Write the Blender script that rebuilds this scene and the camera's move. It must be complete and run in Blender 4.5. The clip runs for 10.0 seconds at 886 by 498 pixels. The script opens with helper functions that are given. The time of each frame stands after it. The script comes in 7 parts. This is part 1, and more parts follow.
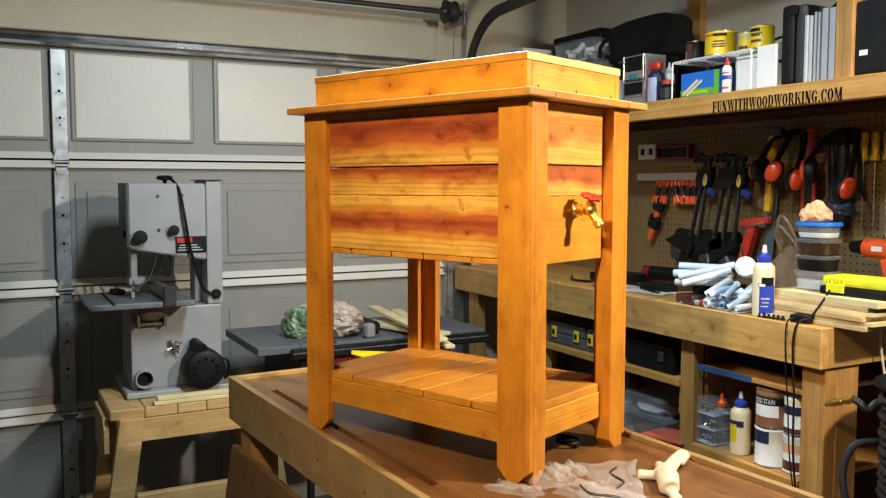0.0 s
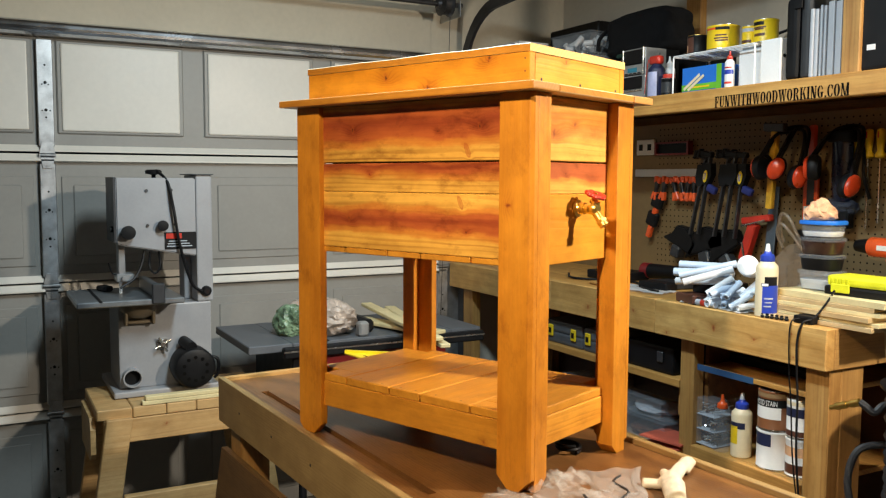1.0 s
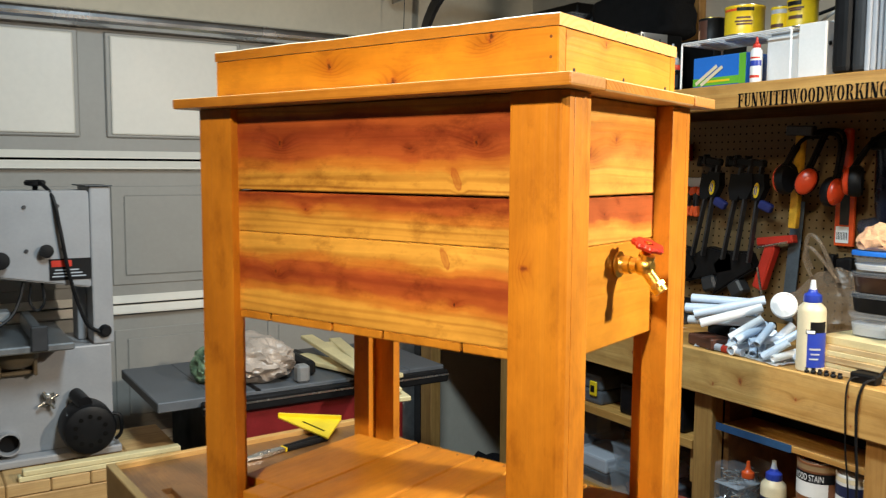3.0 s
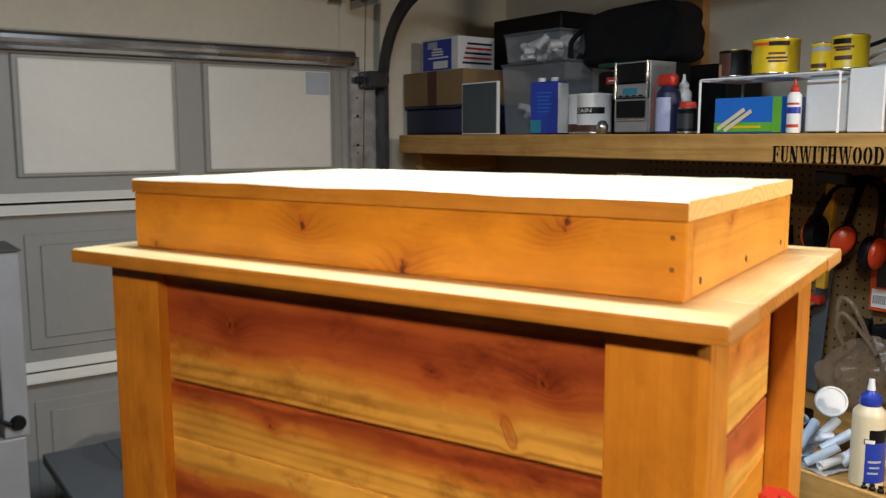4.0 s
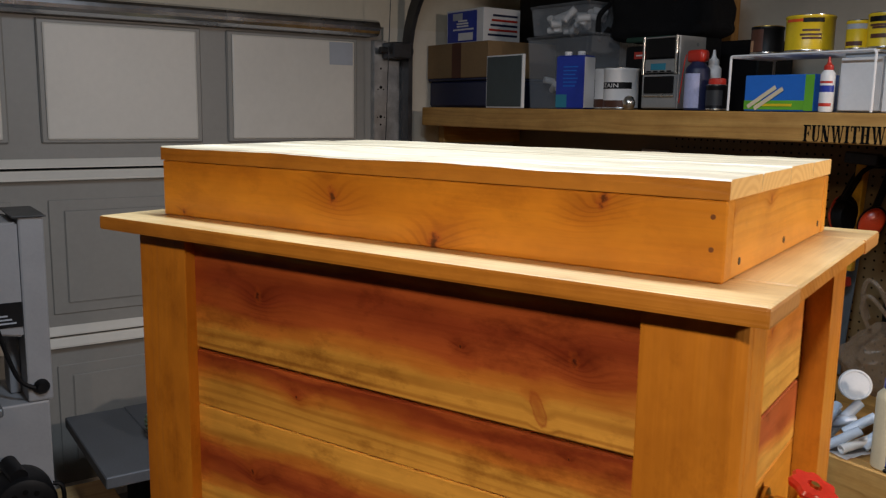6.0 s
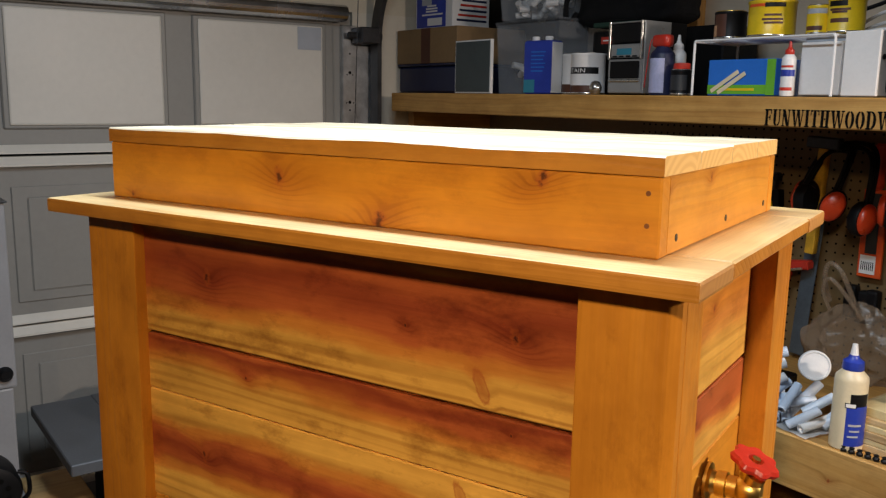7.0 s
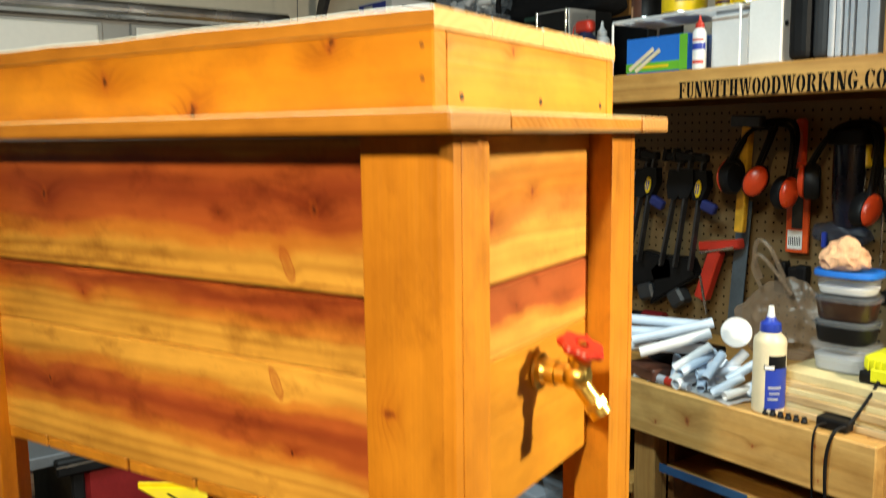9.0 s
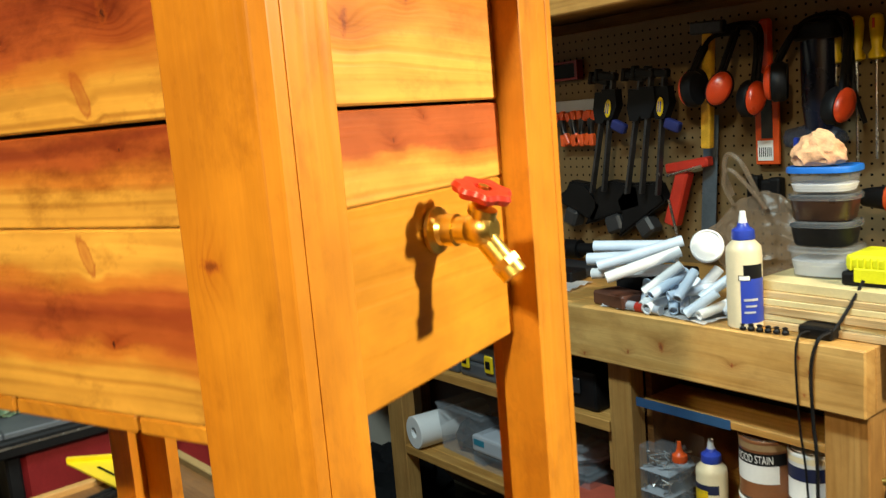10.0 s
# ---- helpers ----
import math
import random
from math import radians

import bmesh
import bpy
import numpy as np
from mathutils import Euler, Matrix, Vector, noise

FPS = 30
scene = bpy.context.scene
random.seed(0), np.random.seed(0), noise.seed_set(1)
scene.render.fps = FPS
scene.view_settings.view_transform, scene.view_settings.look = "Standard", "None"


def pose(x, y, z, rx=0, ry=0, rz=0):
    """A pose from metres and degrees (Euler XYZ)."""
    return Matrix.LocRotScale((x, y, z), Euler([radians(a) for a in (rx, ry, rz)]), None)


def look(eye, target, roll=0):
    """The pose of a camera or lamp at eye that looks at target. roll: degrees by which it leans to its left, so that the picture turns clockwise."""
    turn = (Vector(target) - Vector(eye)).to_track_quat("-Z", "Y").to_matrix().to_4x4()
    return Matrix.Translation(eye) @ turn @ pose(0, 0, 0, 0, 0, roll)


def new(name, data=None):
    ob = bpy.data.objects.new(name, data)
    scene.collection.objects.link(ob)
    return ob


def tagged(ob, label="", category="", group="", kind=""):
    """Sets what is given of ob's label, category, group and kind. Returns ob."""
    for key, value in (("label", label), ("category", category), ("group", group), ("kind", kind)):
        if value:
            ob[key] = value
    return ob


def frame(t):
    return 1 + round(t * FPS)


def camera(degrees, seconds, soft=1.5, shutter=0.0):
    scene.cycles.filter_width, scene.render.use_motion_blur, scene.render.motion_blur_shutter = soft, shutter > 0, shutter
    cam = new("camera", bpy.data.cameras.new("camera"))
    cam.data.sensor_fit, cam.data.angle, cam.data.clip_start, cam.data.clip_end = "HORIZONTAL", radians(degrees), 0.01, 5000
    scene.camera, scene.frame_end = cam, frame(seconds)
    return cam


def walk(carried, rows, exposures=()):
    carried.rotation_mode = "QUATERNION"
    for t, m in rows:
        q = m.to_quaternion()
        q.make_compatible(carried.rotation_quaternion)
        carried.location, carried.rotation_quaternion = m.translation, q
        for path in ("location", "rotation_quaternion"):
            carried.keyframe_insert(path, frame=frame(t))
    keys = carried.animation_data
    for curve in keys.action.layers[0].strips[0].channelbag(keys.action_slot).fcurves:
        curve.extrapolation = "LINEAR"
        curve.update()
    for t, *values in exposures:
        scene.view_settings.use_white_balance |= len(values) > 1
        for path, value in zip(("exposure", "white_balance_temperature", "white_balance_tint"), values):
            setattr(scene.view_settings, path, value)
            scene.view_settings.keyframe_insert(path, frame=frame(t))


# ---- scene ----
cam = camera(54.87, 10.0, 1.2, 0.4)
PATH = [
    (0, (0.1502, 0.2205, 1.5567), (-1.6131, 1.1525, 1.4080), 0.00),
    (0.5, (0.1363, 0.2286, 1.5574), (-1.6200, 1.1706, 1.3898), 0.19),
    (1, (0.0826, 0.2421, 1.5631), (-1.6711, 1.1898, 1.4003), 0.24),
    (1.5, (-0.0619, 0.2633, 1.5795), (-1.7488, 1.3239, 1.4086), 0.26),
    (2, (-0.2161, 0.2655, 1.5801), (-1.9060, 1.3206, 1.4039), -0.27),
    (2.5, (-0.2925, 0.3216, 1.5890), (-1.9661, 1.4059, 1.4366), 0.95),
    (2.7, (-0.3576, 0.3911, 1.5995), (-2.0448, 1.4547, 1.4507), 0.46),
    (3.8, (-0.8323, 0.6629, 1.8240), (-2.4805, 1.7547, 1.5221), 0.45),
    (4, (-0.8926, 0.6601, 1.8731), (-2.5038, 1.8159, 1.6119), -0.07),
    (4.5, (-0.9690, 0.6689, 1.8923), (-2.5005, 1.9061, 1.5405), -0.03),
    (5, (-0.9664, 0.6680, 1.8856), (-2.4635, 1.9458, 1.5309), -0.19),
    (5.5, (-0.9488, 0.6520, 1.8792), (-2.5409, 1.8228, 1.5720), 0.36),
    (5.7, (-0.9302, 0.6497, 1.8767), (-2.5586, 1.7682, 1.5644), 0.83),
    (6.8, (-0.8875, 0.6793, 1.8642), (-2.4927, 1.8183, 1.5090), 1.44),
    (7, (-0.8881, 0.6781, 1.8652), (-2.4812, 1.8355, 1.5150), 0.94),
    (7.5, (-0.8834, 0.6847, 1.8586), (-2.4618, 1.8605, 1.5036), 0.85),
    (8, (-0.8323, 0.7209, 1.8407), (-2.3913, 1.9227, 1.4870), 0.16),
    (8.5, (-0.7811, 0.7762, 1.8122), (-2.3552, 1.9849, 1.5644), -0.03),
    (9, (-0.7766, 0.7924, 1.7278), (-2.3657, 1.9787, 1.4684), -0.69),
    (9.5, (-0.7546, 0.8824, 1.5717), (-2.3299, 2.0681, 1.2366), -2.97),
    (10, (-0.8444, 0.9494, 1.5871), (-2.4101, 2.1574, 1.2881), -4.75),
]
walk(cam, [(t, look(eye, target, roll)) for t, eye, target, roll in PATH],
     exposures=[(0, 0.02, 6950, 10), (2.7, 0.02, 6950, 10), (3.8, -0.55, 6900, 14), (4.05, -0.86, 6850, 17), (4.35, -1.40, 6800, 21), (5.7, -1.42, 6800, 21), (6.8, -1.07, 7000, 20), (8.0, -0.82, 7080, 16),
                (8.6, -0.47, 7180, 11), (9.2, -0.03, 7400, 3), (10, -0.03, 7400, 3)])

# ---- light ----
world = bpy.data.worlds.new("world")
scene.world = world
world.use_nodes = True
world.node_tree.nodes["Background"].inputs[0].default_value = (0.5, 0.55, 0.62, 1)
world.node_tree.nodes["Background"].inputs[1].default_value = 0.004


def lamp(name, at, watts, size, colour, spread, long=0.0):
    """A shaded lamp; long: the length of a strip along x."""
    data = bpy.data.lights.new(name, "AREA")
    data.energy, data.size, data.color, data.shape = watts, long or size, colour, "RECTANGLE" if long else "DISK"
    if long:
        data.size_y = size
    data.spread = math.radians(spread)
    ob = new(name, data)
    ob.matrix_world = at
    return ob


# work lamps by the bench and on a stand before the cooler, and a strip light under the ceiling between lid and door
lamp("bench_side_lamp", look((-0.35, 2.33, 2.30), (-1.55, 1.45, 1.20)), 38, 0.10, (1.0, 0.92, 0.80), 145)
lamp("stand_lamp", look((-0.45, -0.15, 2.60), (-1.45, 1.10, 1.45)), 8.0, 0.12, (1.0, 0.82, 0.58), 66)
lamp("strip_light", pose(-1.70, 1.22, 2.67, 0, 8, 21.2), 55, 0.10, (0.66, 0.86, 1.0), 174, 0.70)

# ---- materials ----


class Nodes:
    """A small wrapper to write node trees as expressions."""

    def __init__(self, name):
        self.mat = bpy.data.materials.new(name)
        self.mat.use_nodes = True
        self.t = self.mat.node_tree
        self.b = self.t.nodes["Principled BSDF"]

    def put(self, node, key, value):
        sock = node.inputs[key]
        if isinstance(value, bpy.types.NodeSocket):
            self.t.links.new(value, sock)
        elif isinstance(value, (tuple, list)) and len(value) == 3 and sock.type == "RGBA":
            sock.default_value = (*value, 1)
        else:
            sock.default_value = value

    def coords(self):
        tex = self.t.nodes.new("ShaderNodeTexCoord")
        rnd = self.t.nodes.new("ShaderNodeObjectInfo")
        sep = self.t.nodes.new("ShaderNodeSeparateXYZ")
        self.t.links.new(tex.outputs["Object"], sep.inputs[0])
        return sep.outputs[0], sep.outputs[1], sep.outputs[2], rnd.outputs["Random"]

    def m(self, op, a, b=0.0, c=0.0):
        n = self.t.nodes.new("ShaderNodeMath")
        n.operation = op
        self.put(n, 0, a), self.put(n, 1, b), self.put(n, 2, c)
        return n.outputs[0]

    def vec(self, x, y, z):
        n = self.t.nodes.new("ShaderNodeCombineXYZ")
        self.put(n, 0, x), self.put(n, 1, y), self.put(n, 2, z)
        return n.outputs[0]

    def noise(self, vector, scale, detail=3.0, rough=0.55):
        n = self.t.nodes.new("ShaderNodeTexNoise")
        if vector is not None:
            self.put(n, "Vector", vector)
        self.put(n, "Scale", scale), self.put(n, "Detail", detail), self.put(n, "Roughness", rough)
        return n.outputs[0]

    def ramp(self, fac, stops, mode="LINEAR"):
        n = self.t.nodes.new("ShaderNodeValToRGB")
        n.color_ramp.interpolation = mode
        while len(n.color_ramp.elements) < len(stops):
            n.color_ramp.elements.new(0.5)
        for e, (p, c) in zip(n.color_ramp.elements, stops):
            e.position, e.color = p, (*c, 1) if len(c) == 3 else c
        self.put(n, 0, fac)
        return n.outputs[0]

    def mix(self, fac, a, b, mode="MIX"):
        n = self.t.nodes.new("ShaderNodeMix")
        n.data_type, n.blend_type = "RGBA", mode
        self.put(n, 0, fac), self.put(n, 6, a), self.put(n, 7, b)
        return n.outputs[2]

    def bump(self, height, strength, distance=0.01):
        n = self.t.nodes.new("ShaderNodeBump")
        self.put(n, "Height", height), self.put(n, "Strength", strength), self.put(n, "Distance", distance)
        self.t.links.new(n.outputs[0], self.b.inputs["Normal"])

    def done(self, colour, rough=0.5, metal=0.0, **more):
        self.put(self.b, "Base Color", colour), self.put(self.b, "Roughness", rough), self.put(self.b, "Metallic", metal)
        for k, v in more.items():
            self.put(self.b, k, v)
        return self.mat


def wood(name, light, dark, along="X", across="Z", rings=45.0, knots=(), bands=None, rough=0.42, contrast=1.0, coat=0.0, lines=120.0, line=0.35, wander=0.03, grain=0.35, smudge=0.0, heart=0.5, spikes=()):
    """Sawn boards: streaks and ring lines along the grain, wandering round the knots; bands: (low, high, stops) of heartwood across the board."""
    g = Nodes(name)
    x, y, z, rnd = g.coords()
    axes = {"X": x, "Y": y, "Z": z}
    u, v = axes[along], axes[across]
    w = axes[({"X", "Y", "Z"} - {along, across}).pop()]
    seed = g.m("MULTIPLY", rnd, 7.0)
    wob = g.noise(g.vec(g.m("MULTIPLY", u, 2.6), g.m("MULTIPLY_ADD", v, 6.0, seed), g.m("MULTIPLY", w, 6.0)), 1.0, 2)
    vv = g.m("MULTIPLY_ADD", g.m("SUBTRACT", wob, 0.5), wander, v)
    rag = g.noise(g.vec(u, v, w), 190.0, 4, 0.7)
    spot, halo, core = None, None, None
    for ku, kv, r in knots:
        lean = 0.5 * math.sin(ku * 97.0 + kv * 61.0)
        dv = g.m("MULTIPLY_ADD", g.m("SUBTRACT", u, ku), lean, g.m("SUBTRACT", v, kv))
        du = g.m("MULTIPLY", g.m("MULTIPLY_ADD", g.m("SUBTRACT", wob, 0.5), r * 3.0, g.m("SUBTRACT", u, ku)), 0.62)
        d = g.m("SQRT", g.m("ADD", g.m("MULTIPLY", du, du), g.m("MULTIPLY", dv, dv)))
        s = g.m("MAXIMUM", g.m("SUBTRACT", 1.0, g.m("DIVIDE", d, r * 3.6)), 0.0)
        s2 = g.m("MULTIPLY", s, s)
        vv = g.m("MULTIPLY_ADD", s2, r * 1.9, vv)
        eu, ev = g.m("MULTIPLY", g.m("SUBTRACT", u, ku), 1.25), g.m("MULTIPLY", dv, 0.72)
        dk = g.m("SQRT", g.m("ADD", g.m("MULTIPLY", eu, eu), g.m("MULTIPLY", ev, ev)))
        dr = g.m("MULTIPLY_ADD", g.m("SUBTRACT", rag, 0.5), r * 1.5, dk)
        k = g.m("MINIMUM", g.m("MAXIMUM", g.m("SUBTRACT", 1.6, g.m("DIVIDE", dr, r * 0.5)), 0.0), 1.0)
        c = g.m("MINIMUM", g.m("MAXIMUM", g.m("SUBTRACT", 1.35, g.m("DIVIDE", dr, r * 0.34)), 0.0), 1.0)
        core = c if core is None else g.m("MAXIMUM", core, c)
        spot = k if spot is None else g.m("MAXIMUM", spot, k)
        halo = s2 if halo is None else g.m("MAXIMUM", halo, s2)
    spike = None
    for ku, kv, r in spikes:
        eu, ev = g.m("MULTIPLY", g.m("MULTIPLY_ADD", g.m("SUBTRACT", v, kv), 0.35, g.m("SUBTRACT", u, ku)), 2.3), g.m("SUBTRACT", v, kv)
        d = g.m("SQRT", g.m("ADD", g.m("MULTIPLY", eu, eu), g.m("MULTIPLY", ev, ev)))
        d = g.m("DIVIDE", g.m("MULTIPLY_ADD", g.m("SUBTRACT", rag, 0.5), r * 0.7, d), r)
        vv = g.m("MULTIPLY_ADD", g.m("MAXIMUM", g.m("SUBTRACT", 1.0, g.m("DIVIDE", d, 2.2)), 0.0), r * 0.5, vv)
        fill = g.ramp(d, [(0.0, (0.7, 0.7, 0.7)), (0.60, (0.4, 0.4, 0.4)), (0.80, (0.75, 0.75, 0.75)), (1.0, (0, 0, 0))])
        spike = fill if spike is None else g.m("MAXIMUM", spike, fill)
    vb = vv
    vv = g.m("MULTIPLY_ADD", w, 0.7, vv)
    ringv = g.vec(g.m("MULTIPLY", u, 1.6), g.m("MULTIPLY_ADD", vv, rings, g.m("MULTIPLY", seed, 3.0)), g.m("MULTIPLY_ADD", w, rings * 0.4, seed))
    streak = g.noise(ringv, 1.0, 3, 0.6)
    drift = g.noise(g.vec(g.m("MULTIPLY", u, 1.2), g.m("MULTIPLY_ADD", vv, 26.0, seed), w), 1.0, 2)
    wave = g.m("SINE", g.m("MULTIPLY_ADD", vv, lines * 6.283, g.m("MULTIPLY_ADD", drift, 16.0, g.m("MULTIPLY", seed, 9.0))))
    lmask = g.m("MULTIPLY", g.ramp(wave, [(0.1, (0, 0, 0)), (0.95, (1, 1, 1))]), g.ramp(drift, [(0.35, (0.15, 0.15, 0.15)), (0.6, (1, 1, 1))]))
    fine = g.noise(g.vec(g.m("MULTIPLY", u, 12.0), g.m("MULTIPLY", v, 420.0), g.m("MULTIPLY", w, 420.0)), 1.0, 2)
    mid = tuple((a + b) / 2 for a, b in zip(light, dark))
    col = g.ramp(streak, [(0.5 - 0.2 / contrast, dark), (0.5, mid), (0.5 + 0.2 / contrast, light)])
    if bands:
        low, high, stops = bands
        cloud = g.noise(g.vec(g.m("MULTIPLY_ADD", u, 7.0, seed), g.m("MULTIPLY", v, 20.0), w), 1.0, 5, 0.62)
        vb = g.m("MULTIPLY_ADD", g.m("SUBTRACT", cloud, 0.5), 0.042, vb)
        f = g.m("DIVIDE", g.m("SUBTRACT", g.m("MULTIPLY_ADD", g.m("SUBTRACT", streak, 0.5), 0.016, vb), low), high - low)
        base = g.ramp(f, stops, "EASE")
        sap = g.ramp(f, [(p, (1, 1, 1) if c == SAP else (0.25, 0.25, 0.25)) for p, c in stops])
        lmask = g.m("MULTIPLY", lmask, sap)
        col = g.mix(0.28, base, g.mix(1.0, base, g.ramp(streak, [(0.35, (0.25, 0.14, 0.08)), (0.62, (1, 1, 1))]), "MULTIPLY"))
    col = g.mix(g.m("MULTIPLY", lmask, line), col, g.mix(1.0, col, (0.42, 0.26, 0.16), "MULTIPLY"))
    col = g.mix(grain, col, g.mix(1.0, col, g.ramp(fine, [(0.3, (0.55, 0.5, 0.45)), (0.65, (1, 1, 1))]), "MULTIPLY"))
    blot = g.noise(g.vec(g.m("MULTIPLY_ADD", u, 9.0, seed), g.m("MULTIPLY", v, 16.0), g.m("MULTIPLY", w, 16.0)), 1.0, 4, 0.65)
    col = g.mix(0.5, col, g.mix(1.0, col, g.ramp(blot, [(0.3, (0.58, 0.50, 0.40)), (0.62, (1.08, 1.08, 1.08))]), "MULTIPLY"))
    if spot is not None:
        col = g.mix(g.m("MULTIPLY", halo, 0.55), col, g.mix(1.0, col, (0.55, 0.34, 0.22), "MULTIPLY"))
        swirl = g.m("MULTIPLY", g.ramp(g.m("SINE", g.m("MULTIPLY_ADD", vv, 150 * 6.283, g.m("MULTIPLY", drift, 5.0))), [(0.2, (0, 0, 0)), (0.9, (1, 1, 1))]), g.m("POWER", halo, 0.6))
        col = g.mix(g.m("MULTIPLY", swirl, heart * 0.5), col, g.mix(1.0, col, (0.50, 0.29, 0.18), "MULTIPLY"))
        col = g.mix(g.m("MULTIPLY", spot, 0.75), col, (0.38, 0.078, 0.014))
        col = g.mix(g.m("MULTIPLY", core, heart), col, (dark[0] * 0.13, dark[1] * 0.10, dark[2] * 0.2))
    if spike is not None:
        col = g.mix(spike, col, (0.40, 0.10, 0.022))
    if smudge:
        soot = g.noise(g.vec(g.m("MULTIPLY_ADD", u, 11.0, seed), g.m("MULTIPLY", v, 19.0), g.m("MULTIPLY", w, 19.0)), 1.0, 6, 0.72)
        col = g.mix(g.m("MULTIPLY", g.ramp(soot, [(0.52, (0, 0, 0)), (0.72, (1, 1, 1))]), smudge), col, g.mix(1.0, col, (0.42, 0.30, 0.24), "MULTIPLY"))
    col = g.mix(1.0, col, g.ramp(rnd, [(0.0, (0.90, 0.87, 0.82)), (1.0, (1.04, 1.04, 1.04))]), "MULTIPLY")
    g.bump(g.m("MULTIPLY_ADD", fine, grain, g.m("MULTIPLY_ADD", lmask, -0.3, streak)), 0.2, 0.004)
    return g.done(col, g.m("MULTIPLY_ADD", streak, 0.2, rough - 0.1), 0.0, **({"Coat Weight": coat, "Coat Roughness": 0.3} if coat else {}))


def endgrain(name, light, dark, pitch, z0):
    """Sawn plank ends: growth rings bowed round a heart below the plank."""
    g = Nodes(name)
    x, y, z, rnd = g.coords()
    n = g.noise(g.vec(x, y, z), 22.0, 2)
    yy = g.m("SUBTRACT", g.m("MODULO", g.m("ADD", y, 10.0 * pitch), pitch), g.m("MULTIPLY", rnd, pitch))
    zz = g.m("SUBTRACT", z, z0)
    d = g.m("SQRT", g.m("ADD", g.m("MULTIPLY", yy, yy), g.m("MULTIPLY", zz, zz)))
    wave = g.m("SINE", g.m("MULTIPLY_ADD", d, 720.0, g.m("MULTIPLY", n, 6.0)))
    col = g.ramp(g.m("MULTIPLY_ADD", wave, 0.5, 0.5), [(0.2, light), (0.9, dark)])
    return g.done(col, 0.6)


def plain(name, colour, rough=0.5, metal=0.0, grain=0.12, scale=14.0, bump=0.05, **more):
    """Paint, plastic or metal with mottling at two scales."""
    g = Nodes(name)
    x, y, z, rnd = g.coords()
    p = g.vec(g.m("ADD", x, rnd), y, z)
    big, small = g.noise(p, scale, 4), g.noise(p, scale * 14, 3)
    lo = tuple(c * (1 - grain * 2) for c in colour)
    hi = tuple(min(1.0, c * (1 + grain * 0.7)) for c in colour)
    col = g.ramp(g.m("MULTIPLY_ADD", small, 0.3, g.m("MULTIPLY", big, 0.7)), [(0.3, lo), (0.62, hi)])
    g.bump(g.m("ADD", small, big), bump, 0.003)
    return g.done(col, g.m("MULTIPLY_ADD", big, 0.25, rough - 0.12), metal, **more)


def clear(name, colour=(0.95, 0.97, 1.0), rough=0.12, alpha=0.35):
    """Thin translucent plastic: a mix of a clear film and a glossy skin."""
    g = Nodes(name)
    n = g.noise(None, 30.0, 3)
    g.bump(n, 0.3, 0.003)
    g.done(colour, rough, 0.0, Alpha=alpha)
    return g.mat


CEDAR_L, CEDAR_D = (0.75, 0.318, 0.028), (0.60, 0.212, 0.015)
SAP, SAP2, HEART, HEART2 = (0.84, 0.46, 0.088), (0.70, 0.26, 0.045), (0.35, 0.066, 0.020), (0.50, 0.118, 0.030)
M_leg = wood("cedar_leg", (0.72, 0.292, 0.028), (0.54, 0.190, 0.016), "Z", "X", 13, [(0.568, 0.283, 0.008)], contrast=0.9, smudge=0.5, coat=0.06, grain=0.12, line=0.03, lines=60)
M_lid = wood("cedar_lid_front", CEDAR_L, CEDAR_D, "X", "Z", 15, [(-0.0710, 0.8415, 0.011), (0.0520, 0.8085, 0.013), (0.2157, 0.8580, 0.010), (-0.295, 0.8075, 0.004)], contrast=0.9, smudge=0.4, coat=0.06, grain=0.12, line=0.1, lines=50, heart=0.92)
M_lid_side = wood("cedar_lid_side", (0.80, 0.372, 0.05), (0.68, 0.27, 0.028), "Y", "Z", 26, [(-0.159, 0.852, 0.004), (-0.047, 0.856, 0.005)], contrast=0.8, smudge=0.25, coat=0.06, grain=0.12, line=0.12, lines=70)
# lid top bleached in colour to read as blown out by overhead light
M_top = wood("cedar_lit_top", (0.80, 0.71, 0.54), (0.44, 0.38, 0.27), "X", "Y", 40, contrast=1.0, rough=0.5, coat=0.12, line=0.12, smudge=0.3)
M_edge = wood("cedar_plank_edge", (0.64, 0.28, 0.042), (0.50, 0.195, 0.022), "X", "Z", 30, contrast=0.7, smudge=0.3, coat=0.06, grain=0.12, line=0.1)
M_end = endgrain("cedar_plank_end", (0.82, 0.52, 0.18), (0.74, 0.44, 0.14), 0.1, 0.82)
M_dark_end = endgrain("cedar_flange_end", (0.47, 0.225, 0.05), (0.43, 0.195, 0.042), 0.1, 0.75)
# flange wood, its colour paled for the strong light on its upper side
M_trim = wood("cedar_lit_trim", (0.76, 0.56, 0.30), (0.60, 0.40, 0.16), "X", "Y", 40, [(-0.12, -0.24, 0.006), (0.2, -0.24, 0.005)], smudge=0.2, coat=0.4, line=0.15)
M_trim_y = wood("cedar_lit_trim_end", (0.76, 0.56, 0.30), (0.60, 0.40, 0.16), "Y", "X", 40, coat=0.4, line=0.15)
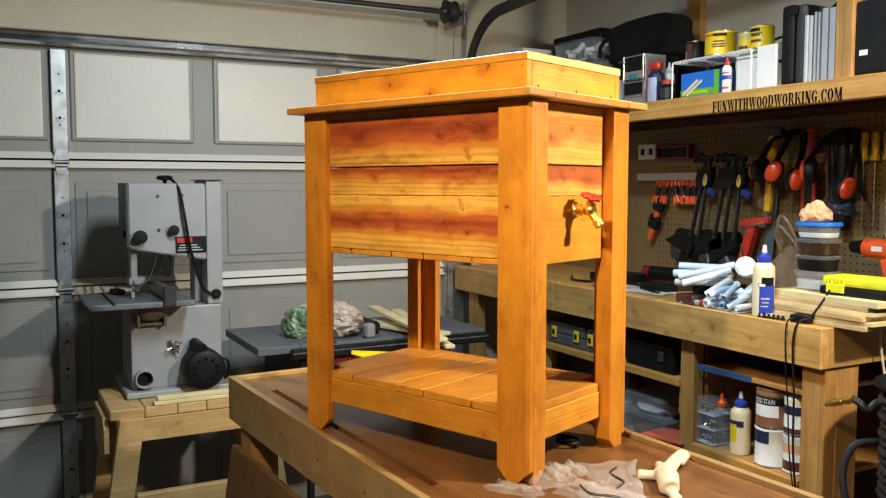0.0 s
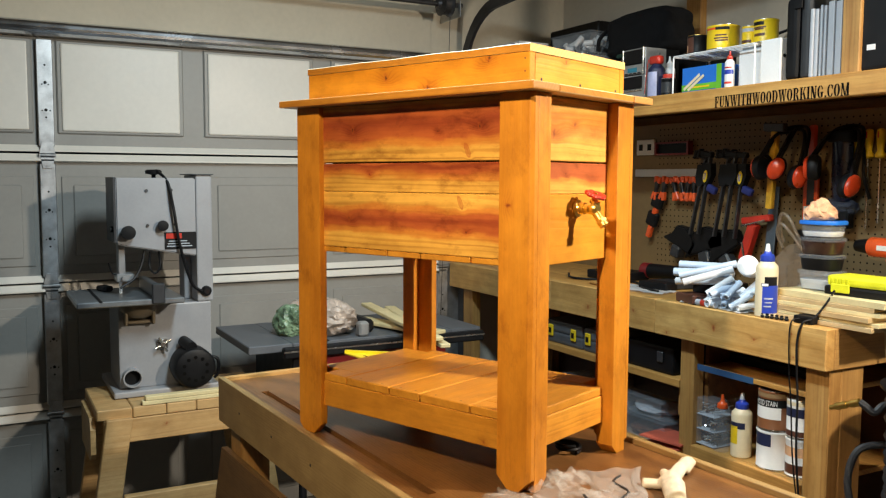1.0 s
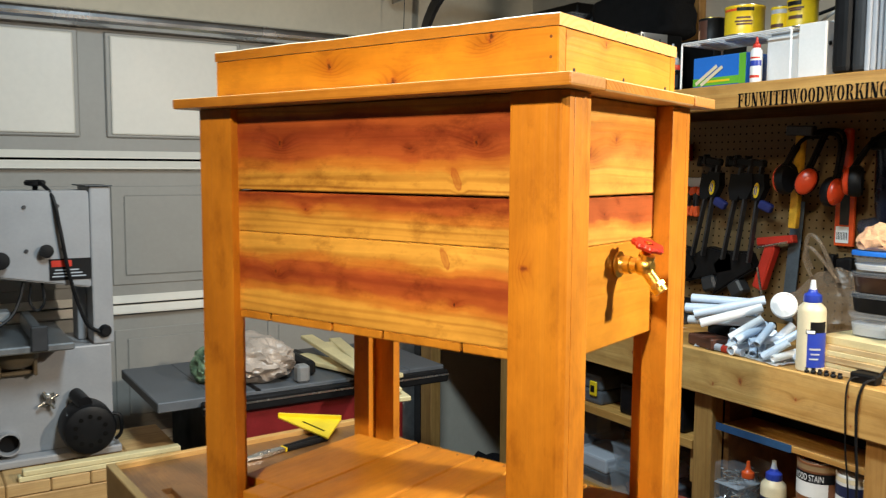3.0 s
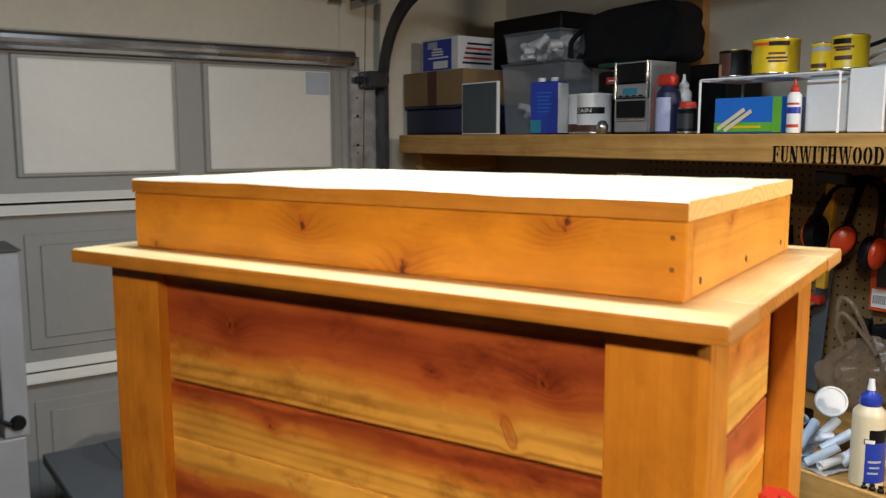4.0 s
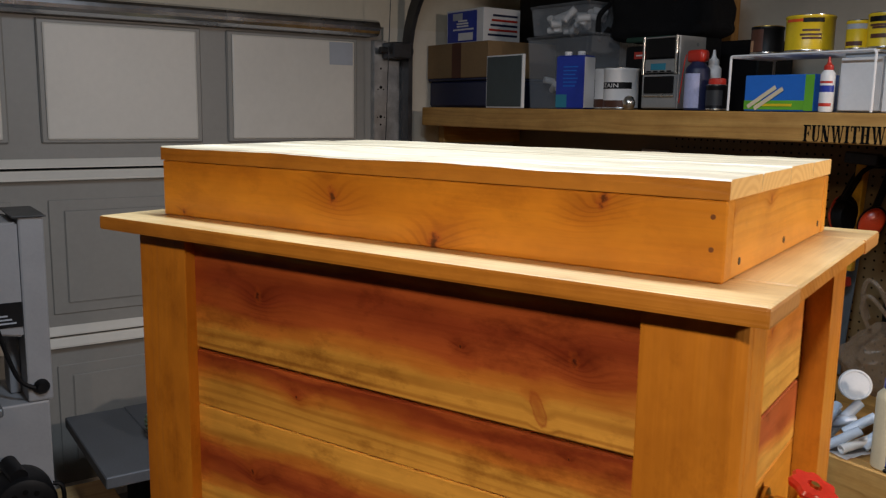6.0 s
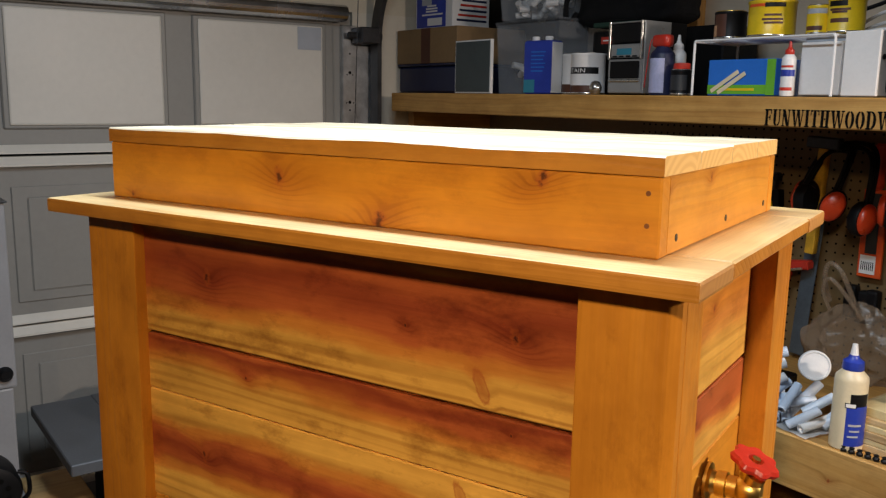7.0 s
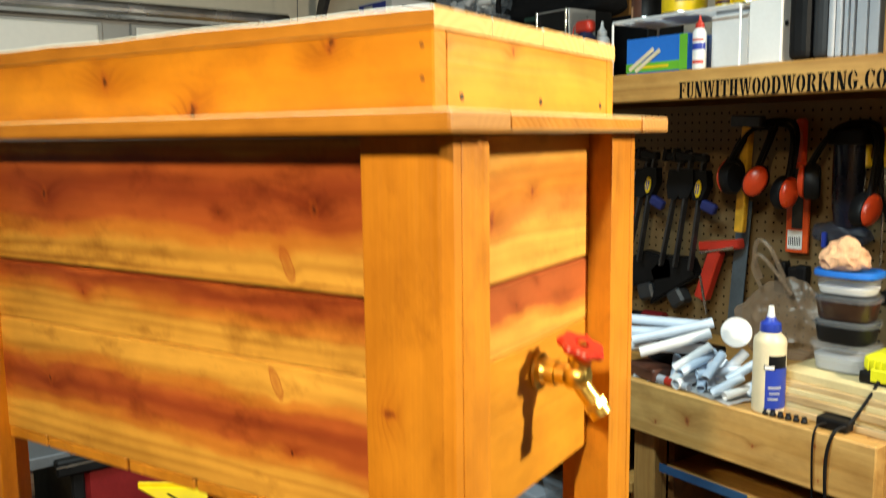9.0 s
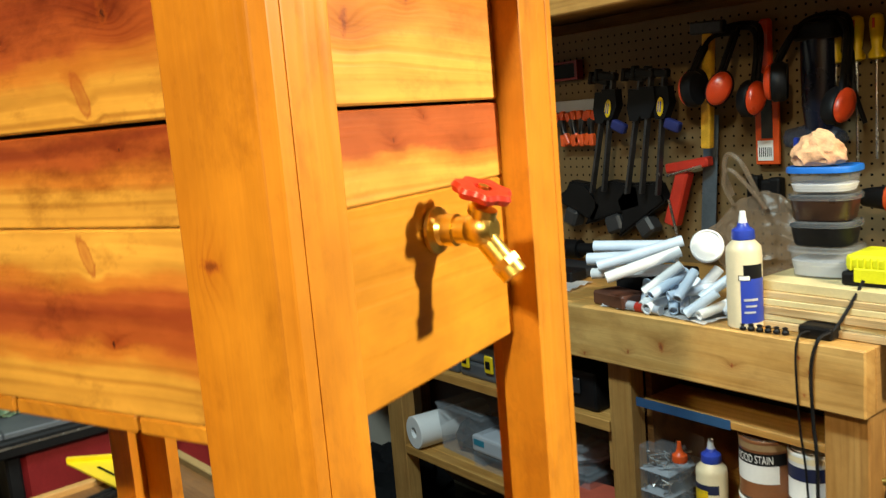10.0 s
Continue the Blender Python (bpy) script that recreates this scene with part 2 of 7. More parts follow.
M_front = [
    wood("cedar_board_upper", SAP, HEART, "X", "Z", 40, [(-0.167, 0.7280, 0.010), (0.201, 0.7255, 0.010), (0.09, 0.718, 0.004)],
         (0.6495, 0.7765, [(0.0, SAP), (0.22, SAP), (0.36, SAP2), (0.48, HEART2), (0.70, HEART), (0.88, HEART2), (0.95, SAP2), (1.0, SAP)]), smudge=0.85, heart=0.9, coat=0.06, grain=0.12, lines=80, line=0.5, wander=0.018, spikes=[(0.170, 0.6770, 0.017)]),
    wood("cedar_board_middle", SAP, HEART, "X", "Z", 45, [(-0.113, 0.629, 0.004), (0.2, 0.640, 0.003)],
         (0.5865, 0.6550, [(0.0, SAP), (0.38, SAP), (0.58, SAP2), (0.74, HEART2), (0.88, HEART), (1.0, HEART2)]), smudge=0.85, heart=0.9, coat=0.06, grain=0.12, lines=85, line=0.5, wander=0.015),
    wood("cedar_board_lower", SAP, HEART, "X", "Z", 40, [(0.168, 0.5096, 0.005), (-0.18, 0.527, 0.008)],
         (0.4535, 0.5910, [(0.0, SAP), (0.25, SAP), (0.34, SAP2), (0.43, HEART2), (0.55, HEART), (0.64, HEART2), (0.72, SAP2), (0.80, SAP), (1.0, SAP)]), smudge=0.85, heart=0.9, coat=0.06, grain=0.12, lines=75, line=0.5, wander=0.018, spikes=[(0.152, 0.5700, 0.016)]),
]
M_side = [
    wood("cedar_end_upper", SAP, SAP2, "Y", "Z", 50, [(-0.090, 0.711, 0.010), (-0.012, 0.732, 0.006)],
         (0.6495, 0.7765, [(0.0, SAP), (0.3, SAP), (0.5, SAP2), (0.7, (0.66, 0.235, 0.025)), (1.0, SAP)]), smudge=0.45, coat=0.06, grain=0.12, line=0.25, lines=80),
    wood("cedar_end_middle", SAP, HEART, "Y", "Z", 50, [(-0.0015, 0.646, 0.0035), (-0.0447, 0.630, 0.0045)],
         (0.5865, 0.6550, [(0.0, SAP), (0.3, SAP), (0.48, SAP2), (0.62, HEART2), (1.0, HEART2)]), smudge=0.4, coat=0.06, grain=0.12, line=0.2, lines=90),
    wood("cedar_end_lower", (0.77, 0.345, 0.034), (0.70, 0.285, 0.026), "Y", "Z", 20, contrast=0.6, smudge=0.2, coat=0.06, grain=0.12, line=0.03, lines=50),
]
M_slat = wood("cedar_shelf_slat", (0.72, 0.33, 0.042), (0.58, 0.235, 0.025), "Y", "X", 26, contrast=0.7, smudge=0.3, coat=0.06, grain=0.12, line=0.08, lines=60)
M_apron = wood("cedar_apron", (0.68, 0.30, 0.034), (0.55, 0.215, 0.022), "X", "Z", 26, [(0.22, 0.08, 0.004)], contrast=0.7, smudge=0.3, coat=0.06, grain=0.12, line=0.1, lines=60)
M_pine = wood("pine_lumber", (0.60, 0.335, 0.095), (0.45, 0.215, 0.05), "X", "Z", 40, [(0.35, 0.06, 0.007), (-0.5, 0.03, 0.006), (-0.1, 0.09, 0.005), (0.7, 0.05, 0.006)], rough=0.6, grain=0.2, line=0.22, lines=70)
M_bench = wood("bench_apron_pine", (0.66, 0.40, 0.135), (0.50, 0.27, 0.075), "X", "Z", 34, [(-1.62, 1.085, 0.006), (-1.60, 1.06, 0.005), (-1.61, 1.015, 0.004), (-1.93, 1.055, 0.013), (-2.02, 1.03, 0.006), (-2.33, 1.06, 0.009), (-2.60, 1.035, 0.011), (-2.15, 1.005, 0.006), (-1.76, 1.045, 0.007)], smudge=0.25, rough=0.6, grain=0.15, line=0.12, lines=45)
M_stud = wood("sawhorse_pine", (0.60, 0.40, 0.185), (0.48, 0.29, 0.115), "Y", "Z", 24, [(0.82, 0.62, 0.006), (1.05, 0.60, 0.005)], rough=0.65, grain=0.2, line=0.15, lines=55)
M_pine_y = wood("pine_lumber_crosswise", (0.58, 0.34, 0.115), (0.44, 0.23, 0.065), "Y", "Z", 40, rough=0.6, grain=0.2, line=0.22, lines=70)
M_pine_z = wood("pine_post", (0.54, 0.31, 0.10), (0.40, 0.20, 0.055), "Z", "X", 40, [(0.4, 0.0, 0.006)], rough=0.6, grain=0.2, line=0.22, lines=70)
M_ply = wood("plywood_top", (0.265, 0.122, 0.038), (0.135, 0.057, 0.017), "X", "Y", 14, contrast=1.0, smudge=0.75, rough=0.4, coat=0.25)
M_plysheet = wood("pale_plywood", (0.74, 0.58, 0.34), (0.56, 0.39, 0.19), "X", "Z", 60, contrast=0.8, rough=0.65, line=0.3, lines=300)
M_mdf = wood("rim_board", (0.39, 0.262, 0.108), (0.33, 0.212, 0.083), "X", "Z", 12, contrast=0.4, rough=0.55, line=0.08, grain=0.15)
M_gusset = wood("worn_plywood", (0.30, 0.17, 0.065), (0.19, 0.10, 0.035), "X", "Z", 14, contrast=0.8, rough=0.65)
M_peg = plain("pegboard_brown", (0.175, 0.112, 0.046), 0.6, 0, 0.1, 5)
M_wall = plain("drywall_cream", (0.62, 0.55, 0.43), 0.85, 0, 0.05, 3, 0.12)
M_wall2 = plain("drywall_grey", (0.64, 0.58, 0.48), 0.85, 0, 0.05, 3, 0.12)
# unseen walls, made dark so that little light bounces back
M_dim = plain("dim_unseen_wall", (0.12, 0.11, 0.095), 0.9, 0, 0.15, 2)
# ceiling out of view, greyed down to hold back its bounce
M_ceil = plain("ceiling_dim", (0.30, 0.285, 0.26), 0.9, 0, 0.04, 4, 0.1)
M_floor = plain("concrete_floor", (0.12, 0.112, 0.10), 0.75, 0, 0.2, 2.5, 0.15)
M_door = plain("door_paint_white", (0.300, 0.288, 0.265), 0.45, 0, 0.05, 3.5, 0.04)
# brighter white of the top panels, lent to the lips to look lit
M_door_bright = plain("door_bright_white", (0.73, 0.69, 0.62), 0.4, 0, 0.04, 3.0, 0.03)
M_galv = plain("galvanised_steel", (0.56, 0.57, 0.58), 0.38, 0.9, 0.16, 22, 0.05)
M_strut = plain("rolled_zinc_strut", (0.62, 0.64, 0.68), 0.24, 1.0, 0.12, 6, 0.03)
M_darksteel = plain("dark_steel", (0.07, 0.07, 0.075), 0.45, 0.7, 0.2, 18)
M_black = plain("black_plastic", (0.006, 0.006, 0.007), 0.5, 0, 0.2, 20, **{"Specular IOR Level": 0.22})
M_blackcloth = plain("black_cloth", (0.008, 0.008, 0.009), 0.9, 0, 0.25, 60, 0.4, **{"Specular IOR Level": 0.2})
M_saw = plain("saw_grey_enamel", (0.31, 0.312, 0.325), 0.42, 0.1, 0.05, 8)
M_iron = plain("cast_iron_top", (0.30, 0.32, 0.34), 0.36, 0.75, 0.12, 16)
M_darkgrey = plain("dark_grey_plastic", (0.028, 0.030, 0.034), 0.45, 0, 0.12, 16)
M_tsgrey = plain("saw_wing_grey", (0.105, 0.115, 0.13), 0.5, 0.2, 0.12, 12)
M_red = plain("red_plastic", (0.55, 0.035, 0.02), 0.35, 0, 0.1, 18)
M_darkred = plain("red_steel", (0.20, 0.012, 0.014), 0.4, 0.1, 0.15, 10)
M_orange = plain("orange_plastic", (0.80, 0.10, 0.02), 0.35, 0, 0.1, 18)
M_yellow = plain("yellow_plastic", (0.80, 0.55, 0.02), 0.35, 0, 0.08, 18)
M_lime = plain("yellow_green_plastic", (0.72, 0.72, 0.03), 0.4, 0, 0.08, 18)
M_blue = plain("blue_plastic", (0.02, 0.05, 0.38), 0.35, 0, 0.1, 18)
M_navy = plain("navy_plastic", (0.012, 0.018, 0.06), 0.5, 0, 0.12, 12)
M_white = plain("white_plastic", (0.80, 0.81, 0.82), 0.35, 0, 0.04, 18)
M_paper = plain("white_card", (0.78, 0.78, 0.78), 0.8, 0, 0.04, 10)
M_cream = plain("cream_glue_bottle", (0.74, 0.64, 0.44), 0.4, 0, 0.05, 14)
M_brass = plain("brass", (0.86, 0.60, 0.17), 0.33, 1.0, 0.1, 40)
M_card = plain("brown_cardboard", (0.26, 0.16, 0.075), 0.85, 0, 0.08, 8)
M_trunnion = plain("dull_cast_metal", (0.20, 0.155, 0.10), 0.5, 0.3, 0.15, 20)
M_tin = plain("tin", (0.62, 0.61, 0.58), 0.25, 0.95, 0.1, 25)
M_grey = plain("light_grey_plastic", (0.42, 0.45, 0.50), 0.45, 0, 0.05, 14)
M_silver = plain("silver_plastic", (0.40, 0.41, 0.42), 0.32, 0.6, 0.08, 14)
M_green = plain("green_card", (0.12, 0.42, 0.03), 0.5, 0, 0.08, 14)
M_pine_green = plain("dark_green_cloth", (0.010, 0.045, 0.030), 0.8, 0, 0.2, 30)
M_skyblue = plain("bright_blue_card", (0.01, 0.16, 0.62), 0.4, 0, 0.06, 14)
M_teal = plain("teal_card", (0.02, 0.22, 0.32), 0.4, 0, 0.08, 14)
M_brown = plain("dark_brown", (0.10, 0.035, 0.02), 0.5, 0, 0.15, 14)
M_cloth = plain("cream_cotton", (0.72, 0.62, 0.46), 0.9, 0, 0.12, 60, 0.4)
M_tissue = plain("peach_tissue", (0.72, 0.40, 0.22), 0.8, 0, 0.15, 25, 0.3)
M_wad = plain("stained_tissue", (0.82, 0.45, 0.25), 0.85, 0, 0.26, 16, 0.6)
M_mustard = plain("worn_yellow_handle", (0.66, 0.35, 0.025), 0.5, 0, 0.2, 30)
M_cup = plain("signal_orange_plastic", (0.62, 0.05, 0.012), 0.3, 0, 0.1, 18)
M_smoke = clear("smoked_clear_plastic", (0.05, 0.06, 0.09), 0.12, 0.55)
M_bluesteel = plain("blue_grey_steel", (0.12, 0.16, 0.20), 0.4, 0.5, 0.15, 12)
M_visor = plain("dark_visor", (0.006, 0.008, 0.02), 0.25, 0, 0.1, 12)
M_bluegrip = plain("dark_blue_rubber", (0.014, 0.022, 0.13), 0.5, 0, 0.12, 18)
M_cream_paint = plain("pale_yellow_board", (0.66, 0.55, 0.30), 0.6, 0, 0.1, 10)
M_clear = clear("clear_plastic", (0.55, 0.60, 0.66), 0.14, 0.13)
M_film = clear("clear_film", (0.85, 0.85, 0.85), 0.03, 0.17)
M_milky = clear("milky_film", (0.66, 0.64, 0.62), 0.10, 0.36)
M_bag = clear("carrier_bag_film", (0.36, 0.26, 0.18), 0.24, 0.46)
M_hose = plain("black_rubber", (0.02, 0.021, 0.024), 0.5, 0, 0.15, 20)
M_ink = plain("black_ink", (0.005, 0.0045, 0.004), 0.95, 0, 0.1, 30, **{"Specular IOR Level": 0.1})
M_pvc = plain("pale_blue_wrapper", (0.55, 0.66, 0.80), 0.35, 0, 0.06, 18)
M_stain = plain("stain_can_brown", (0.20, 0.075, 0.03), 0.35, 0, 0.1, 14)
M_steelblue = plain("steel_blue_tape", (0.02, 0.075, 0.18), 0.5, 0, 0.12, 14)
M_tape = plain("masking_tape", (0.55, 0.45, 0.26), 0.7, 0, 0.1, 20)
M_soot = plain("dark_brown_contents", (0.045, 0.022, 0.014), 0.3, 0, 0.2, 25)


# ---- mesh helpers ----
def box(bm, x0, x1, y0, y1, z0, z1, bevel=0.0, m=None, segments=1):
    """Adds a box, with its edges rounded off, to a bmesh."""
    r = bmesh.ops.create_cube(bm, size=1.0)
    vs = r["verts"]
    bmesh.ops.scale(bm, vec=(x1 - x0, y1 - y0, z1 - z0), verts=vs)
    bmesh.ops.translate(bm, vec=((x0 + x1) / 2, (y0 + y1) / 2, (z0 + z1) / 2), verts=vs)
    if bevel:
        es = list({e for v in vs for e in v.link_edges})
        out = bmesh.ops.bevel(bm, geom=es, offset=bevel, segments=segments, affect="EDGES", profile=0.6)
        vs = list({v for f in out["faces"] for v in f.verts} | {v for v in vs if v.is_valid})
    if m is not None:
        bmesh.ops.transform(bm, matrix=m, verts=vs)
    return vs


def rod(bm, a, b, r, n=14, r2=None, caps=True):
    """Adds a straight round bar, or a cone, from a to b."""
    a, b = Vector(a), Vector(b)
    d = b - a
    m = Matrix.Translation((a + b) / 2) @ d.to_track_quat("Z", "Y").to_matrix().to_4x4()
    return bmesh.ops.create_cone(bm, cap_ends=caps, segments=n, radius1=r, radius2=r if r2 is None else r2, depth=d.length, matrix=m)["verts"]


def lathe(bm, profile, m=None, n=24):
    """Turns (radius, height) pairs round z."""
    rings = []
    for r, h in profile:
        rings.append([bm.verts.new((r * math.cos(2 * math.pi * i / n), r * math.sin(2 * math.pi * i / n), h)) for i in range(n)])
    for a, b in zip(rings, rings[1:]):
        for i in range(n):
            bm.faces.new((a[i], a[(i + 1) % n], b[(i + 1) % n], b[i]))
    bm.faces.new(rings[0][::-1]), bm.faces.new(rings[-1])
    vs = [v for ring in rings for v in ring]
    if m is not None:
        bmesh.ops.transform(bm, matrix=m, verts=vs)
    return vs


def tube(bm, points, r, n=10, closed=False):
    """A bent round bar through points."""
    ps = [Vector(p) for p in points]
    rings = []
    for i, p in enumerate(ps):
        d = (ps[min(i + 1, len(ps) - 1)] - ps[max(i - 1, 0)]).normalized()
        q = d.to_track_quat("Z", "Y").to_matrix()
        rings.append([bm.verts.new(p + q @ Vector((r * math.cos(2 * math.pi * k / n), r * math.sin(2 * math.pi * k / n), 0))) for k in range(n)])
    for a, b in zip(rings, rings[1:]):
        best = min(range(n), key=lambda s: sum((a[k].co - b[(k + s) % n].co).length for k in range(0, n, 3)))
        for k in range(n):
            bm.faces.new((a[k], a[(k + 1) % n], b[(k + 1 + best) % n], b[(k + best) % n]))
    bm.faces.new(rings[0][::-1]), bm.faces.new(rings[-1])


def spline(points, steps=8):
    """A smooth run of points through the given ones."""
    ps = [Vector(p) for p in points]
    out = []
    for i in range(len(ps) - 1):
        p0, p1, p2, p3 = ps[max(i - 1, 0)], ps[i], ps[i + 1], ps[min(i + 2, len(ps) - 1)]
        for s in range(steps):
            t = s / steps
            out.append(0.5 * ((2 * p1) + (p2 - p0) * t + (2 * p0 - 5 * p1 + 4 * p2 - p3) * t * t + (3 * p1 - p0 - 3 * p2 + p3) * t ** 3))
    out.append(ps[-1])
    return out


def slab(bm, outline, z0, z1, m=None):
    """A flat plate of the given outline."""
    low = [bm.verts.new((x, y, z0)) for x, y in outline]
    top = [bm.verts.new((x, y, z1)) for x, y in outline]
    n = len(outline)
    bm.faces.new(low[::-1]), bm.faces.new(top)
    for i in range(n):
        bm.faces.new((low[i], low[(i + 1) % n], top[(i + 1) % n], top[i]))
    if m is not None:
        bmesh.ops.transform(bm, matrix=m, verts=low + top)
    return low + top


def part(name, bm, material, parent=None, label="", smooth=False):
    """Links a bmesh as one mesh object, under a thing or a part."""
    bmesh.ops.recalc_face_normals(bm, faces=bm.faces)
    me = bpy.data.meshes.new(name)
    bm.to_mesh(me)
    bm.free()
    me.materials.append(material)
    if smooth:
        for p in me.polygons:
            p.use_smooth = True
        me.set_sharp_from_angle(angle=radians(38))
    ob = new(name, me)
    ob.parent = parent
    if label:
        tagged(ob, label)
    return ob


def thing(name, label, category, place=(0, 0, 0), turn=0.0, group="", kind="", tilt=(0, 0)):
    """An Empty at the base of a thing."""
    ob = new(name)
    ob.empty_display_size = 0.05
    ob.matrix_world = pose(*place, tilt[0], tilt[1], turn)
    return tagged(ob, label, category, group, kind)


def settle(dx, dy, dz, *makers):
    """Builds things in the coordinates of their own support and sets them all at its place."""
    before = set(scene.objects)
    for make in makers:
        make()
    for ob in [o for o in scene.objects if o not in before and o.parent is None]:
        ob.location += Vector((dx, dy, dz))


def B():
    return bmesh.new()


def boxpart(name, dims, material, parent=None, bevel=0.002, label="", m=None, segments=1):
    bm = B()
    box(bm, *dims, bevel, m, segments)
    return part(name, bm, material, parent, label)


def structure(name, dims, material, label, bevel=0.0):
    return tagged(boxpart(name, dims, material, None, bevel), label, name.split("_")[0], kind="structure")


# ---- the room ----
structure("floor", (-3.98, 4.6, -4.2, 3.26, -0.1, 0.0), M_floor, "grey concrete garage floor with stains")
structure("wall_north", (-3.98, 4.6, 3.11, 3.26, 0.0, 2.75), M_wall2, "grey painted drywall behind the workbench")
structure("wall_south", (-3.98, 4.6, -4.2, -4.05, 0.0, 2.75), M_dim, "unseen drywall, darkened to cut bounced light")
structure("wall_east", (4.45, 4.6, -4.05, 3.11, 0.0, 2.75), M_dim, "unseen drywall, darkened to cut bounced light")
structure("wall_west_header", (-3.98, -3.834, -4.05, 3.11, 2.18, 2.75), M_wall, "cream drywall above the garage door")
structure("wall_west_side", (-3.98, -3.834, 2.37, 3.11, 0.0, 2.18), M_wall2, "narrow drywall beside the garage door")
structure("ceiling", (-3.98, 4.6, -4.2, 3.26, 2.75, 2.85), M_ceil, "unseen drywall ceiling, greyed to cut bounced light")


def garage_door():
    d = thing("garage_door", "white sectional garage door with raised panels, closed", "garage door", (-3.834, 0, 0))
    edges = [0.0, 0.585, 1.125, 1.668, 2.175]
    y0, y1 = -4.0, 2.36
    cols = []
    y = 1.7556
    while y > -3.8:
        cols.append((y, y + 0.4773))
        y -= 0.603
    for i in range(4):
        z0, z1 = edges[i], edges[i + 1]
        bm = B()
        box(bm, -0.035, 0.0, y0, y1, z0 + 0.002, z1 - 0.006)
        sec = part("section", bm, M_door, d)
        # sloping lips along the joints, painted brighter for the overhead light they catch
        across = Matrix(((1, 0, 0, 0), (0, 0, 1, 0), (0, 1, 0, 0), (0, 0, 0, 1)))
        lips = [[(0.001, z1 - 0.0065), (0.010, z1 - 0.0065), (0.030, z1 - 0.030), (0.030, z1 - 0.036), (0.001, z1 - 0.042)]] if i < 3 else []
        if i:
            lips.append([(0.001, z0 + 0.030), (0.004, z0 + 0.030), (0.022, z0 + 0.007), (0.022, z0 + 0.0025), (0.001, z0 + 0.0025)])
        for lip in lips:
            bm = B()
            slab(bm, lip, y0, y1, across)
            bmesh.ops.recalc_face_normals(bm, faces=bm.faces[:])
            part("joint_lip", bm, M_door_bright, sec, "sloping lip, coloured bright for light from above")
        for a, b in cols:
            if i == 3:
                bm = B()
                box(bm, 0.0, 0.010, a - 0.018, b + 0.018, z0 + 0.078, z1 - 0.045, 0.005)
                part("panel_moulding", bm, M_door, sec)
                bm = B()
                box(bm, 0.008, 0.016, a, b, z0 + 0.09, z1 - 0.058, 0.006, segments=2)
                part("panel", bm, M_door_bright, sec, "bright white infill panel")
            else:
                bm = B()
                box(bm, 0.0, 0.006, a - 0.01, b + 0.01, z0 + 0.07, z1 - 0.10, 0.003)
                box(bm, 0.005, 0.011, a + 0.035, b - 0.035, z0 + 0.105, z1 - 0.135, 0.004)
                part("panel", bm, M_door, sec)
        for ys in (0.488, -1.33, 2.345):
            bm = B()
            box(bm, 0.0, 0.024, ys - 0.031, ys + 0.031, z0 + 0.024, z1 - 0.047, 0.003)
            stile = part("stile", bm, M_galv, sec, "galvanised steel stile with punched holes")
            for k, (dy, share, r) in enumerate(((0.0, 0.30, 0.004), (0.0, 0.44, 0.0065), (-0.012, 0.455, 0.003), (0.012, 0.455, 0.003), (0.0, 0.66, 0.0065), (-0.014, 0.665, 0.003), (0.016, 0.665, 0.003), (0.0, 0.72, 0.004))):
                zz = z1 - share * (z1 - z0)
                bm = B()
                rod(bm, (0.0238, ys + dy, zz), (0.0246, ys + dy, zz), r, 10)
                part("punched_hole", bm, M_black, stile)
            if i:
                bm = B()
                slab(bm, [(-0.034, -0.012), (0.034, -0.012), (0.02, 0.05), (-0.02, 0.05)], 0.0, 0.004, Matrix.Translation((0.026, ys, z0 - 0.01)) @ Matrix(((0, 0, 1, 0), (1, 0, 0, 0), (0, 1, 0, 0), (0, 0, 0, 1))))
                slab(bm, [(-0.030, 0.012), (0.030, 0.012), (0.018, -0.05), (-0.018, -0.05)], 0.0, 0.004, Matrix.Translation((0.026, ys, z0 - 0.016)) @ Matrix(((0, 0, 1, 0), (1, 0, 0, 0), (0, 1, 0, 0), (0, 0, 0, 1))))
                rod(bm, (0.03, ys - 0.032, z0 - 0.012), (0.03, ys + 0.032, z0 - 0.012), 0.0065, 10)
                for dy, dz in ((-0.012, 0.022), (0.012, 0.022), (0, -0.045)):
                    rod(bm, (0.028, ys + dy, z0 + dz - 0.01), (0.033, ys + dy, z0 + dz - 0.01), 0.005, 6)
                part("hinge", bm, M_galv, d, "stamped steel hinge")
    # stiffening strut along the top
    bm = B()
    prof = [(0.0, 0.030)] + [(0.030 + 0.032 * math.cos(a / 8 * math.pi - math.pi / 2), -0.030 * math.sin(a / 8 * math.pi - math.pi / 2)) for a in range(9)] + [(0.0, -0.030)]
    slab(bm, prof, y0, y1 - 0.05, Matrix.Translation((0.02, 0, 2.168)) @ Matrix(((1, 0, 0, 0), (0, 0, 1, 0), (0, 1, 0, 0), (0, 0, 0, 1))))
    part("strut", bm, M_strut, d, "shiny rolled steel strut")
    # paper sticker on the last panel
    boxpart("sticker", (0.0165, 0.0175, 2.130, 2.226, 2.030, 2.112), M_grey, d, 0.0, "grey square sticker")
    return d


garage_door()


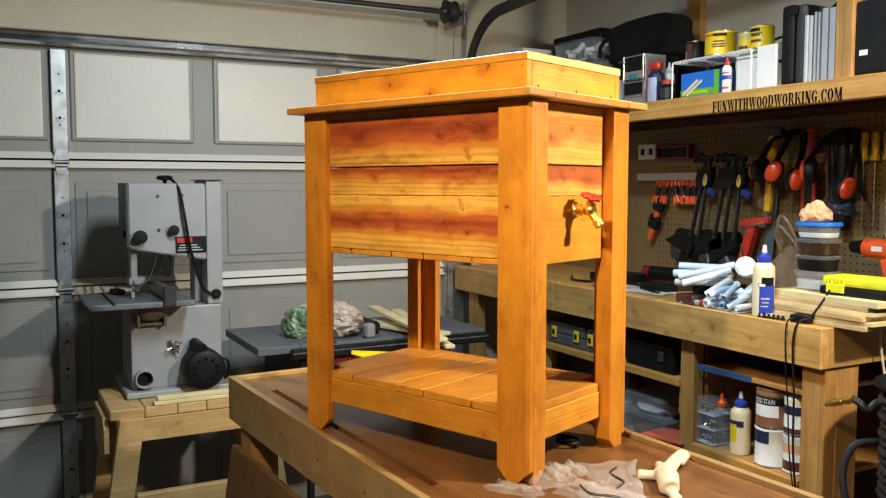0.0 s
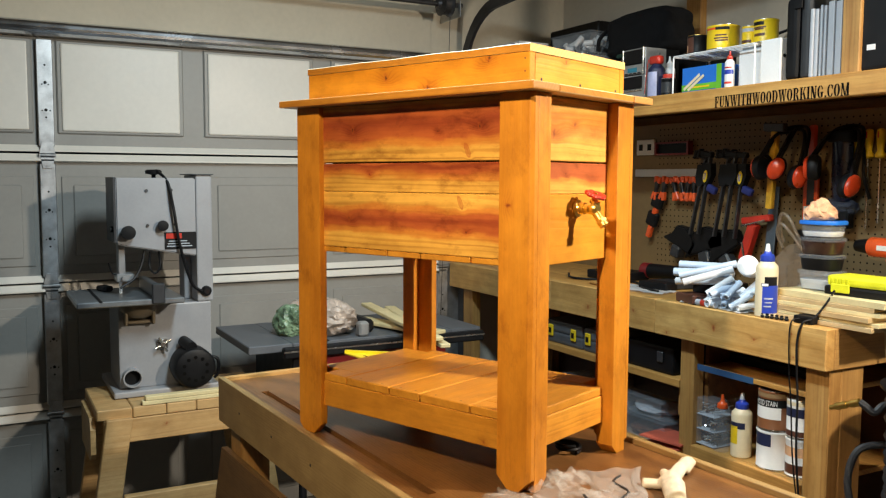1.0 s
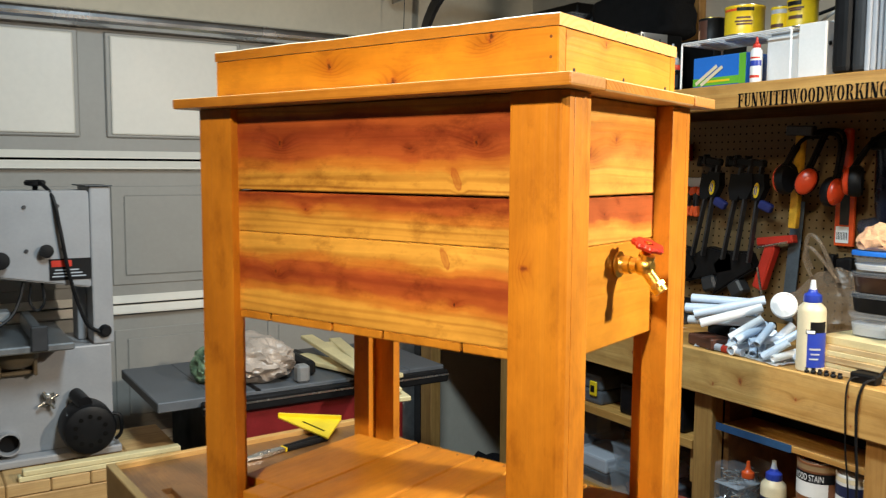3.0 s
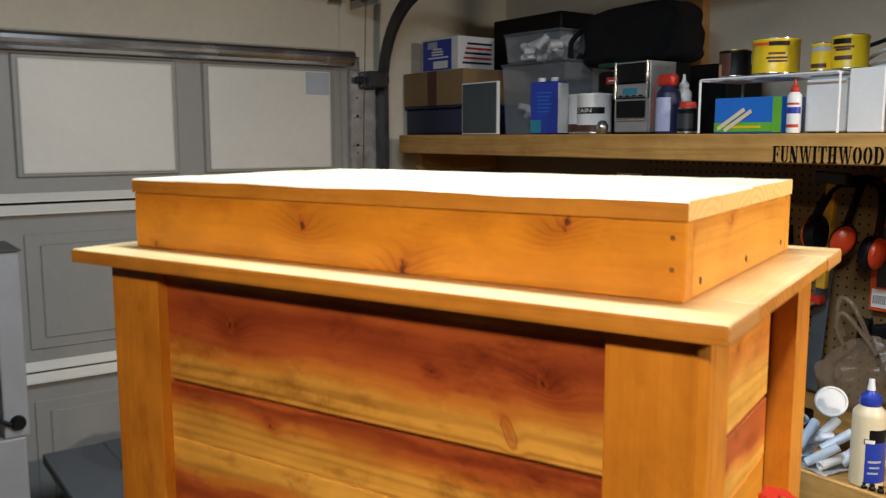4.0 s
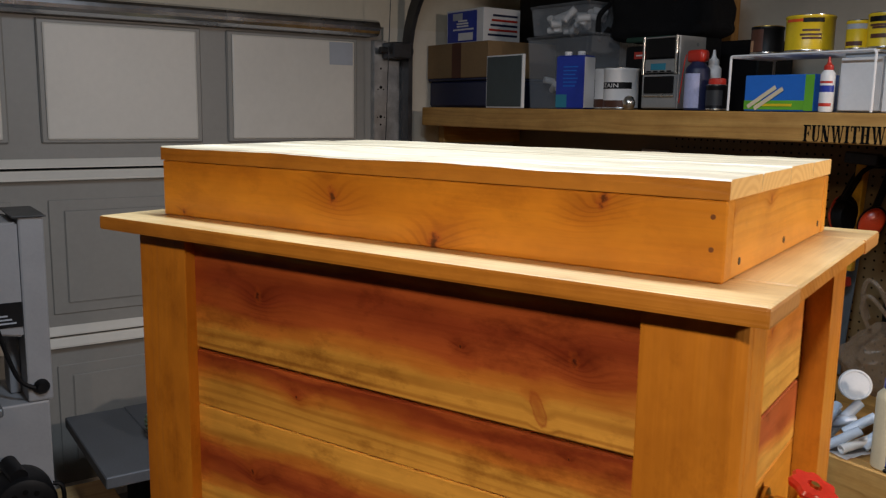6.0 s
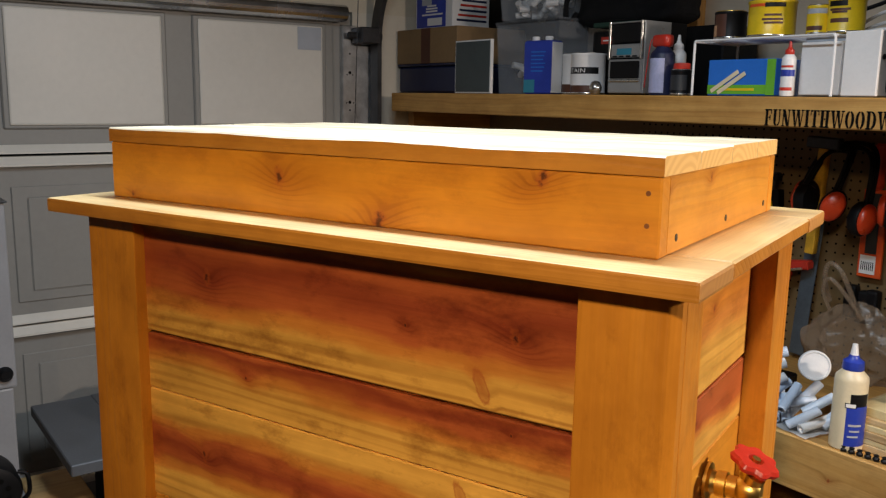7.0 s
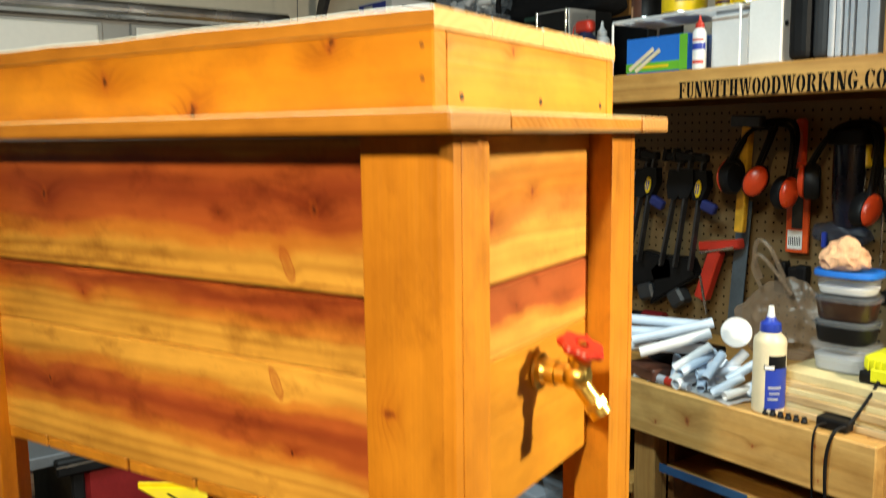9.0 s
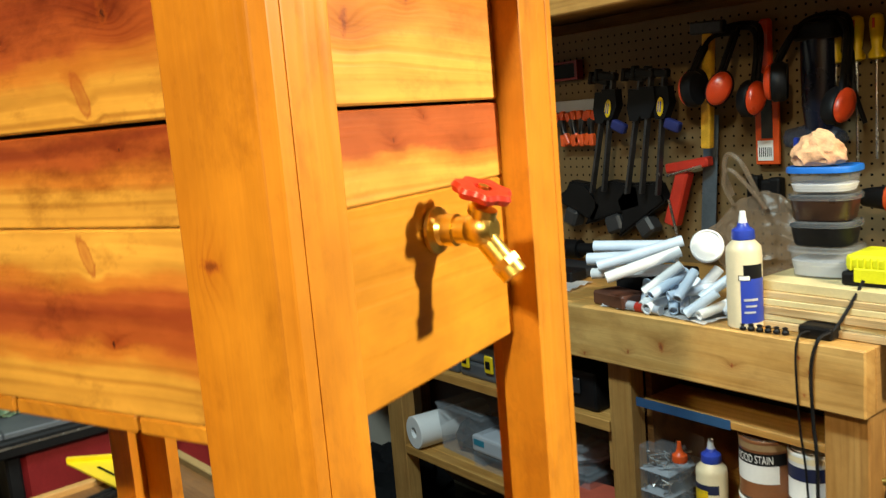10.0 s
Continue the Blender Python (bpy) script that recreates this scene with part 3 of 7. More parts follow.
def door_track():
    d = thing("door_track", "dark steel garage door track with a curved upper end", "door track", (-3.774, 2.45, 0.02))
    pts = [Vector((0, 0, -0.02)), Vector((0, 0, 2.05))]
    for k in range(1, 10):
        a = math.pi / 2 * k / 10
        pts.append(Vector((0.34 * (1 - math.cos(a)), 0, 2.05 + 0.34 * math.sin(a))))
    pts += [Vector((0.34, 0, 2.39)), Vector((1.2, 0, 2.43)), Vector((2.9, 0, 2.49))]
    bm = B()
    prev = None
    for i, p in enumerate(pts):
        t = (pts[min(i + 1, len(pts) - 1)] - pts[max(i - 1, 0)]).normalized()
        n = Vector((t.z, 0, -t.x))
        ring = [bm.verts.new(p + n * a + Vector((0, b, 0))) for a, b in ((-0.026, -0.018), (0.026, -0.018), (0.026, 0.0), (0.022, 0.0), (0.022, -0.014), (-0.022, -0.014), (-0.022, 0.012), (-0.026, 0.012))]
        if prev:
            for k in range(8):
                bm.faces.new((prev[k], prev[(k + 1) % 8], ring[(k + 1) % 8], ring[k]))
        prev = ring
    part("rail", bm, M_darksteel, d)
    bm = B()
    box(bm, -0.05, -0.046, -0.09, 0.0, 0.1, 2.1, 0.001)
    box(bm, -0.05, -0.01, -0.004, 0.0, 0.1, 2.1, 0.001)
    for k in range(26):
        rod(bm, (-0.047, -0.05, 0.15 + k * 0.075), (-0.0445, -0.05, 0.15 + k * 0.075), 0.009, 8)
    part("perforated_angle", bm, M_galv, d, "perforated galvanised angle")
    bm = B()
    box(bm, -0.03, 0.05, -0.10, -0.02, 2.04, 2.10, 0.004)
    rod(bm, (0.0, -0.13, 2.07), (0.0, 0.0, 2.07), 0.012, 12)
    rod(bm, (0.0, -0.02, 2.07), (0.0, 0.005, 2.07), 0.024, 16)
    part("roller_bracket", bm, M_darksteel, d)


door_track()


def torsion_bar():
    d = thing("torsion_bar", "dark steel torsion bar with a cable drum above the door", "torsion bar", (-3.654, 0, 2.415))
    bm = B()
    rod(bm, (0, -2.9, 0), (0, 2.36, 0), 0.013, 12)
    part("shaft", bm, M_darksteel, d)
    bm = B()
    lathe(bm, [(0.02, -0.03), (0.055, -0.028), (0.058, -0.02), (0.05, -0.012), (0.05, 0.02), (0.058, 0.026), (0.03, 0.034), (0.022, 0.05)], Matrix.Translation((0, 2.27, 0)) @ pose(0, 0, 0, 90, 0, 0))
    for k in range(2):
        rod(bm, (0.02, 2.24 - 0.02 * k, 0.03), (0.035, 2.24 - 0.02 * k, 0.045), 0.007, 6)
    part("cable_drum", bm, M_darksteel, d, smooth=True)
    bm = B()
    box(bm, -0.176, 0.03, 2.335, 2.341, -0.06, 0.05, 0.002)
    part("end_bracket", bm, M_galv, d)
    bm = B()
    rod(bm, (0.02, 2.285, -0.05), (-0.13, 2.30, -2.2), 0.0016, 6)
    part("cable", bm, M_darksteel, d)


torsion_bar()


# ---- the cooler ----
def cooler():
    c = thing("patio_cooler", "orange-stained cedar patio cooler on four legs, lid closed", "cooler", (-1.6583, 1.2299, 0.945), 21.19)
    T = 0.7855

    def leg(sx, sy):
        bm = B()
        cut, low, X = 0.026, 0.022, 0.340 if sx > 0 else 0.353
        front = -0.2016 if sy < 0 else 0.2012
        # face board, with its lower corners cut off and its outer edge planed to a chamfer
        x0, x1 = (0.2608, X) if sx > 0 else (-X, -0.2665)
        ya, yb = sorted((front, front - sy * 0.0195))
        out = [(x0 + cut, 0.0), (x1 - cut, 0.0), (x1, cut), (x1, T), (x0, T), (x0, cut)]
        slab(bm, out, -yb, -ya, pose(0, 0, 0, 90))
        corner = [e for e in bm.edges if all(abs(v.co.x - sx * X) < 1e-5 and abs(v.co.y - front) < 1e-5 for v in e.verts)]
        bmesh.ops.bevel(bm, geom=corner, offset=0.0078, segments=1, affect="EDGES")
        # edge board at right angles to it
        xa, xb = sorted((sx * X, sx * (X - 0.040)))
        y0, y1 = (front + 0.0197, -0.1390) if sy < 0 else (0.1250 if sx > 0 else 0.1600, front - 0.0197)
        prof = [(y0 + (low if sy > 0 else 0), 0.0), (y1 - (low if sy < 0 else 0), 0.0), (y1, low if sy < 0 else 0.0), (y1, T), (y0, T), (y0, low if sy > 0 else 0.0)]
        seen = []
        for p in prof:
            if p not in seen:
                seen.append(p)
        slab(bm, seen, xa, xb, Matrix(((0, 0, 1, 0), (1, 0, 0, 0), (0, 1, 0, 0), (0, 0, 0, 1))))
        bmesh.ops.bevel(bm, geom=list(bm.edges), offset=0.0015, segments=2, affect="EDGES", profile=0.6)
        if sx < 0 < sy:
            # this one stands a little further in
            bmesh.ops.translate(bm, vec=(0.018, 0, 0), verts=bm.verts[:])
        part("leg", bm, M_leg, c)

    for sx in (-1, 1):
        for sy in (-1, 1):
            leg(sx, sy)
    levels = [(0.6562, 0.7852), (0.5892, 0.6532), (0.4592, 0.5884)]
    for (z0, z1), mf, ms in zip(levels, M_front, M_side):
        for s in (-1, 1):
            ya, yb = sorted((s * 0.1881, s * 0.1690))
            boxpart("front_board" if s < 0 else "back_board", (-0.3125, 0.2995, ya, yb, z0, z1), mf, c, 0.0015)
            xa, xb = (0.2957, 0.3147) if s > 0 else (-0.3277, -0.3087)
            boxpart("end_board", (xa, xb, -0.1386, 0.1246, 0.4455 if z0 < 0.5 else z0, z1), ms, c, 0.0015)
    # liner and floor of the box
    boxpart("liner", (-0.262, 0.262, -0.166, 0.166, 0.4595, 0.77), M_brown, c)
    xs = [-0.3085, -0.196, -0.060, 0.040, 0.179, 0.2955]
    for a, b in zip(xs, xs[1:]):
        boxpart("floor_slat", (a + 0.002, b - 0.002, -0.187, 0.187, 0.4462, 0.4588), M_slat, c, 0.0015)
    # lower shelf
    boxpart("apron", (-0.3125, 0.2995, -0.1905, -0.1715, 0.0715, 0.1333), M_apron, c)
    boxpart("apron", (-0.3125, 0.2995, 0.1715, 0.1905, 0.0715, 0.1333), M_apron, c)
    boxpart("apron", (0.2957, 0.3147, -0.1386, 0.1246, 0.0715, 0.1333), M_lid_side, c)
    boxpart("apron", (-0.3277, -0.3087, -0.1386, 0.1246, 0.0715, 0.1333), M_lid_side, c)
    xs = [-0.326, -0.190, -0.051, 0.042, 0.182, 0.3145]
    for i, (a, b) in enumerate(zip(xs, xs[1:])):
        end = i in (0, 4)
        bm = B()
        yf, yb = (-0.1386, 0.1246 if i else 0.1596) if end else (-0.1908, 0.1908)
        box(bm, a + 0.0022, b - 0.0022, yf, yb, 0.1337, 0.1520, 0.0018)
        if end:
            inner = (-0.266, -0.1922) if i == 0 else (0.1842, 0.2602)
            box(bm, inner[0], inner[1], -0.1908, yf - 0.0003, 0.1337, 0.1520, 0.0018)
            box(bm, inner[0] + (0.019 if i == 0 else 0.0), inner[1], yb + 0.0003, 0.1908, 0.1337, 0.1520, 0.0018)
        s = part("shelf_slat", bm, M_slat, c)
        for yy in (-0.176, 0.176):
            if end:
                continue
            for q in (0.25, 0.75):
                bm = B()
                rod(bm, (a + (b - a) * q, yy, 0.1515), (a + (b - a) * q, yy, 0.1523), 0.0028, 8)
                part("screw", bm, M_stain, s)
    # lid frame
    f0, f1, b0, b1 = -0.2332, -0.145, 0.155, 0.2411
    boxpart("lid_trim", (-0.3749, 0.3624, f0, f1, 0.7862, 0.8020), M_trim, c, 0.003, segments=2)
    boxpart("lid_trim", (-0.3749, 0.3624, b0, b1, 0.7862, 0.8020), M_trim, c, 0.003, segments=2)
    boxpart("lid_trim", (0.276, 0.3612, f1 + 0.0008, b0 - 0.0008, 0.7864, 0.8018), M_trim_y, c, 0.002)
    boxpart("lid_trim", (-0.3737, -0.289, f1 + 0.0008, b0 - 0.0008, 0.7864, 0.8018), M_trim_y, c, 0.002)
    # flange: cedar stain on the edges, top faces paled to look lit from above
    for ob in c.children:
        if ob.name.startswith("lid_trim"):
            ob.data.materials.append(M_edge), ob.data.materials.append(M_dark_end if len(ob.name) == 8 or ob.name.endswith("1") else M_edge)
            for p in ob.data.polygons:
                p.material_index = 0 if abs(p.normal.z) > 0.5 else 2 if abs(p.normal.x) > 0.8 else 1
    boxpart("lid_front", (-0.3300, 0.3138, -0.1778, -0.1588, 0.8024, 0.8646), M_lid, c, 0.0015)
    boxpart("lid_back", (-0.3300, 0.3138, 0.1745, 0.1935, 0.8024, 0.8646), M_lid, c, 0.0015)
    boxpart("lid_side", (0.2942, 0.3132, -0.1584, 0.1741, 0.8024, 0.8644), M_lid_side, c, 0.0015)
    boxpart("lid_side", (-0.3295, -0.3105, -0.1584, 0.1741, 0.8024, 0.8644), M_lid_side, c, 0.0015)
    ys = [-0.1790, -0.088, 0.010, 0.106, 0.1945]
    rng = random.Random(4)
    for k, (a, b) in enumerate(zip(ys, ys[1:])):
        bm = B()
        # planks with a slightly wavy planed edge
        n = 40
        x0, x1 = -0.3313, 0.3149
        top = 0.8811 + rng.uniform(-0.0008, 0.0008)
        rows = []
        for i in range(n + 1):
            x = x0 + (x1 - x0) * i / n
            dz = 0.0017 * noise.noise(Vector((x * 9, k * 3.1, 0))) + 0.0006 * noise.noise(Vector((x * 30, k, 2)))
            yy = a + (0.0012 * noise.noise(Vector((x * 14, 5, k))) if k == 0 else 0.0005)
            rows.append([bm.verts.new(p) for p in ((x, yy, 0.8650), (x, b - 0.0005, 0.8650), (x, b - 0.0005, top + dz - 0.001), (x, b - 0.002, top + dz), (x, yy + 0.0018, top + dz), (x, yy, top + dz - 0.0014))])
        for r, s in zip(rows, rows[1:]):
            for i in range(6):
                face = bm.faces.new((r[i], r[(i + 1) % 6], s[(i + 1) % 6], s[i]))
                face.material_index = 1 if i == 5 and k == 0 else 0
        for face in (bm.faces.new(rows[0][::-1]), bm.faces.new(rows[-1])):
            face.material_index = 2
        # pale upper faces paint in overhead glare; the front edge keeps cedar orange
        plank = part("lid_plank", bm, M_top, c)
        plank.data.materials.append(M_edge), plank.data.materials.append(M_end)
    for yy in (-0.1362, 0.0081, 0.1561):
        bm = B()
        rod(bm, (0.3129, yy, 0.8145), (0.3137, yy, 0.8145), 0.0031, 10)
        part("screw", bm, M_darksteel, c)
    for xx, zz in ((0.3035, 0.8520), (0.3035, 0.8274)):
        bm = B()
        rod(bm, (xx, -0.1782, zz), (xx, -0.1775, zz), 0.0021, 8)
        part("screw", bm, M_stain, c)
    # tap
    tap = part("tap", *tap_body(), c, "brass hose tap", True)
    bm = B()
    hm = Matrix.Translation((0.3585, 0.002, 0.5875)) @ pose(0, 0, 0, 2, 21, 0) @ Matrix.Scale(0.78, 4)
    n, r = 60, 0.027
    outer, lip = [], []
    for ring_r, h in ((0.009, -0.003), (0.009, 0.004), (0.013, 0.005)):
        outer.append([bm.verts.new((ring_r * math.cos(2 * math.pi * i / n), ring_r * math.sin(2 * math.pi * i / n), h)) for i in range(n)])
    for ring_r, h, w in ((0.020, 0.004, 0.3), (0.026, 0.0045, 1), (0.0285, 0.0, 1), (0.026, -0.0055, 1), (0.018, -0.004, 0.3)):
        outer.append([bm.verts.new(((ring_r + w * 0.0026 * math.cos(7 * 2 * math.pi * i / n)) * math.cos(2 * math.pi * i / n), (ring_r + w * 0.0026 * math.cos(7 * 2 * math.pi * i / n)) * math.sin(2 * math.pi * i / n), h)) for i in range(n)])
    outer.append(outer[0])
    for a, b in zip(outer, outer[1:]):
        for i in range(n):
            bm.faces.new((a[i], a[(i + 1) % n], b[(i + 1) % n], b[i]))
    bmesh.ops.transform(bm, matrix=hm, verts=bm.verts[:])
    part("handle", bm, M_red, tap, "red lobed hand wheel", True)
    bm = B()
    rod(bm, hm @ Vector((0, 0, -0.02)), hm @ Vector((0, 0, 0.006)), 0.0042, 10)
    lathe(bm, [(0.0095, -0.024), (0.0105, -0.021), (0.0105, -0.015), (0.0085, -0.012), (0.0065, -0.008)], hm, 12)
    part("stem", bm, M_brass, tap, "", True)
    return c


def tap_body():
    bm = B()
    y, z, x0 = 0.001, 0.5585, 0.3149
    turn = Matrix.Translation((x0, y, z)) @ pose(0, 0, 0, 0, 90, 0)
    lathe(bm, [(0.012, 0.0), (0.0185, 0.001), (0.0185, 0.004), (0.012, 0.006), (0.0105, 0.010), (0.0125, 0.011), (0.0125, 0.020), (0.0105, 0.021), (0.0105, 0.030), (0.0125, 0.032), (0.0135, 0.040), (0.0125, 0.048), (0.009, 0.052)], turn, 20)
    rod(bm, (x0 + 0.040, y, z), (x0 + 0.046, y - 0.001, z + 0.016), 0.0095, 14)
    a, b = Vector((x0 + 0.040, y, z - 0.002)), Vector((x0 + 0.060, y + 0.002, z - 0.028))
    rod(bm, a, b, 0.0088, 16)
    d = (b - a).normalized()
    rod(bm, b - d * 0.006, b, 0.0120, 6)
    rod(bm, b, b + d * 0.008, 0.0104, 18)
    return bm, M_brass


cooler()


# ---- the assembly table under it ----
def assembly_table():
    t = thing("assembly_table", "low plywood assembly table with a raised pine rim", "work table", (0.0326, 0.1781, 0), 3.3)
    x0, x1, y0, y1 = -2.497, -0.62, 0.828, 1.495
    bm = B()
    box(bm, x0 + 0.0195, x1 - 0.0195, y0 + 0.0195, 0.893, 0.925, 0.945)
    box(bm, x0 + 0.0195, -2.30, 0.893, 0.915, 0.925, 0.945)
    box(bm, -1.35, x1 - 0.0195, 0.893, 0.915, 0.925, 0.945)
    box(bm, x0 + 0.0195, x1 - 0.0195, 0.915, y1 - 0.0195, 0.925, 0.945)
    box(bm, -2.30, -1.35, 0.893, 0.915, 0.915, 0.932)
    part("tabletop", bm, M_ply, t, "brown plywood top with a routed slot")
    for d in ((x0, x1, y0, y0 + 0.019, 0.822, 0.957), (x0, x1, y1 - 0.019, y1, 0.822, 0.957)):
        boxpart("rim_board", d, M_mdf, t, 0.0015)
    for d in ((x0, x0 + 0.019, y0 + 0.0193, y1 - 0.0193, 0.822, 0.9572), (x1 - 0.019, x1, y0 + 0.0193, y1 - 0.0193, 0.822, 0.9572)):
        boxpart("rim_board", d, M_pine_y, t, 0.0015)
    for k in range(7):
        bm = B()
        rod(bm, (-2.3 + k * 0.26, y0 + 0.0003, 0.89), (-2.3 + k * 0.26, y0 - 0.0006, 0.89), 0.004, 8)
        part("screw", bm, M_darksteel, t)
    for x in (-2.42, -0.85):
        for y in (0.90, 1.42):
            boxpart("leg", (x - 0.045, x + 0.045, y - 0.045, y + 0.045, 0.0, 0.924), M_pine_z, t, 0.003)
        boxpart("stretcher", (x - 0.019, x + 0.019, 0.946, 1.374, 0.25, 0.34), M_pine_y, t, 0.003)
    # plywood gusset across the front legs
    bm = B()
    slab(bm, [(-2.50, 0.735), (-0.78, 0.735), (-0.78, 0.30), (-2.68, 0.30)], -0.8545, -0.836, pose(0, 0, 0, 90))
    part("gusset", bm, M_gusset, t, "worn plywood board across the legs")


assembly_table()


# ---- bandsaw on its trestle ----
def trestle():
    t = thing("sawhorse", "pine sawhorse with splayed legs and a board top", "sawhorse")
    ys = [0.575, 0.70, 0.82, 0.93, 1.06, 1.22]
    for a, b in zip(ys, ys[1:]):
        boxpart("top_board", (-3.56, -3.165, a + 0.001, b - 0.001, 0.655, 0.695), M_stud, t, 0.004)
    boxpart("beam", (-3.20, -3.166, 0.60, 1.20, 0.565, 0.654), M_stud, t, 0.003)
    boxpart("beam", (-3.56, -3.526, 0.60, 1.20, 0.565, 0.654), M_stud, t, 0.003)
    for y in (0.645, 1.15):
        for sx in (-1, 1):
            cx = -3.36 + sx * 0.165
            bm = B()
            box(bm, -0.019, 0.019, -0.045, 0.045, -0.028, 0.66, 0.003)
            bmesh.ops.transform(bm, matrix=Matrix.Translation((cx + sx * 0.046, y - (0.092 if y < 0.9 else -0.092), 0)) @ Matrix.Shear("XY", 4, (-sx * 0.02, 0.15 if y < 0.9 else -0.15)), verts=bm.verts[:])
            part("leg", bm, M_stud, t)
    boxpart("stretcher", (-3.16, -3.125, 0.66, 1.14, 0.30, 0.375), M_stud, t, 0.003)
    # rounded end plate
    bm = B()
    out = [(-3.50, 0.50), (-3.22, 0.50), (-3.19, 0.53), (-3.19, 0.62), (-3.22, 0.66), (-3.50, 0.66)]
    slab(bm, out, -0.574, -0.556, pose(0, 0, 0, 90))
    part("end_plate", bm, M_stud, t)
    for k, (z, dy) in enumerate(((0.695, 0.0), (0.7115, 0.012))):
        o = boxpart("wood_strip", (-3.20, -3.165, 0.735 + dy, 1.20, z + 0.001, z + 0.0165), M_cream_paint, None, 0.002)
        tagged(o, "pale pine strip lying along the sawhorse top", "wood strip", "strips on the sawhorse")


settle(0.0, 0.004, 0.028, trestle)


def bandsaw():
    s = thing("bandsaw", "grey benchtop bandsaw with a black motor", "bandsaw", (-3.35, 0.0, 0.696))
    z0 = -0.696
    D = -0.30

    def bx(name, y0, y1, za, zb, x0=D, x1=0.0, mat=M_saw, bevel=0.006, label="", seg=2):
        return boxpart(name, (x0, x1, y0, y1, za + z0, zb + z0), mat, s, bevel, label, None, seg)

    bx("base", 0.655, 1.05, 0.698, 0.722, -0.34, 0.05)
    bx("lower_cabinet", 0.682, 1.035, 0.722, 1.045, D + 0.04, 0.0)
    bx("column", 0.982, 1.045, 1.046, 1.548, D + 0.08, 0.002)
    bx("column_back", 0.952, 0.9815, 1.046, 1.24, D + 0.10, -0.10)
    # upper wheel cover with a slanted lower edge
    bm = B()
    out = [(0.684, 1.285), (0.71, 1.275), (0.9815, 1.228), (0.9815, 1.536), (0.684, 1.536)]
    slab(bm, [(y, z + z0) for y, z in out], D + 0.08, 0.0, Matrix(((0, 0, 1, 0), (1, 0, 0, 0), (0, 1, 0, 0), (0, 0, 0, 1))))
    bmesh.ops.bevel(bm, geom=list(bm.edges), offset=0.005, segments=2, affect="EDGES")
    cover = part("wheel_cover", bm, M_saw, s, "grey enamelled wheel cover")
    bx("cover_edge", 0.674, 0.6835, 1.29, 1.538, D + 0.1, 0.012, M_darkgrey, 0.001)
    bx("column_cap", 0.968, 1.05, 1.5485, 1.5525, D + 0.07, 0.012, M_darkgrey, 0.001)
    for y, z in ((0.796, 1.487), (0.889, 1.489), (0.798, 1.353), (0.90, 1.355)):
        bm = B()
        rod(bm, (0.0, y, z + z0), (0.005, y, z + z0), 0.006, 10)
        part("screw", bm, M_darksteel, cover)
    # badge: dark plate with a red strip and pale bars
    badge = bx("badge", 0.860, 0.981, 1.258, 1.325, 0.0005, 0.003, M_black, 0.0005, "black name plate with a red strip")
    boxpart("badge_strip", (0.0032, 0.004, 0.866, 0.925, 1.300 + z0, 1.320 + z0), M_red, badge, 0.0)
    bm = B()
    for k in range(3):
        box(bm, 0.0032, 0.0038, 0.868 + 0.004 * k, 0.965 - 0.01 * k, 1.268 + z0 + k * 0.010, 1.272 + z0 + k * 0.010)
    part("badge_text", bm, M_grey, badge)
    for name, y, z, r, dep in (("tension_knob", 0.724, 1.328, 0.026, 0.035), ("tracking_knob", 0.852, 1.352, 0.020, 0.03)):
        bm = B()
        vs = lathe(bm, [(0.006, 0), (0.006, dep * 0.4), (r, dep * 0.45), (r * 1.04, dep * 0.7), (r, dep * 0.95), (r * 0.4, dep)], Matrix.Translation((0.0, y, z + z0)) @ pose(0, 0, 0, 0, 90, 0), 20)
        part(name, bm, M_black, s, "black ribbed knob", True)
    bm = B()
    rod(bm, (-0.02, 0.664, 1.34 + z0), (-0.02, 0.684, 1.34 + z0), 0.012, 12)
    part("side_knob", bm, M_black, s)
    bm = B()
    lathe(bm, [(0.008, 0.0), (0.008, 0.012), (0.03, 0.016), (0.032, 0.026), (0.026, 0.032), (0.008, 0.033)], Matrix.Translation((-0.08, 0.838, 1.536 + z0)), 18)
    part("top_knob", bm, M_black, s, "", True)
    bm = B()
    tube(bm, spline([(-0.06, 0.845, 1.565 + z0), (0.0, 0.875, 1.52 + z0), (0.02, 0.892, 1.42 + z0), (0.02, 0.915, 1.27 + z0), (0.015, 0.955, 1.13 + z0), (0.012, 0.99, 1.092 + z0), (0.01, 1.015, 1.088 + z0)]), 0.006, 8)
    part("power_cord", bm, M_black, s, "", True)
    bm = B()
    lathe(bm, [(0.020, 0.0), (0.020, 0.012), (0.012, 0.022)], Matrix.Translation((0.0, 1.016, 1.088 + z0)) @ pose(0, 0, 0, 0, 90, 0), 14)
    part("cord_grommet", bm, M_black, s, "", True)
    # blade, guide and guard
    bm = B()
    box(bm, -0.10, -0.045, 0.694, 0.720, 1.15 + z0, 1.283 + z0, 0.003)
    box(bm, -0.11, -0.03, 0.684, 0.75, 1.135 + z0, 1.165 + z0, 0.004)
    rod(bm, (-0.03, 0.71, 1.15 + z0), (-0.015, 0.71, 1.15 + z0), 0.008, 10)
    part("blade_guide", bm, M_silver, s, "pale metal blade guide")
    boxpart("blade", (-0.085, -0.0845, 0.700, 0.712, 1.06 + z0, 1.16 + z0), M_tin, s, 0.0)
    bm = B()
    tube(bm, spline([(-0.05, 0.66, 1.21 + z0), (-0.05, 0.672, 1.17 + z0), (-0.05, 0.69, 1.165 + z0)]), 0.004, 6)
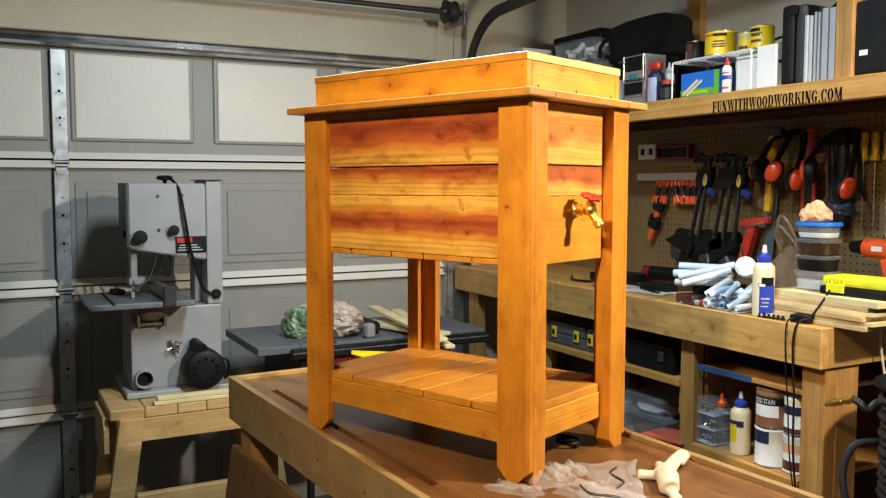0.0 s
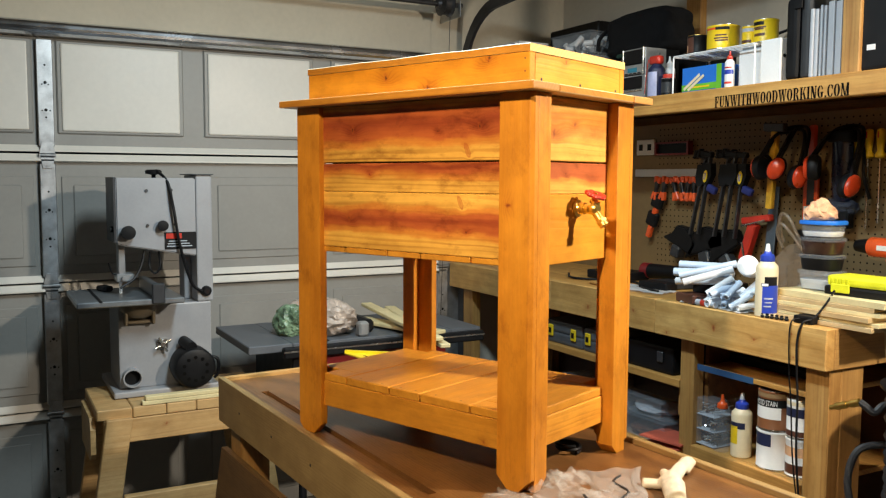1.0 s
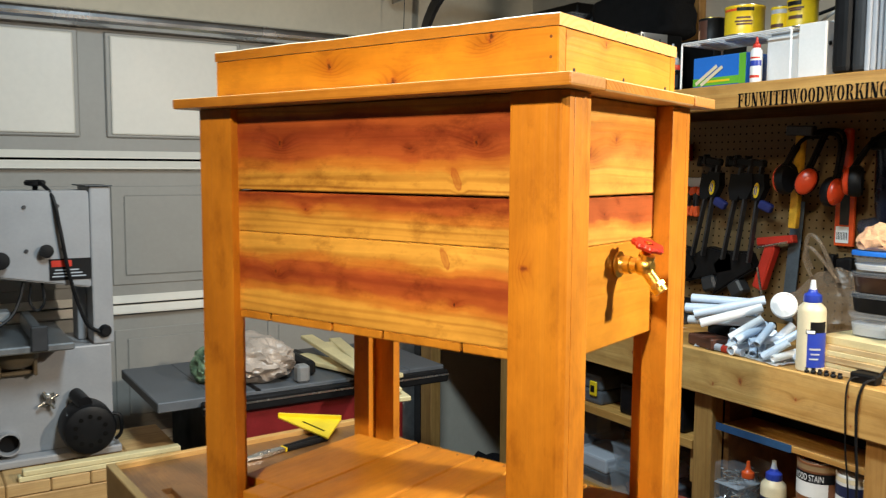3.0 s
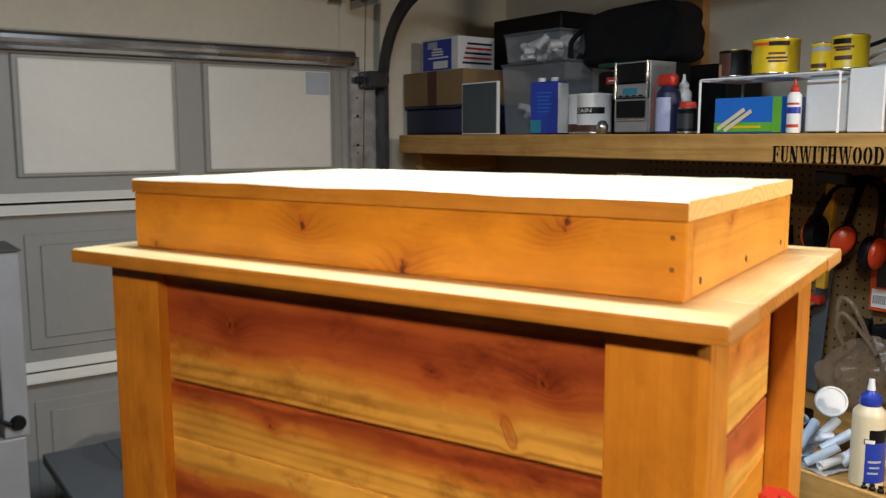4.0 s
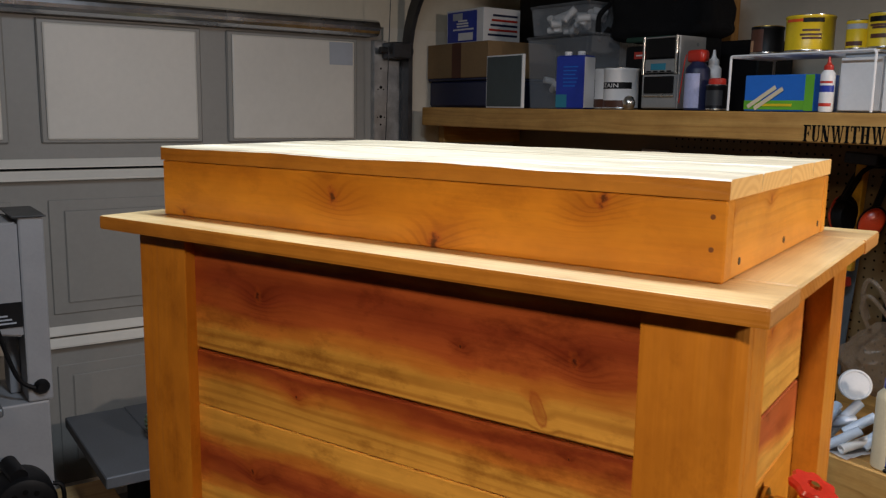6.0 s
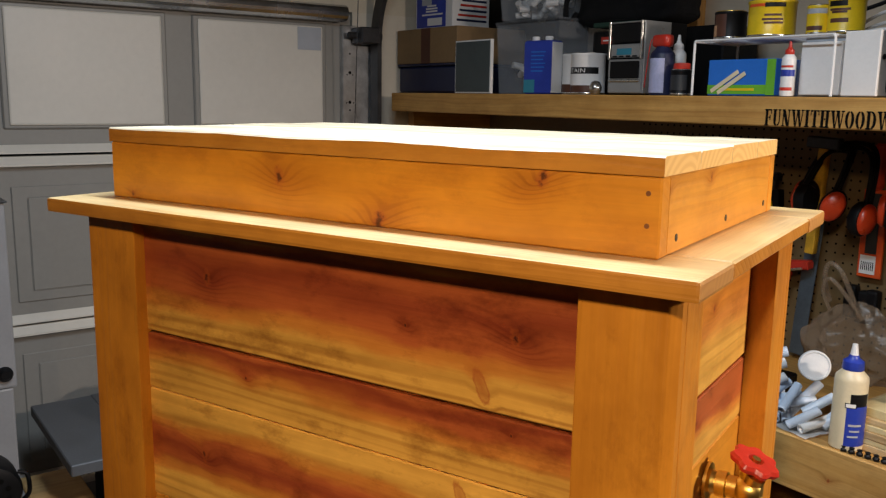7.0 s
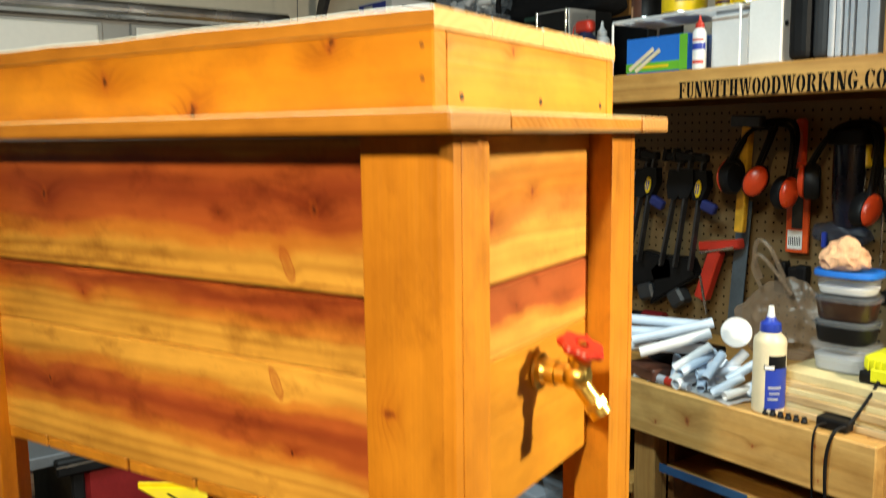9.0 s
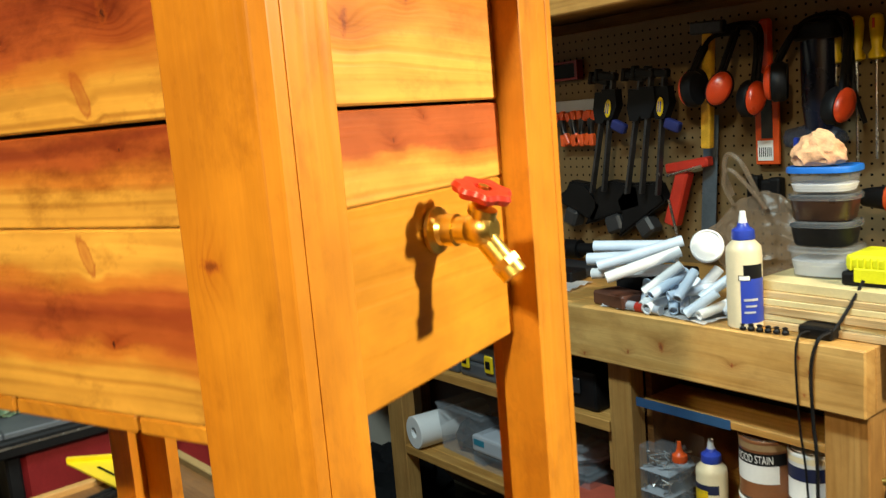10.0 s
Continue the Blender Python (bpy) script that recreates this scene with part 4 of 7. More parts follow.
    tube(bm, spline([(-0.03, 0.81, 1.25 + z0), (-0.02, 0.806, 1.19 + z0), (-0.02, 0.825, 1.165 + z0), (-0.02, 0.845, 1.19 + z0), (-0.03, 0.842, 1.25 + z0)]), 0.0045, 6)
    tube(bm, spline([(-0.03, 0.79, 1.255 + z0), (-0.02, 0.775, 1.20 + z0), (0.0, 0.745, 1.15 + z0), (0.02, 0.69, 1.118 + z0)]), 0.005, 6)
    part("loose_cable", bm, M_black, s, "", True)
    # table and fence
    tm = Matrix.Translation((0.0, 0, 1.085 + z0))
    bm = B()
    box(bm, -0.27, 0.14, 0.525, 0.905, -0.022, 0.0, 0.004, tm)
    tab = part("table", bm, M_iron, s, "dark cast iron table")
    bm = B()
    box(bm, -0.27, 0.141, 0.60, 0.612, -0.002, 0.0008, 0.0, tm)
    part("mitre_slot", bm, M_black, tab)
    boxpart("fence", (-0.22, 0.13, 0.795, 0.822, 0.001, 0.05), M_iron, tab, 0.003, "grey rip fence", tm)
    boxpart("fence_end", (0.1302, 0.15, 0.785, 0.832, -0.018, 0.058), M_darkgrey, tab, 0.004, "", tm)
    bm = B()
    box(bm, 0.02, 0.09, 0.66, 0.70, 0.0, 0.022, 0.006, tm @ pose(0, 0, 0, 0, 0, 20))
    part("push_stick", bm, M_black, tab)
    bm = B()
    # trunnion under the table
    lathe(bm, [(0.03, 0), (0.05, 0.008), (0.068, 0.035), (0.07, 0.055)], Matrix.Translation((0.01, 0.755, 1.0 + z0)) @ pose(0, 0, 0, 0, 0, 0), 20)
    box(bm, -0.02, 0.045, 0.70, 0.712, 0.975 + z0, 1.06 + z0, 0.003)
    box(bm, -0.02, 0.045, 0.80, 0.812, 0.975 + z0, 1.06 + z0, 0.003)
    box(bm, -0.01, 0.03, 0.712, 0.80, 0.978 + z0, 0.99 + z0, 0.003)
    part("trunnion", bm, M_trunnion, s, "dull metal tilting trunnion", True)
    # latch, port, motor
    bm = B()
    box(bm, 0.0, 0.012, 0.822, 0.862, 0.868 + z0, 0.908 + z0, 0.003)
    rod(bm, (0.012, 0.842, 0.888 + z0), (0.03, 0.842, 0.888 + z0), 0.01, 12)
    for a in range(4):
        d = Vector((0, math.cos(a * math.pi / 2 + 0.5), math.sin(a * math.pi / 2 + 0.5)))
        rod(bm, Vector((0.022, 0.842, 0.888 + z0)) + d * 0.008, Vector((0.022, 0.842, 0.888 + z0)) + d * 0.032, 0.005, 8)
    part("latch", bm, M_tin, s, "bright chrome latch", True)
    bm = B()
    lathe(bm, [(0.036, 0.0), (0.036, 0.035), (0.031, 0.035), (0.031, 0.004)], Matrix.Translation((0.0, 0.726, 0.768 + z0)) @ pose(0, 0, 0, 0, 90, 0), 24)
    port = part("dust_port", bm, M_saw, s, "round dust port", True)
    bm = B()
    lathe(bm, [(0.030, 0.005), (0.0301, 0.007)], Matrix.Translation((0.0, 0.726, 0.768 + z0)) @ pose(0, 0, 0, 0, 90, 0), 24)
    part("port_hole", bm, M_black, port)
    bm = B()
    mm = Matrix.Translation((0.0, 0.945, 0.80 + z0)) @ pose(0, 0, 0, 0, 90, 0)
    lathe(bm, [(0.05, 0.0), (0.078, 0.004), (0.080, 0.02), (0.080, 0.10), (0.074, 0.112), (0.06, 0.118), (0.02, 0.119)], mm, 28)
    motor = part("motor", bm, M_black, s, "round black electric motor", True)
    bm = B()
    for k in range(10):
        a = 2 * math.pi * k / 10
        rod(bm, mm @ Vector((0.045 * math.cos(a), 0.045 * math.sin(a), 0.118)), mm @ Vector((0.045 * math.cos(a), 0.045 * math.sin(a), 0.1205)), 0.007, 8)
    part("vent", bm, M_ink, motor)
    bm = B()
    rod(bm, (0.02, 0.92, 0.895 + z0), (0.10, 0.935, 0.882 + z0), 0.022, 16)
    part("capacitor_cover", bm, M_black, motor, "", True)
    bm = B()
    tube(bm, spline([(0.06, 1.02, 0.83 + z0), (0.065, 1.042, 0.82 + z0), (0.065, 1.045, 0.77 + z0), (0.055, 1.03, 0.745 + z0)]), 0.006, 8)
    part("motor_cable", bm, M_black, motor, "", True)
    return s


settle(0.0, 0.004, 0.028, bandsaw)


# ---- table saw ----
def table_saw():
    s = thing("table_saw", "red and black portable table saw with grey wings", "table saw", (-3.35, 1.55, 0))
    top = 0.90
    boxpart("wing", (-0.27, 0.25, -0.43, -0.255, top - 0.032, top), M_tsgrey, s, 0.003, "dark grey extension wing")
    boxpart("wing", (-0.27, 0.25, 0.455, 0.60, top - 0.032, top), M_tsgrey, s, 0.003, "dark grey extension wing")
    bm = B()
    box(bm, -0.28, 0.25, -0.254, 0.454, top - 0.03, top - 0.001, 0.003)
    part("saw_top", bm, M_tsgrey, s, "dark cast top")
    for y in (-0.12, 0.22):
        boxpart("mitre_slot", (-0.28, 0.2505, y, y + 0.018, top - 0.003, top + 0.0004), M_black, s, 0.0)
    boxpart("front_rail", (0.2505, 0.285, -0.30, 0.60, top - 0.055, top - 0.012), M_black, s, 0.005, "black fence rail")
    boxpart("rail_edge", (0.2855, 0.287, -0.30, 0.60, top - 0.03, top - 0.024), M_tin, s, 0.0)
    bm = B()
    box(bm, -0.24, 0.255, -0.225, 0.43, 0.52, top - 0.031, 0.012)
    part("body", bm, M_darkred, s, "dark red steel body")
    boxpart("side_plate", (-0.25, 0.262, -0.262, -0.227, 0.50, top - 0.034), M_black, s, 0.006)
    boxpart("blade_guard", (-0.05, 0.17, 0.09, 0.13, top + 0.0005, top + 0.055), M_black, s, 0.012)
    boxpart("fence_lever", (0.20, 0.245, 0.03, 0.075, top + 0.0005, top + 0.06), M_silver, s, 0.008)
    for sx in (-1, 1):
        for y in (-0.2, 0.4):
            bm = B()
            rod(bm, (sx * 0.2, y, 0.53), (sx * 0.27, y * 1.15, 0.0), 0.016, 12)
            part("leg", bm, M_black, s)
    return s


settle(0.0, 0.0, 0.02, table_saw)


# ---- workbench ----
def workbench():
    w = thing("workbench", "heavy pine workbench with open shelves underneath", "workbench", (0, 0, 0))
    x0, x1, yf, yb, top = -3.755, -1.497, 2.318, 2.925, 1.117
    xs = [x0, -2.86, -2.214, x1]
    for a, b in zip(xs, xs[1:]):
        boxpart("front_apron", (a + 0.0008, b - 0.0008, yf, yf + 0.038, 0.992, top), M_bench, w, 0.003)
    boxpart("end_apron", (x1 - 0.040, x1 - 0.001, yf + 0.0385, yb, 0.992, top - 0.0005), M_pine_y, w, 0.003)
    boxpart("end_apron", (x0 + 0.001, x0 + 0.040, yf + 0.0385, yb, 0.992, top - 0.0005), M_pine_y, w, 0.003)
    ys = [yf + 0.0385, 2.52, 2.72, yb]
    for a, b in zip(ys, ys[1:]):
        boxpart("top_plank", (x0 + 0.0405, x1 - 0.0405, a + 0.0006, b - 0.0006, top - 0.022, top - 0.001), M_pine, w, 0.001)
    for x, wd in ((-3.63, 0.09), (-3.03, 0.085), (-2.085, 0.066), (-1.552, 0.085)):
        for y in (yf + 0.0765, yb - 0.03):
            boxpart("post", (x - wd / 2, x + wd / 2, y - 0.038, y + 0.012, -0.018, 0.9915), M_pine_z, w, 0.003)
    boxpart("outer_leg", (-1.545, -1.509, yf + 0.0895, yf + 0.19, 0.0, 0.9915), M_pine_z, w, 0.003)
    # shelves of the left bay
    for z in (0.835, 0.553, 0.20):
        boxpart("shelf_board", (-2.985, -2.12, yf + 0.075, yb, z - 0.018, z), M_pine, w, 0.002)
        boxpart("shelf_edge", (-2.985, -2.12, yf + 0.036, yf + 0.0745, z - 0.028, z - 0.0005), M_pine, w, 0.002)
    boxpart("cleat", (-2.145, -2.1195, yf + 0.06, yf + 0.09, 0.70, 0.806), M_pine_z, w, 0.002)
    boxpart("divider", (-2.05, -2.032, yf + 0.09, yb, 0.60, 0.99), M_ply, w, 0.001)
    # shelves of the right bay
    boxpart("shelf_board", (-2.031, -1.596, yf + 0.05, yb, 0.888, 0.905), M_pine, w, 0.002)
    boxpart("edge_tape", (-2.045, -1.80, yf + 0.0485, yf + 0.0497, 0.8865, 0.9075), M_steelblue, w, 0.0, "blue strip along the shelf edge")
    boxpart("shelf_board", (-2.031, -1.596, yf + 0.06, yb, 0.602, 0.620), M_pine, w, 0.002)
    boxpart("shelf_edge", (-2.05, -1.596, yf + 0.03, yf + 0.0595, 0.575, 0.619), M_pine, w, 0.002)
    for x in (-1.68,):
        boxpart("stub_post", (x - 0.03, x + 0.03, yf + 0.06, yf + 0.11, 0.0, 0.574), M_pine_z, w, 0.002)
    # dark brown here stands for the shade behind the shelves
    boxpart("back_panel", (x0 + 0.05, x1 - 0.05, yb - 0.014, yb - 0.002, 0.10, 0.99), M_brown, w, 0.0, "back panel, coloured dark for the shade under the bench")


settle(-0.033, 0.055, 0.018, workbench)

# pegboard on the wall over the bench, flat black discs standing for its shaded holes
def pegboard():
    bm = B()
    x0, x1, z0, z1 = -3.72, 0.4, 1.10, 1.80
    box(bm, x0, x1, 2.935, 2.941, z0, z1)
    o = part("pegboard", bm, M_peg)
    tagged(o, "brown pegboard panel with rows of small holes", "pegboard", kind="structure")
    me = bpy.data.meshes.new("peg_hole")
    bm = B()
    bmesh.ops.create_circle(bm, cap_ends=True, segments=8, radius=0.0034, matrix=pose(0, 0, 0, 90, 0, 0))
    verts, faces = [v.co.copy() for v in bm.verts], [[v.index for v in f.verts] for f in bm.faces]
    bm.free()
    pts, fs = [], []
    for i in range(56):
        for j in range(27):
            cx, cz = -2.85 + i * 0.0254, 1.115 + j * 0.0254
            k = len(pts)
            pts += [(cx + v.x, 2.9345, cz + v.z) for v in verts]
            fs += [[a + k for a in f] for f in faces]
    me.from_pydata(pts, [], fs)
    me.materials.append(M_ink)
    h = new("peg_hole", me)
    h.parent = o
    tagged(h, kind="stuff")


settle(0.0, 0.0, 0.012, pegboard)


# ---- the high shelf ----
# stencil letters with slab serifs, one unit high: advance, upright bars (x0, z0, x1, z1), slanted strokes (x, x, z, x, x, z),
# bows (centre, radii, thickness, angles)
def foot(x0, x1, top=True, low=True):
    return ([(x0 - 0.08, 0.0, x1 + 0.08, 0.08)] if low else []) + ([(x0 - 0.08, 0.92, x1 + 0.08, 1.0)] if top else [])


STEM = [(0.10, 0.0, 0.34, 1.0)] + foot(0.10, 0.34)
BOW_L, BOW_R = (0.40, 0.5, 0.37, 0.5, 0.23, 0.09, 99, 261), (0.40, 0.5, 0.37, 0.5, 0.23, 0.09, -81, 81)
STENCIL = {
    "F": (0.76, STEM + [(0.39, 0.90, 0.68, 1.0), (0.60, 0.72, 0.68, 0.90), (0.39, 0.45, 0.53, 0.55), (0.49, 0.36, 0.57, 0.64)], [], []),
    "U": (0.84, [(0.10, 0.28, 0.34, 1.0), (0.60, 0.28, 0.70, 1.0)] + foot(0.10, 0.34, True, False) + foot(0.60, 0.70, True, False), [], [(0.40, 0.29, 0.30, 0.29, 0.23, 0.10, 180, 262), (0.40, 0.29, 0.30, 0.29, 0.10, 0.10, 278, 360)]),
    "N": (0.88, [(0.12, 0.0, 0.21, 0.86), (0.64, 0.0, 0.73, 1.0)] + foot(0.12, 0.21, False, True) + foot(0.64, 0.73, True, False), [(0.05, 0.33, 1.0, 0.73, 0.47, 0.0)], []),
    "W": (1.20, [(0.0, 0.92, 0.36, 1.0), (0.44, 0.92, 0.78, 1.0), (0.90, 0.92, 1.16, 1.0)], [(0.05, 0.30, 1.0, 0.45, 0.33, 0.0), (0.40, 0.48, 0.0, 0.62, 0.54, 1.0), (0.50, 0.74, 1.0, 0.88, 0.76, 0.0), (0.83, 0.91, 0.0, 1.08, 1.0, 1.0)], []),
    "I": (0.48, STEM, [], []),
    "T": (0.84, [(0.29, 0.0, 0.53, 1.0), (0.21, 0.0, 0.61, 0.08), (0.04, 0.90, 0.25, 1.0), (0.57, 0.90, 0.78, 1.0), (0.04, 0.70, 0.11, 0.90), (0.71, 0.70, 0.78, 0.90)], [], []),
    "H": (0.90, STEM + [(0.52, 0.0, 0.76, 1.0), (0.37, 0.45, 0.49, 0.54)] + foot(0.52, 0.76), [], []),
    "O": (0.84, [], [], [BOW_L, BOW_R]),
    "D": (0.88, STEM, [], [(0.40, 0.5, 0.42, 0.5, 0.23, 0.09, -82, 82)]),
    "R": (0.90, STEM, [(0.60, 0.84, 0.0, 0.62, 0.40, 0.46)], [(0.40, 0.74, 0.34, 0.26, 0.20, 0.09, -82, 82)]),
    "K": (0.92, STEM + [(0.58, 0.92, 0.84, 1.0)], [(0.37, 0.47, 0.42, 0.76, 0.66, 1.0), (0.62, 0.88, 0.0, 0.62, 0.42, 0.56)], []),
    "G": (0.88, [(0.48, 0.10, 0.72, 0.44), (0.42, 0.40, 0.80, 0.48)], [], [BOW_L, (0.42, 0.5, 0.33, 0.5, 0.12, 0.09, 22, 82), (0.42, 0.5, 0.33, 0.5, 0.12, 0.09, -82, -42)]),
    "C": (0.82, [(0.65, 0.62, 0.73, 0.94)], [], [BOW_L, (0.42, 0.5, 0.33, 0.5, 0.12, 0.09, 22, 82), (0.42, 0.5, 0.33, 0.5, 0.12, 0.09, -82, -28)]),
    "M": (1.10, [(0.12, 0.0, 0.21, 0.90), (0.76, 0.0, 1.0, 1.0), (0.68, 0.0, 1.08, 0.08)] + foot(0.12, 0.21, False, True), [(0.05, 0.32, 1.0, 0.62, 0.50, 0.0), (0.52, 0.62, 0.0, 0.90, 0.78, 1.0)], []),
    ".": (0.36, [(0.08, 0.0, 0.28, 0.18)], [], []),
}


def high_shelf():
    s = thing("wall_shelf", "long pine wall shelf with a stencilled front board", "shelf", (0, 0, 0))
    boxpart("shelf_board", (-3.72, 0.6, 2.515, 3.105, 1.852, 1.8695), M_pine, s, 0.001)
    f = boxpart("front_board", (-3.735, 0.6, 2.476, 2.5145, 1.800, 1.869), M_pine, s, 0.003, "pine face board with black stencilled lettering")
    boxpart("end_bracket", (-3.73, -3.69, 2.55, 2.95, 1.735, 1.8505), M_pine_y, s, 0.003)
    boxpart("rear_cleat", (-3.70, 0.6, 3.068, 3.106, 1.76, 1.851), M_pine, s, 0.003)
    bm = B()
    total = sum(STENCIL[ch][0] for ch in "FUNWITHWOODWORKING.COM") - 0.06
    sx, sz, at = 0.520 / total, 0.0385, 0.0
    for ch in "FUNWITHWOODWORKING.COM":
        advance, bars, slants, arcs = STENCIL[ch]
        shapes = [[(x0, z0), (x1, z0), (x1, z1), (x0, z1)] for x0, z0, x1, z1 in bars]
        shapes += [[(a, za), (b, za), (c, zb), (d, zb)] for a, b, za, c, d, zb in slants]
        for cx, cz, rx, rz, tx, tz, a0, a1 in arcs:
            turns = [math.radians(a0 + (a1 - a0) * i / 9) for i in range(10)]
            for p, q in zip(turns, turns[1:]):
                shapes.append([(cx + rx * math.cos(p), cz + rz * math.sin(p)), (cx + rx * math.cos(q), cz + rz * math.sin(q)),
                               (cx + (rx - tx) * math.cos(q), cz + (rz - tz) * math.sin(q)), (cx + (rx - tx) * math.cos(p), cz + (rz - tz) * math.sin(p))])
        for i, shape in enumerate(shapes):
            slab(bm, [(-2.102 + (at + x) * sx, 1.8020 + z * sz) for x, z in shape], -2.4761, -2.47545 + 0.00001 * i, pose(0, 0, 0, 90))
        at += advance
    part("lettering", bm, M_ink, f)
    # uprights
    boxpart("upright", (-1.644, -1.583, 2.515, 2.555, 1.870, 2.74), M_pine_z, s, 0.003)
    boxpart("upright", (-2.865, -2.775, 3.068, 3.106, 1.870, 2.74), M_pine_z, s, 0.003)


settle(0.012, 0.003, 0.010, high_shelf)


# ---- small helpers for loose things ----
def crumple(bm, sx, sy, sz, seed, amount=0.35, freq=3.0, sub=4, flat=0.0):
    """A crumpled lump that stands on z = 0."""
    vs = bmesh.ops.create_icosphere(bm, subdivisions=sub, radius=1.0)["verts"]
    for v in vs:
        p = v.co.copy()
        q = p * freq + Vector((seed * 3.7, seed * 1.3, seed))
        ridge = 1 - abs(noise.noise(q)) * 2
        fine = 1 - abs(noise.noise(q * 2.7)) * 2
        d = 1 + amount * (ridge - 0.6) + amount * 0.4 * (fine - 0.5)
        p = p * d
        v.co = (p.x * sx, p.y * sy, max(p.z, -0.75 + flat) * sz + 0.75 * sz)
    return vs


def film_sheet(bm, w, d, h, seed):
    """A crinkled sheet of film with a ragged outline."""
    n, m = 34, 24
    g = []
    for i in range(n + 1):
        row = []
        for j in range(m + 1):
            u, v = i / n - 0.5, j / m - 0.5
            q = Vector((u * 3.2 + seed * 2.3, v * 3.2 + seed, seed * 0.7))
            wob = noise.noise_vector(q * 0.8)
            fold = (1 - abs(noise.noise(q)) * 2.2) * 0.6 + (1 - abs(noise.noise(q * 2.9)) * 2.2) * 0.4
            edge = max(0.0, 1 - (2 * max(abs(u), abs(v))) ** 4)
            row.append(bm.verts.new(((u + 0.22 * wob.x) * w, (v + 0.22 * wob.y) * d, 0.0015 + max(fold, 0.0) * h * (0.25 + 0.75 * edge))))
        g.append(row)
    for i in range(n):
        for j in range(m):
            bm.faces.new((g[i][j], g[i + 1][j], g[i + 1][j + 1], g[i][j + 1]))


def label_bars(parent, y, x0, x1, rows, material, height=0.004):
    """Plain bars in place of small print, on a face that looks towards -y."""
    for i, (z, a, b) in enumerate(rows):
        boxpart("print_bar", (x0 + (x1 - x0) * a, x0 + (x1 - x0) * b, y - 0.0006, y, z, z + height), material, parent, 0.0)


def band(bm, r, z0, z1, a0=0.0, a1=2 * math.pi, n=28):
    """A thin sleeve round z, for paper labels."""
    steps = [a0 + (a1 - a0) * i / n for i in range(n + 1)]
    for a, b in zip(steps, steps[1:]):
        q = [bm.verts.new((r * math.cos(t), r * math.sin(t), z)) for t, z in ((a, z0), (b, z0), (b, z1), (a, z1))]
        bm.faces.new(q)


def words(text, parent, material, width, height, place, turn=(90, 0, 0), bend=0.0, offset=0.0):
    """Raised lettering in the built-in font, fitted to a width and height; bend: wraps it round a can of that radius."""
    cu = bpy.data.curves.new("lettering", "FONT")
    cu.body, cu.size, cu.extrude, cu.offset = text, 1.0, 0.0, offset
    probe = new("lettering_curve", cu)
    dg = bpy.context.evaluated_depsgraph_get()
    me = bpy.data.meshes.new_from_object(probe.evaluated_get(dg))
    bpy.data.objects.remove(probe)
    xs, ys = [v.co.x for v in me.vertices], [v.co.y for v in me.vertices]
    ax, ay = (min(xs) + max(xs)) / 2, (min(ys) + max(ys)) / 2
    sx, sy = width / (max(xs) - min(xs)), height / (max(ys) - min(ys))
    m = pose(*place, *turn)
    for v in me.vertices:
        x, y = (v.co.x - ax) * sx, (v.co.y - ay) * sy
        if bend:
            a = x / bend
            v.co = m @ Vector((bend * math.sin(a), y, bend * math.cos(a) - bend))
        else:
            v.co = m @ Vector((x, y, 0))
    me.materials.clear()
    me.materials.append(material)
    t = new("lettering", me)
    t.parent = parent
    return t


def paint_can(name, label, x, y, z, r, h, wall, band_mat=None, lid=M_tin, text="", front=0.0, group=""):
    c = thing(name, label, "paint can", (x, y, z), group=group)
    bm = B()
    lathe(bm, [(r * 0.97, 0.0), (r, 0.002), (r, 0.005), (r * 0.975, 0.007), (r * 0.975, h - 0.008), (r, h - 0.006), (r * 1.01, h - 0.002), (r * 0.99, h)], None, 32)
    part("can_body", bm, wall, c, "", True)
    bm = B()
    lathe(bm, [(r * 0.93, h - 0.0005), (r * 0.93, h + 0.002), (r * 0.88, h + 0.0025), (r * 0.85, h - 0.002), (r * 0.3, h - 0.002)], None, 32)
    part("lid", bm, lid, c, "round press-in metal lid", True)
    bm = B()
    lathe(bm, [(r * 1.002, 0.001), (r * 1.012, 0.003), (r * 1.002, 0.0055)], None, 32)
    part("rim", bm, M_tin, c, "", True)
    if band_mat:
        for (z0, z1, a0, a1, mt) in band_mat:
            bm = B()
            band(bm, r * 0.985, h * z0, h * z1, radians(a0), radians(a1))
            part("paper_label", bm, mt, c, "", True)
    if text:
        words(text[0], c, text[1], r * text[2], h * text[3], (0, -r * 0.995, h * text[4]), (90, 0, 0), r)
    return c


def bottle(name, label, x, y, z, r, h, body, cap, tip, label_mat=None, squash=1.0, tip_mat=None):
    b = thing(name, label, "bottle", (x, y, z))
    bm = B()
    vs = lathe(bm, [(r * 0.9, 0), (r, 0.004), (r, h * 0.66), (r * 0.96, h * 0.70), (r * 0.62, h * 0.755), (r * 0.55, h * 0.77)], None, 24)
    bmesh.ops.scale(bm, vec=(1, squash, 1), verts=vs)
    part("bottle_body", bm, body, b, "", True)
    bm = B()
    lathe(bm, [(r * 0.62, h * 0.76), (r * 0.66, h * 0.77), (r * 0.62, h * 0.84), (r * 0.34, h * 0.87), (r * 0.28, h * 0.9)], None, 20)
    part("cap", bm, cap, b, "", True)
    bm = B()
    lathe(bm, [(r * 0.27, h * 0.88), (r * 0.2, h * 0.95), (r * 0.16, h), (r * 0.05, h * 1.003)], None, 14)
    part("nozzle", bm, tip_mat or tip, b, "", True)
    if label_mat:
        for z0, z1, a0, a1, mt in label_mat:
            bm = B()
            band(bm, r * 1.008, h * z0, h * z1, radians(a0), radians(a1))
            part("paper_label", bm, mt, b, "", True)
    return b


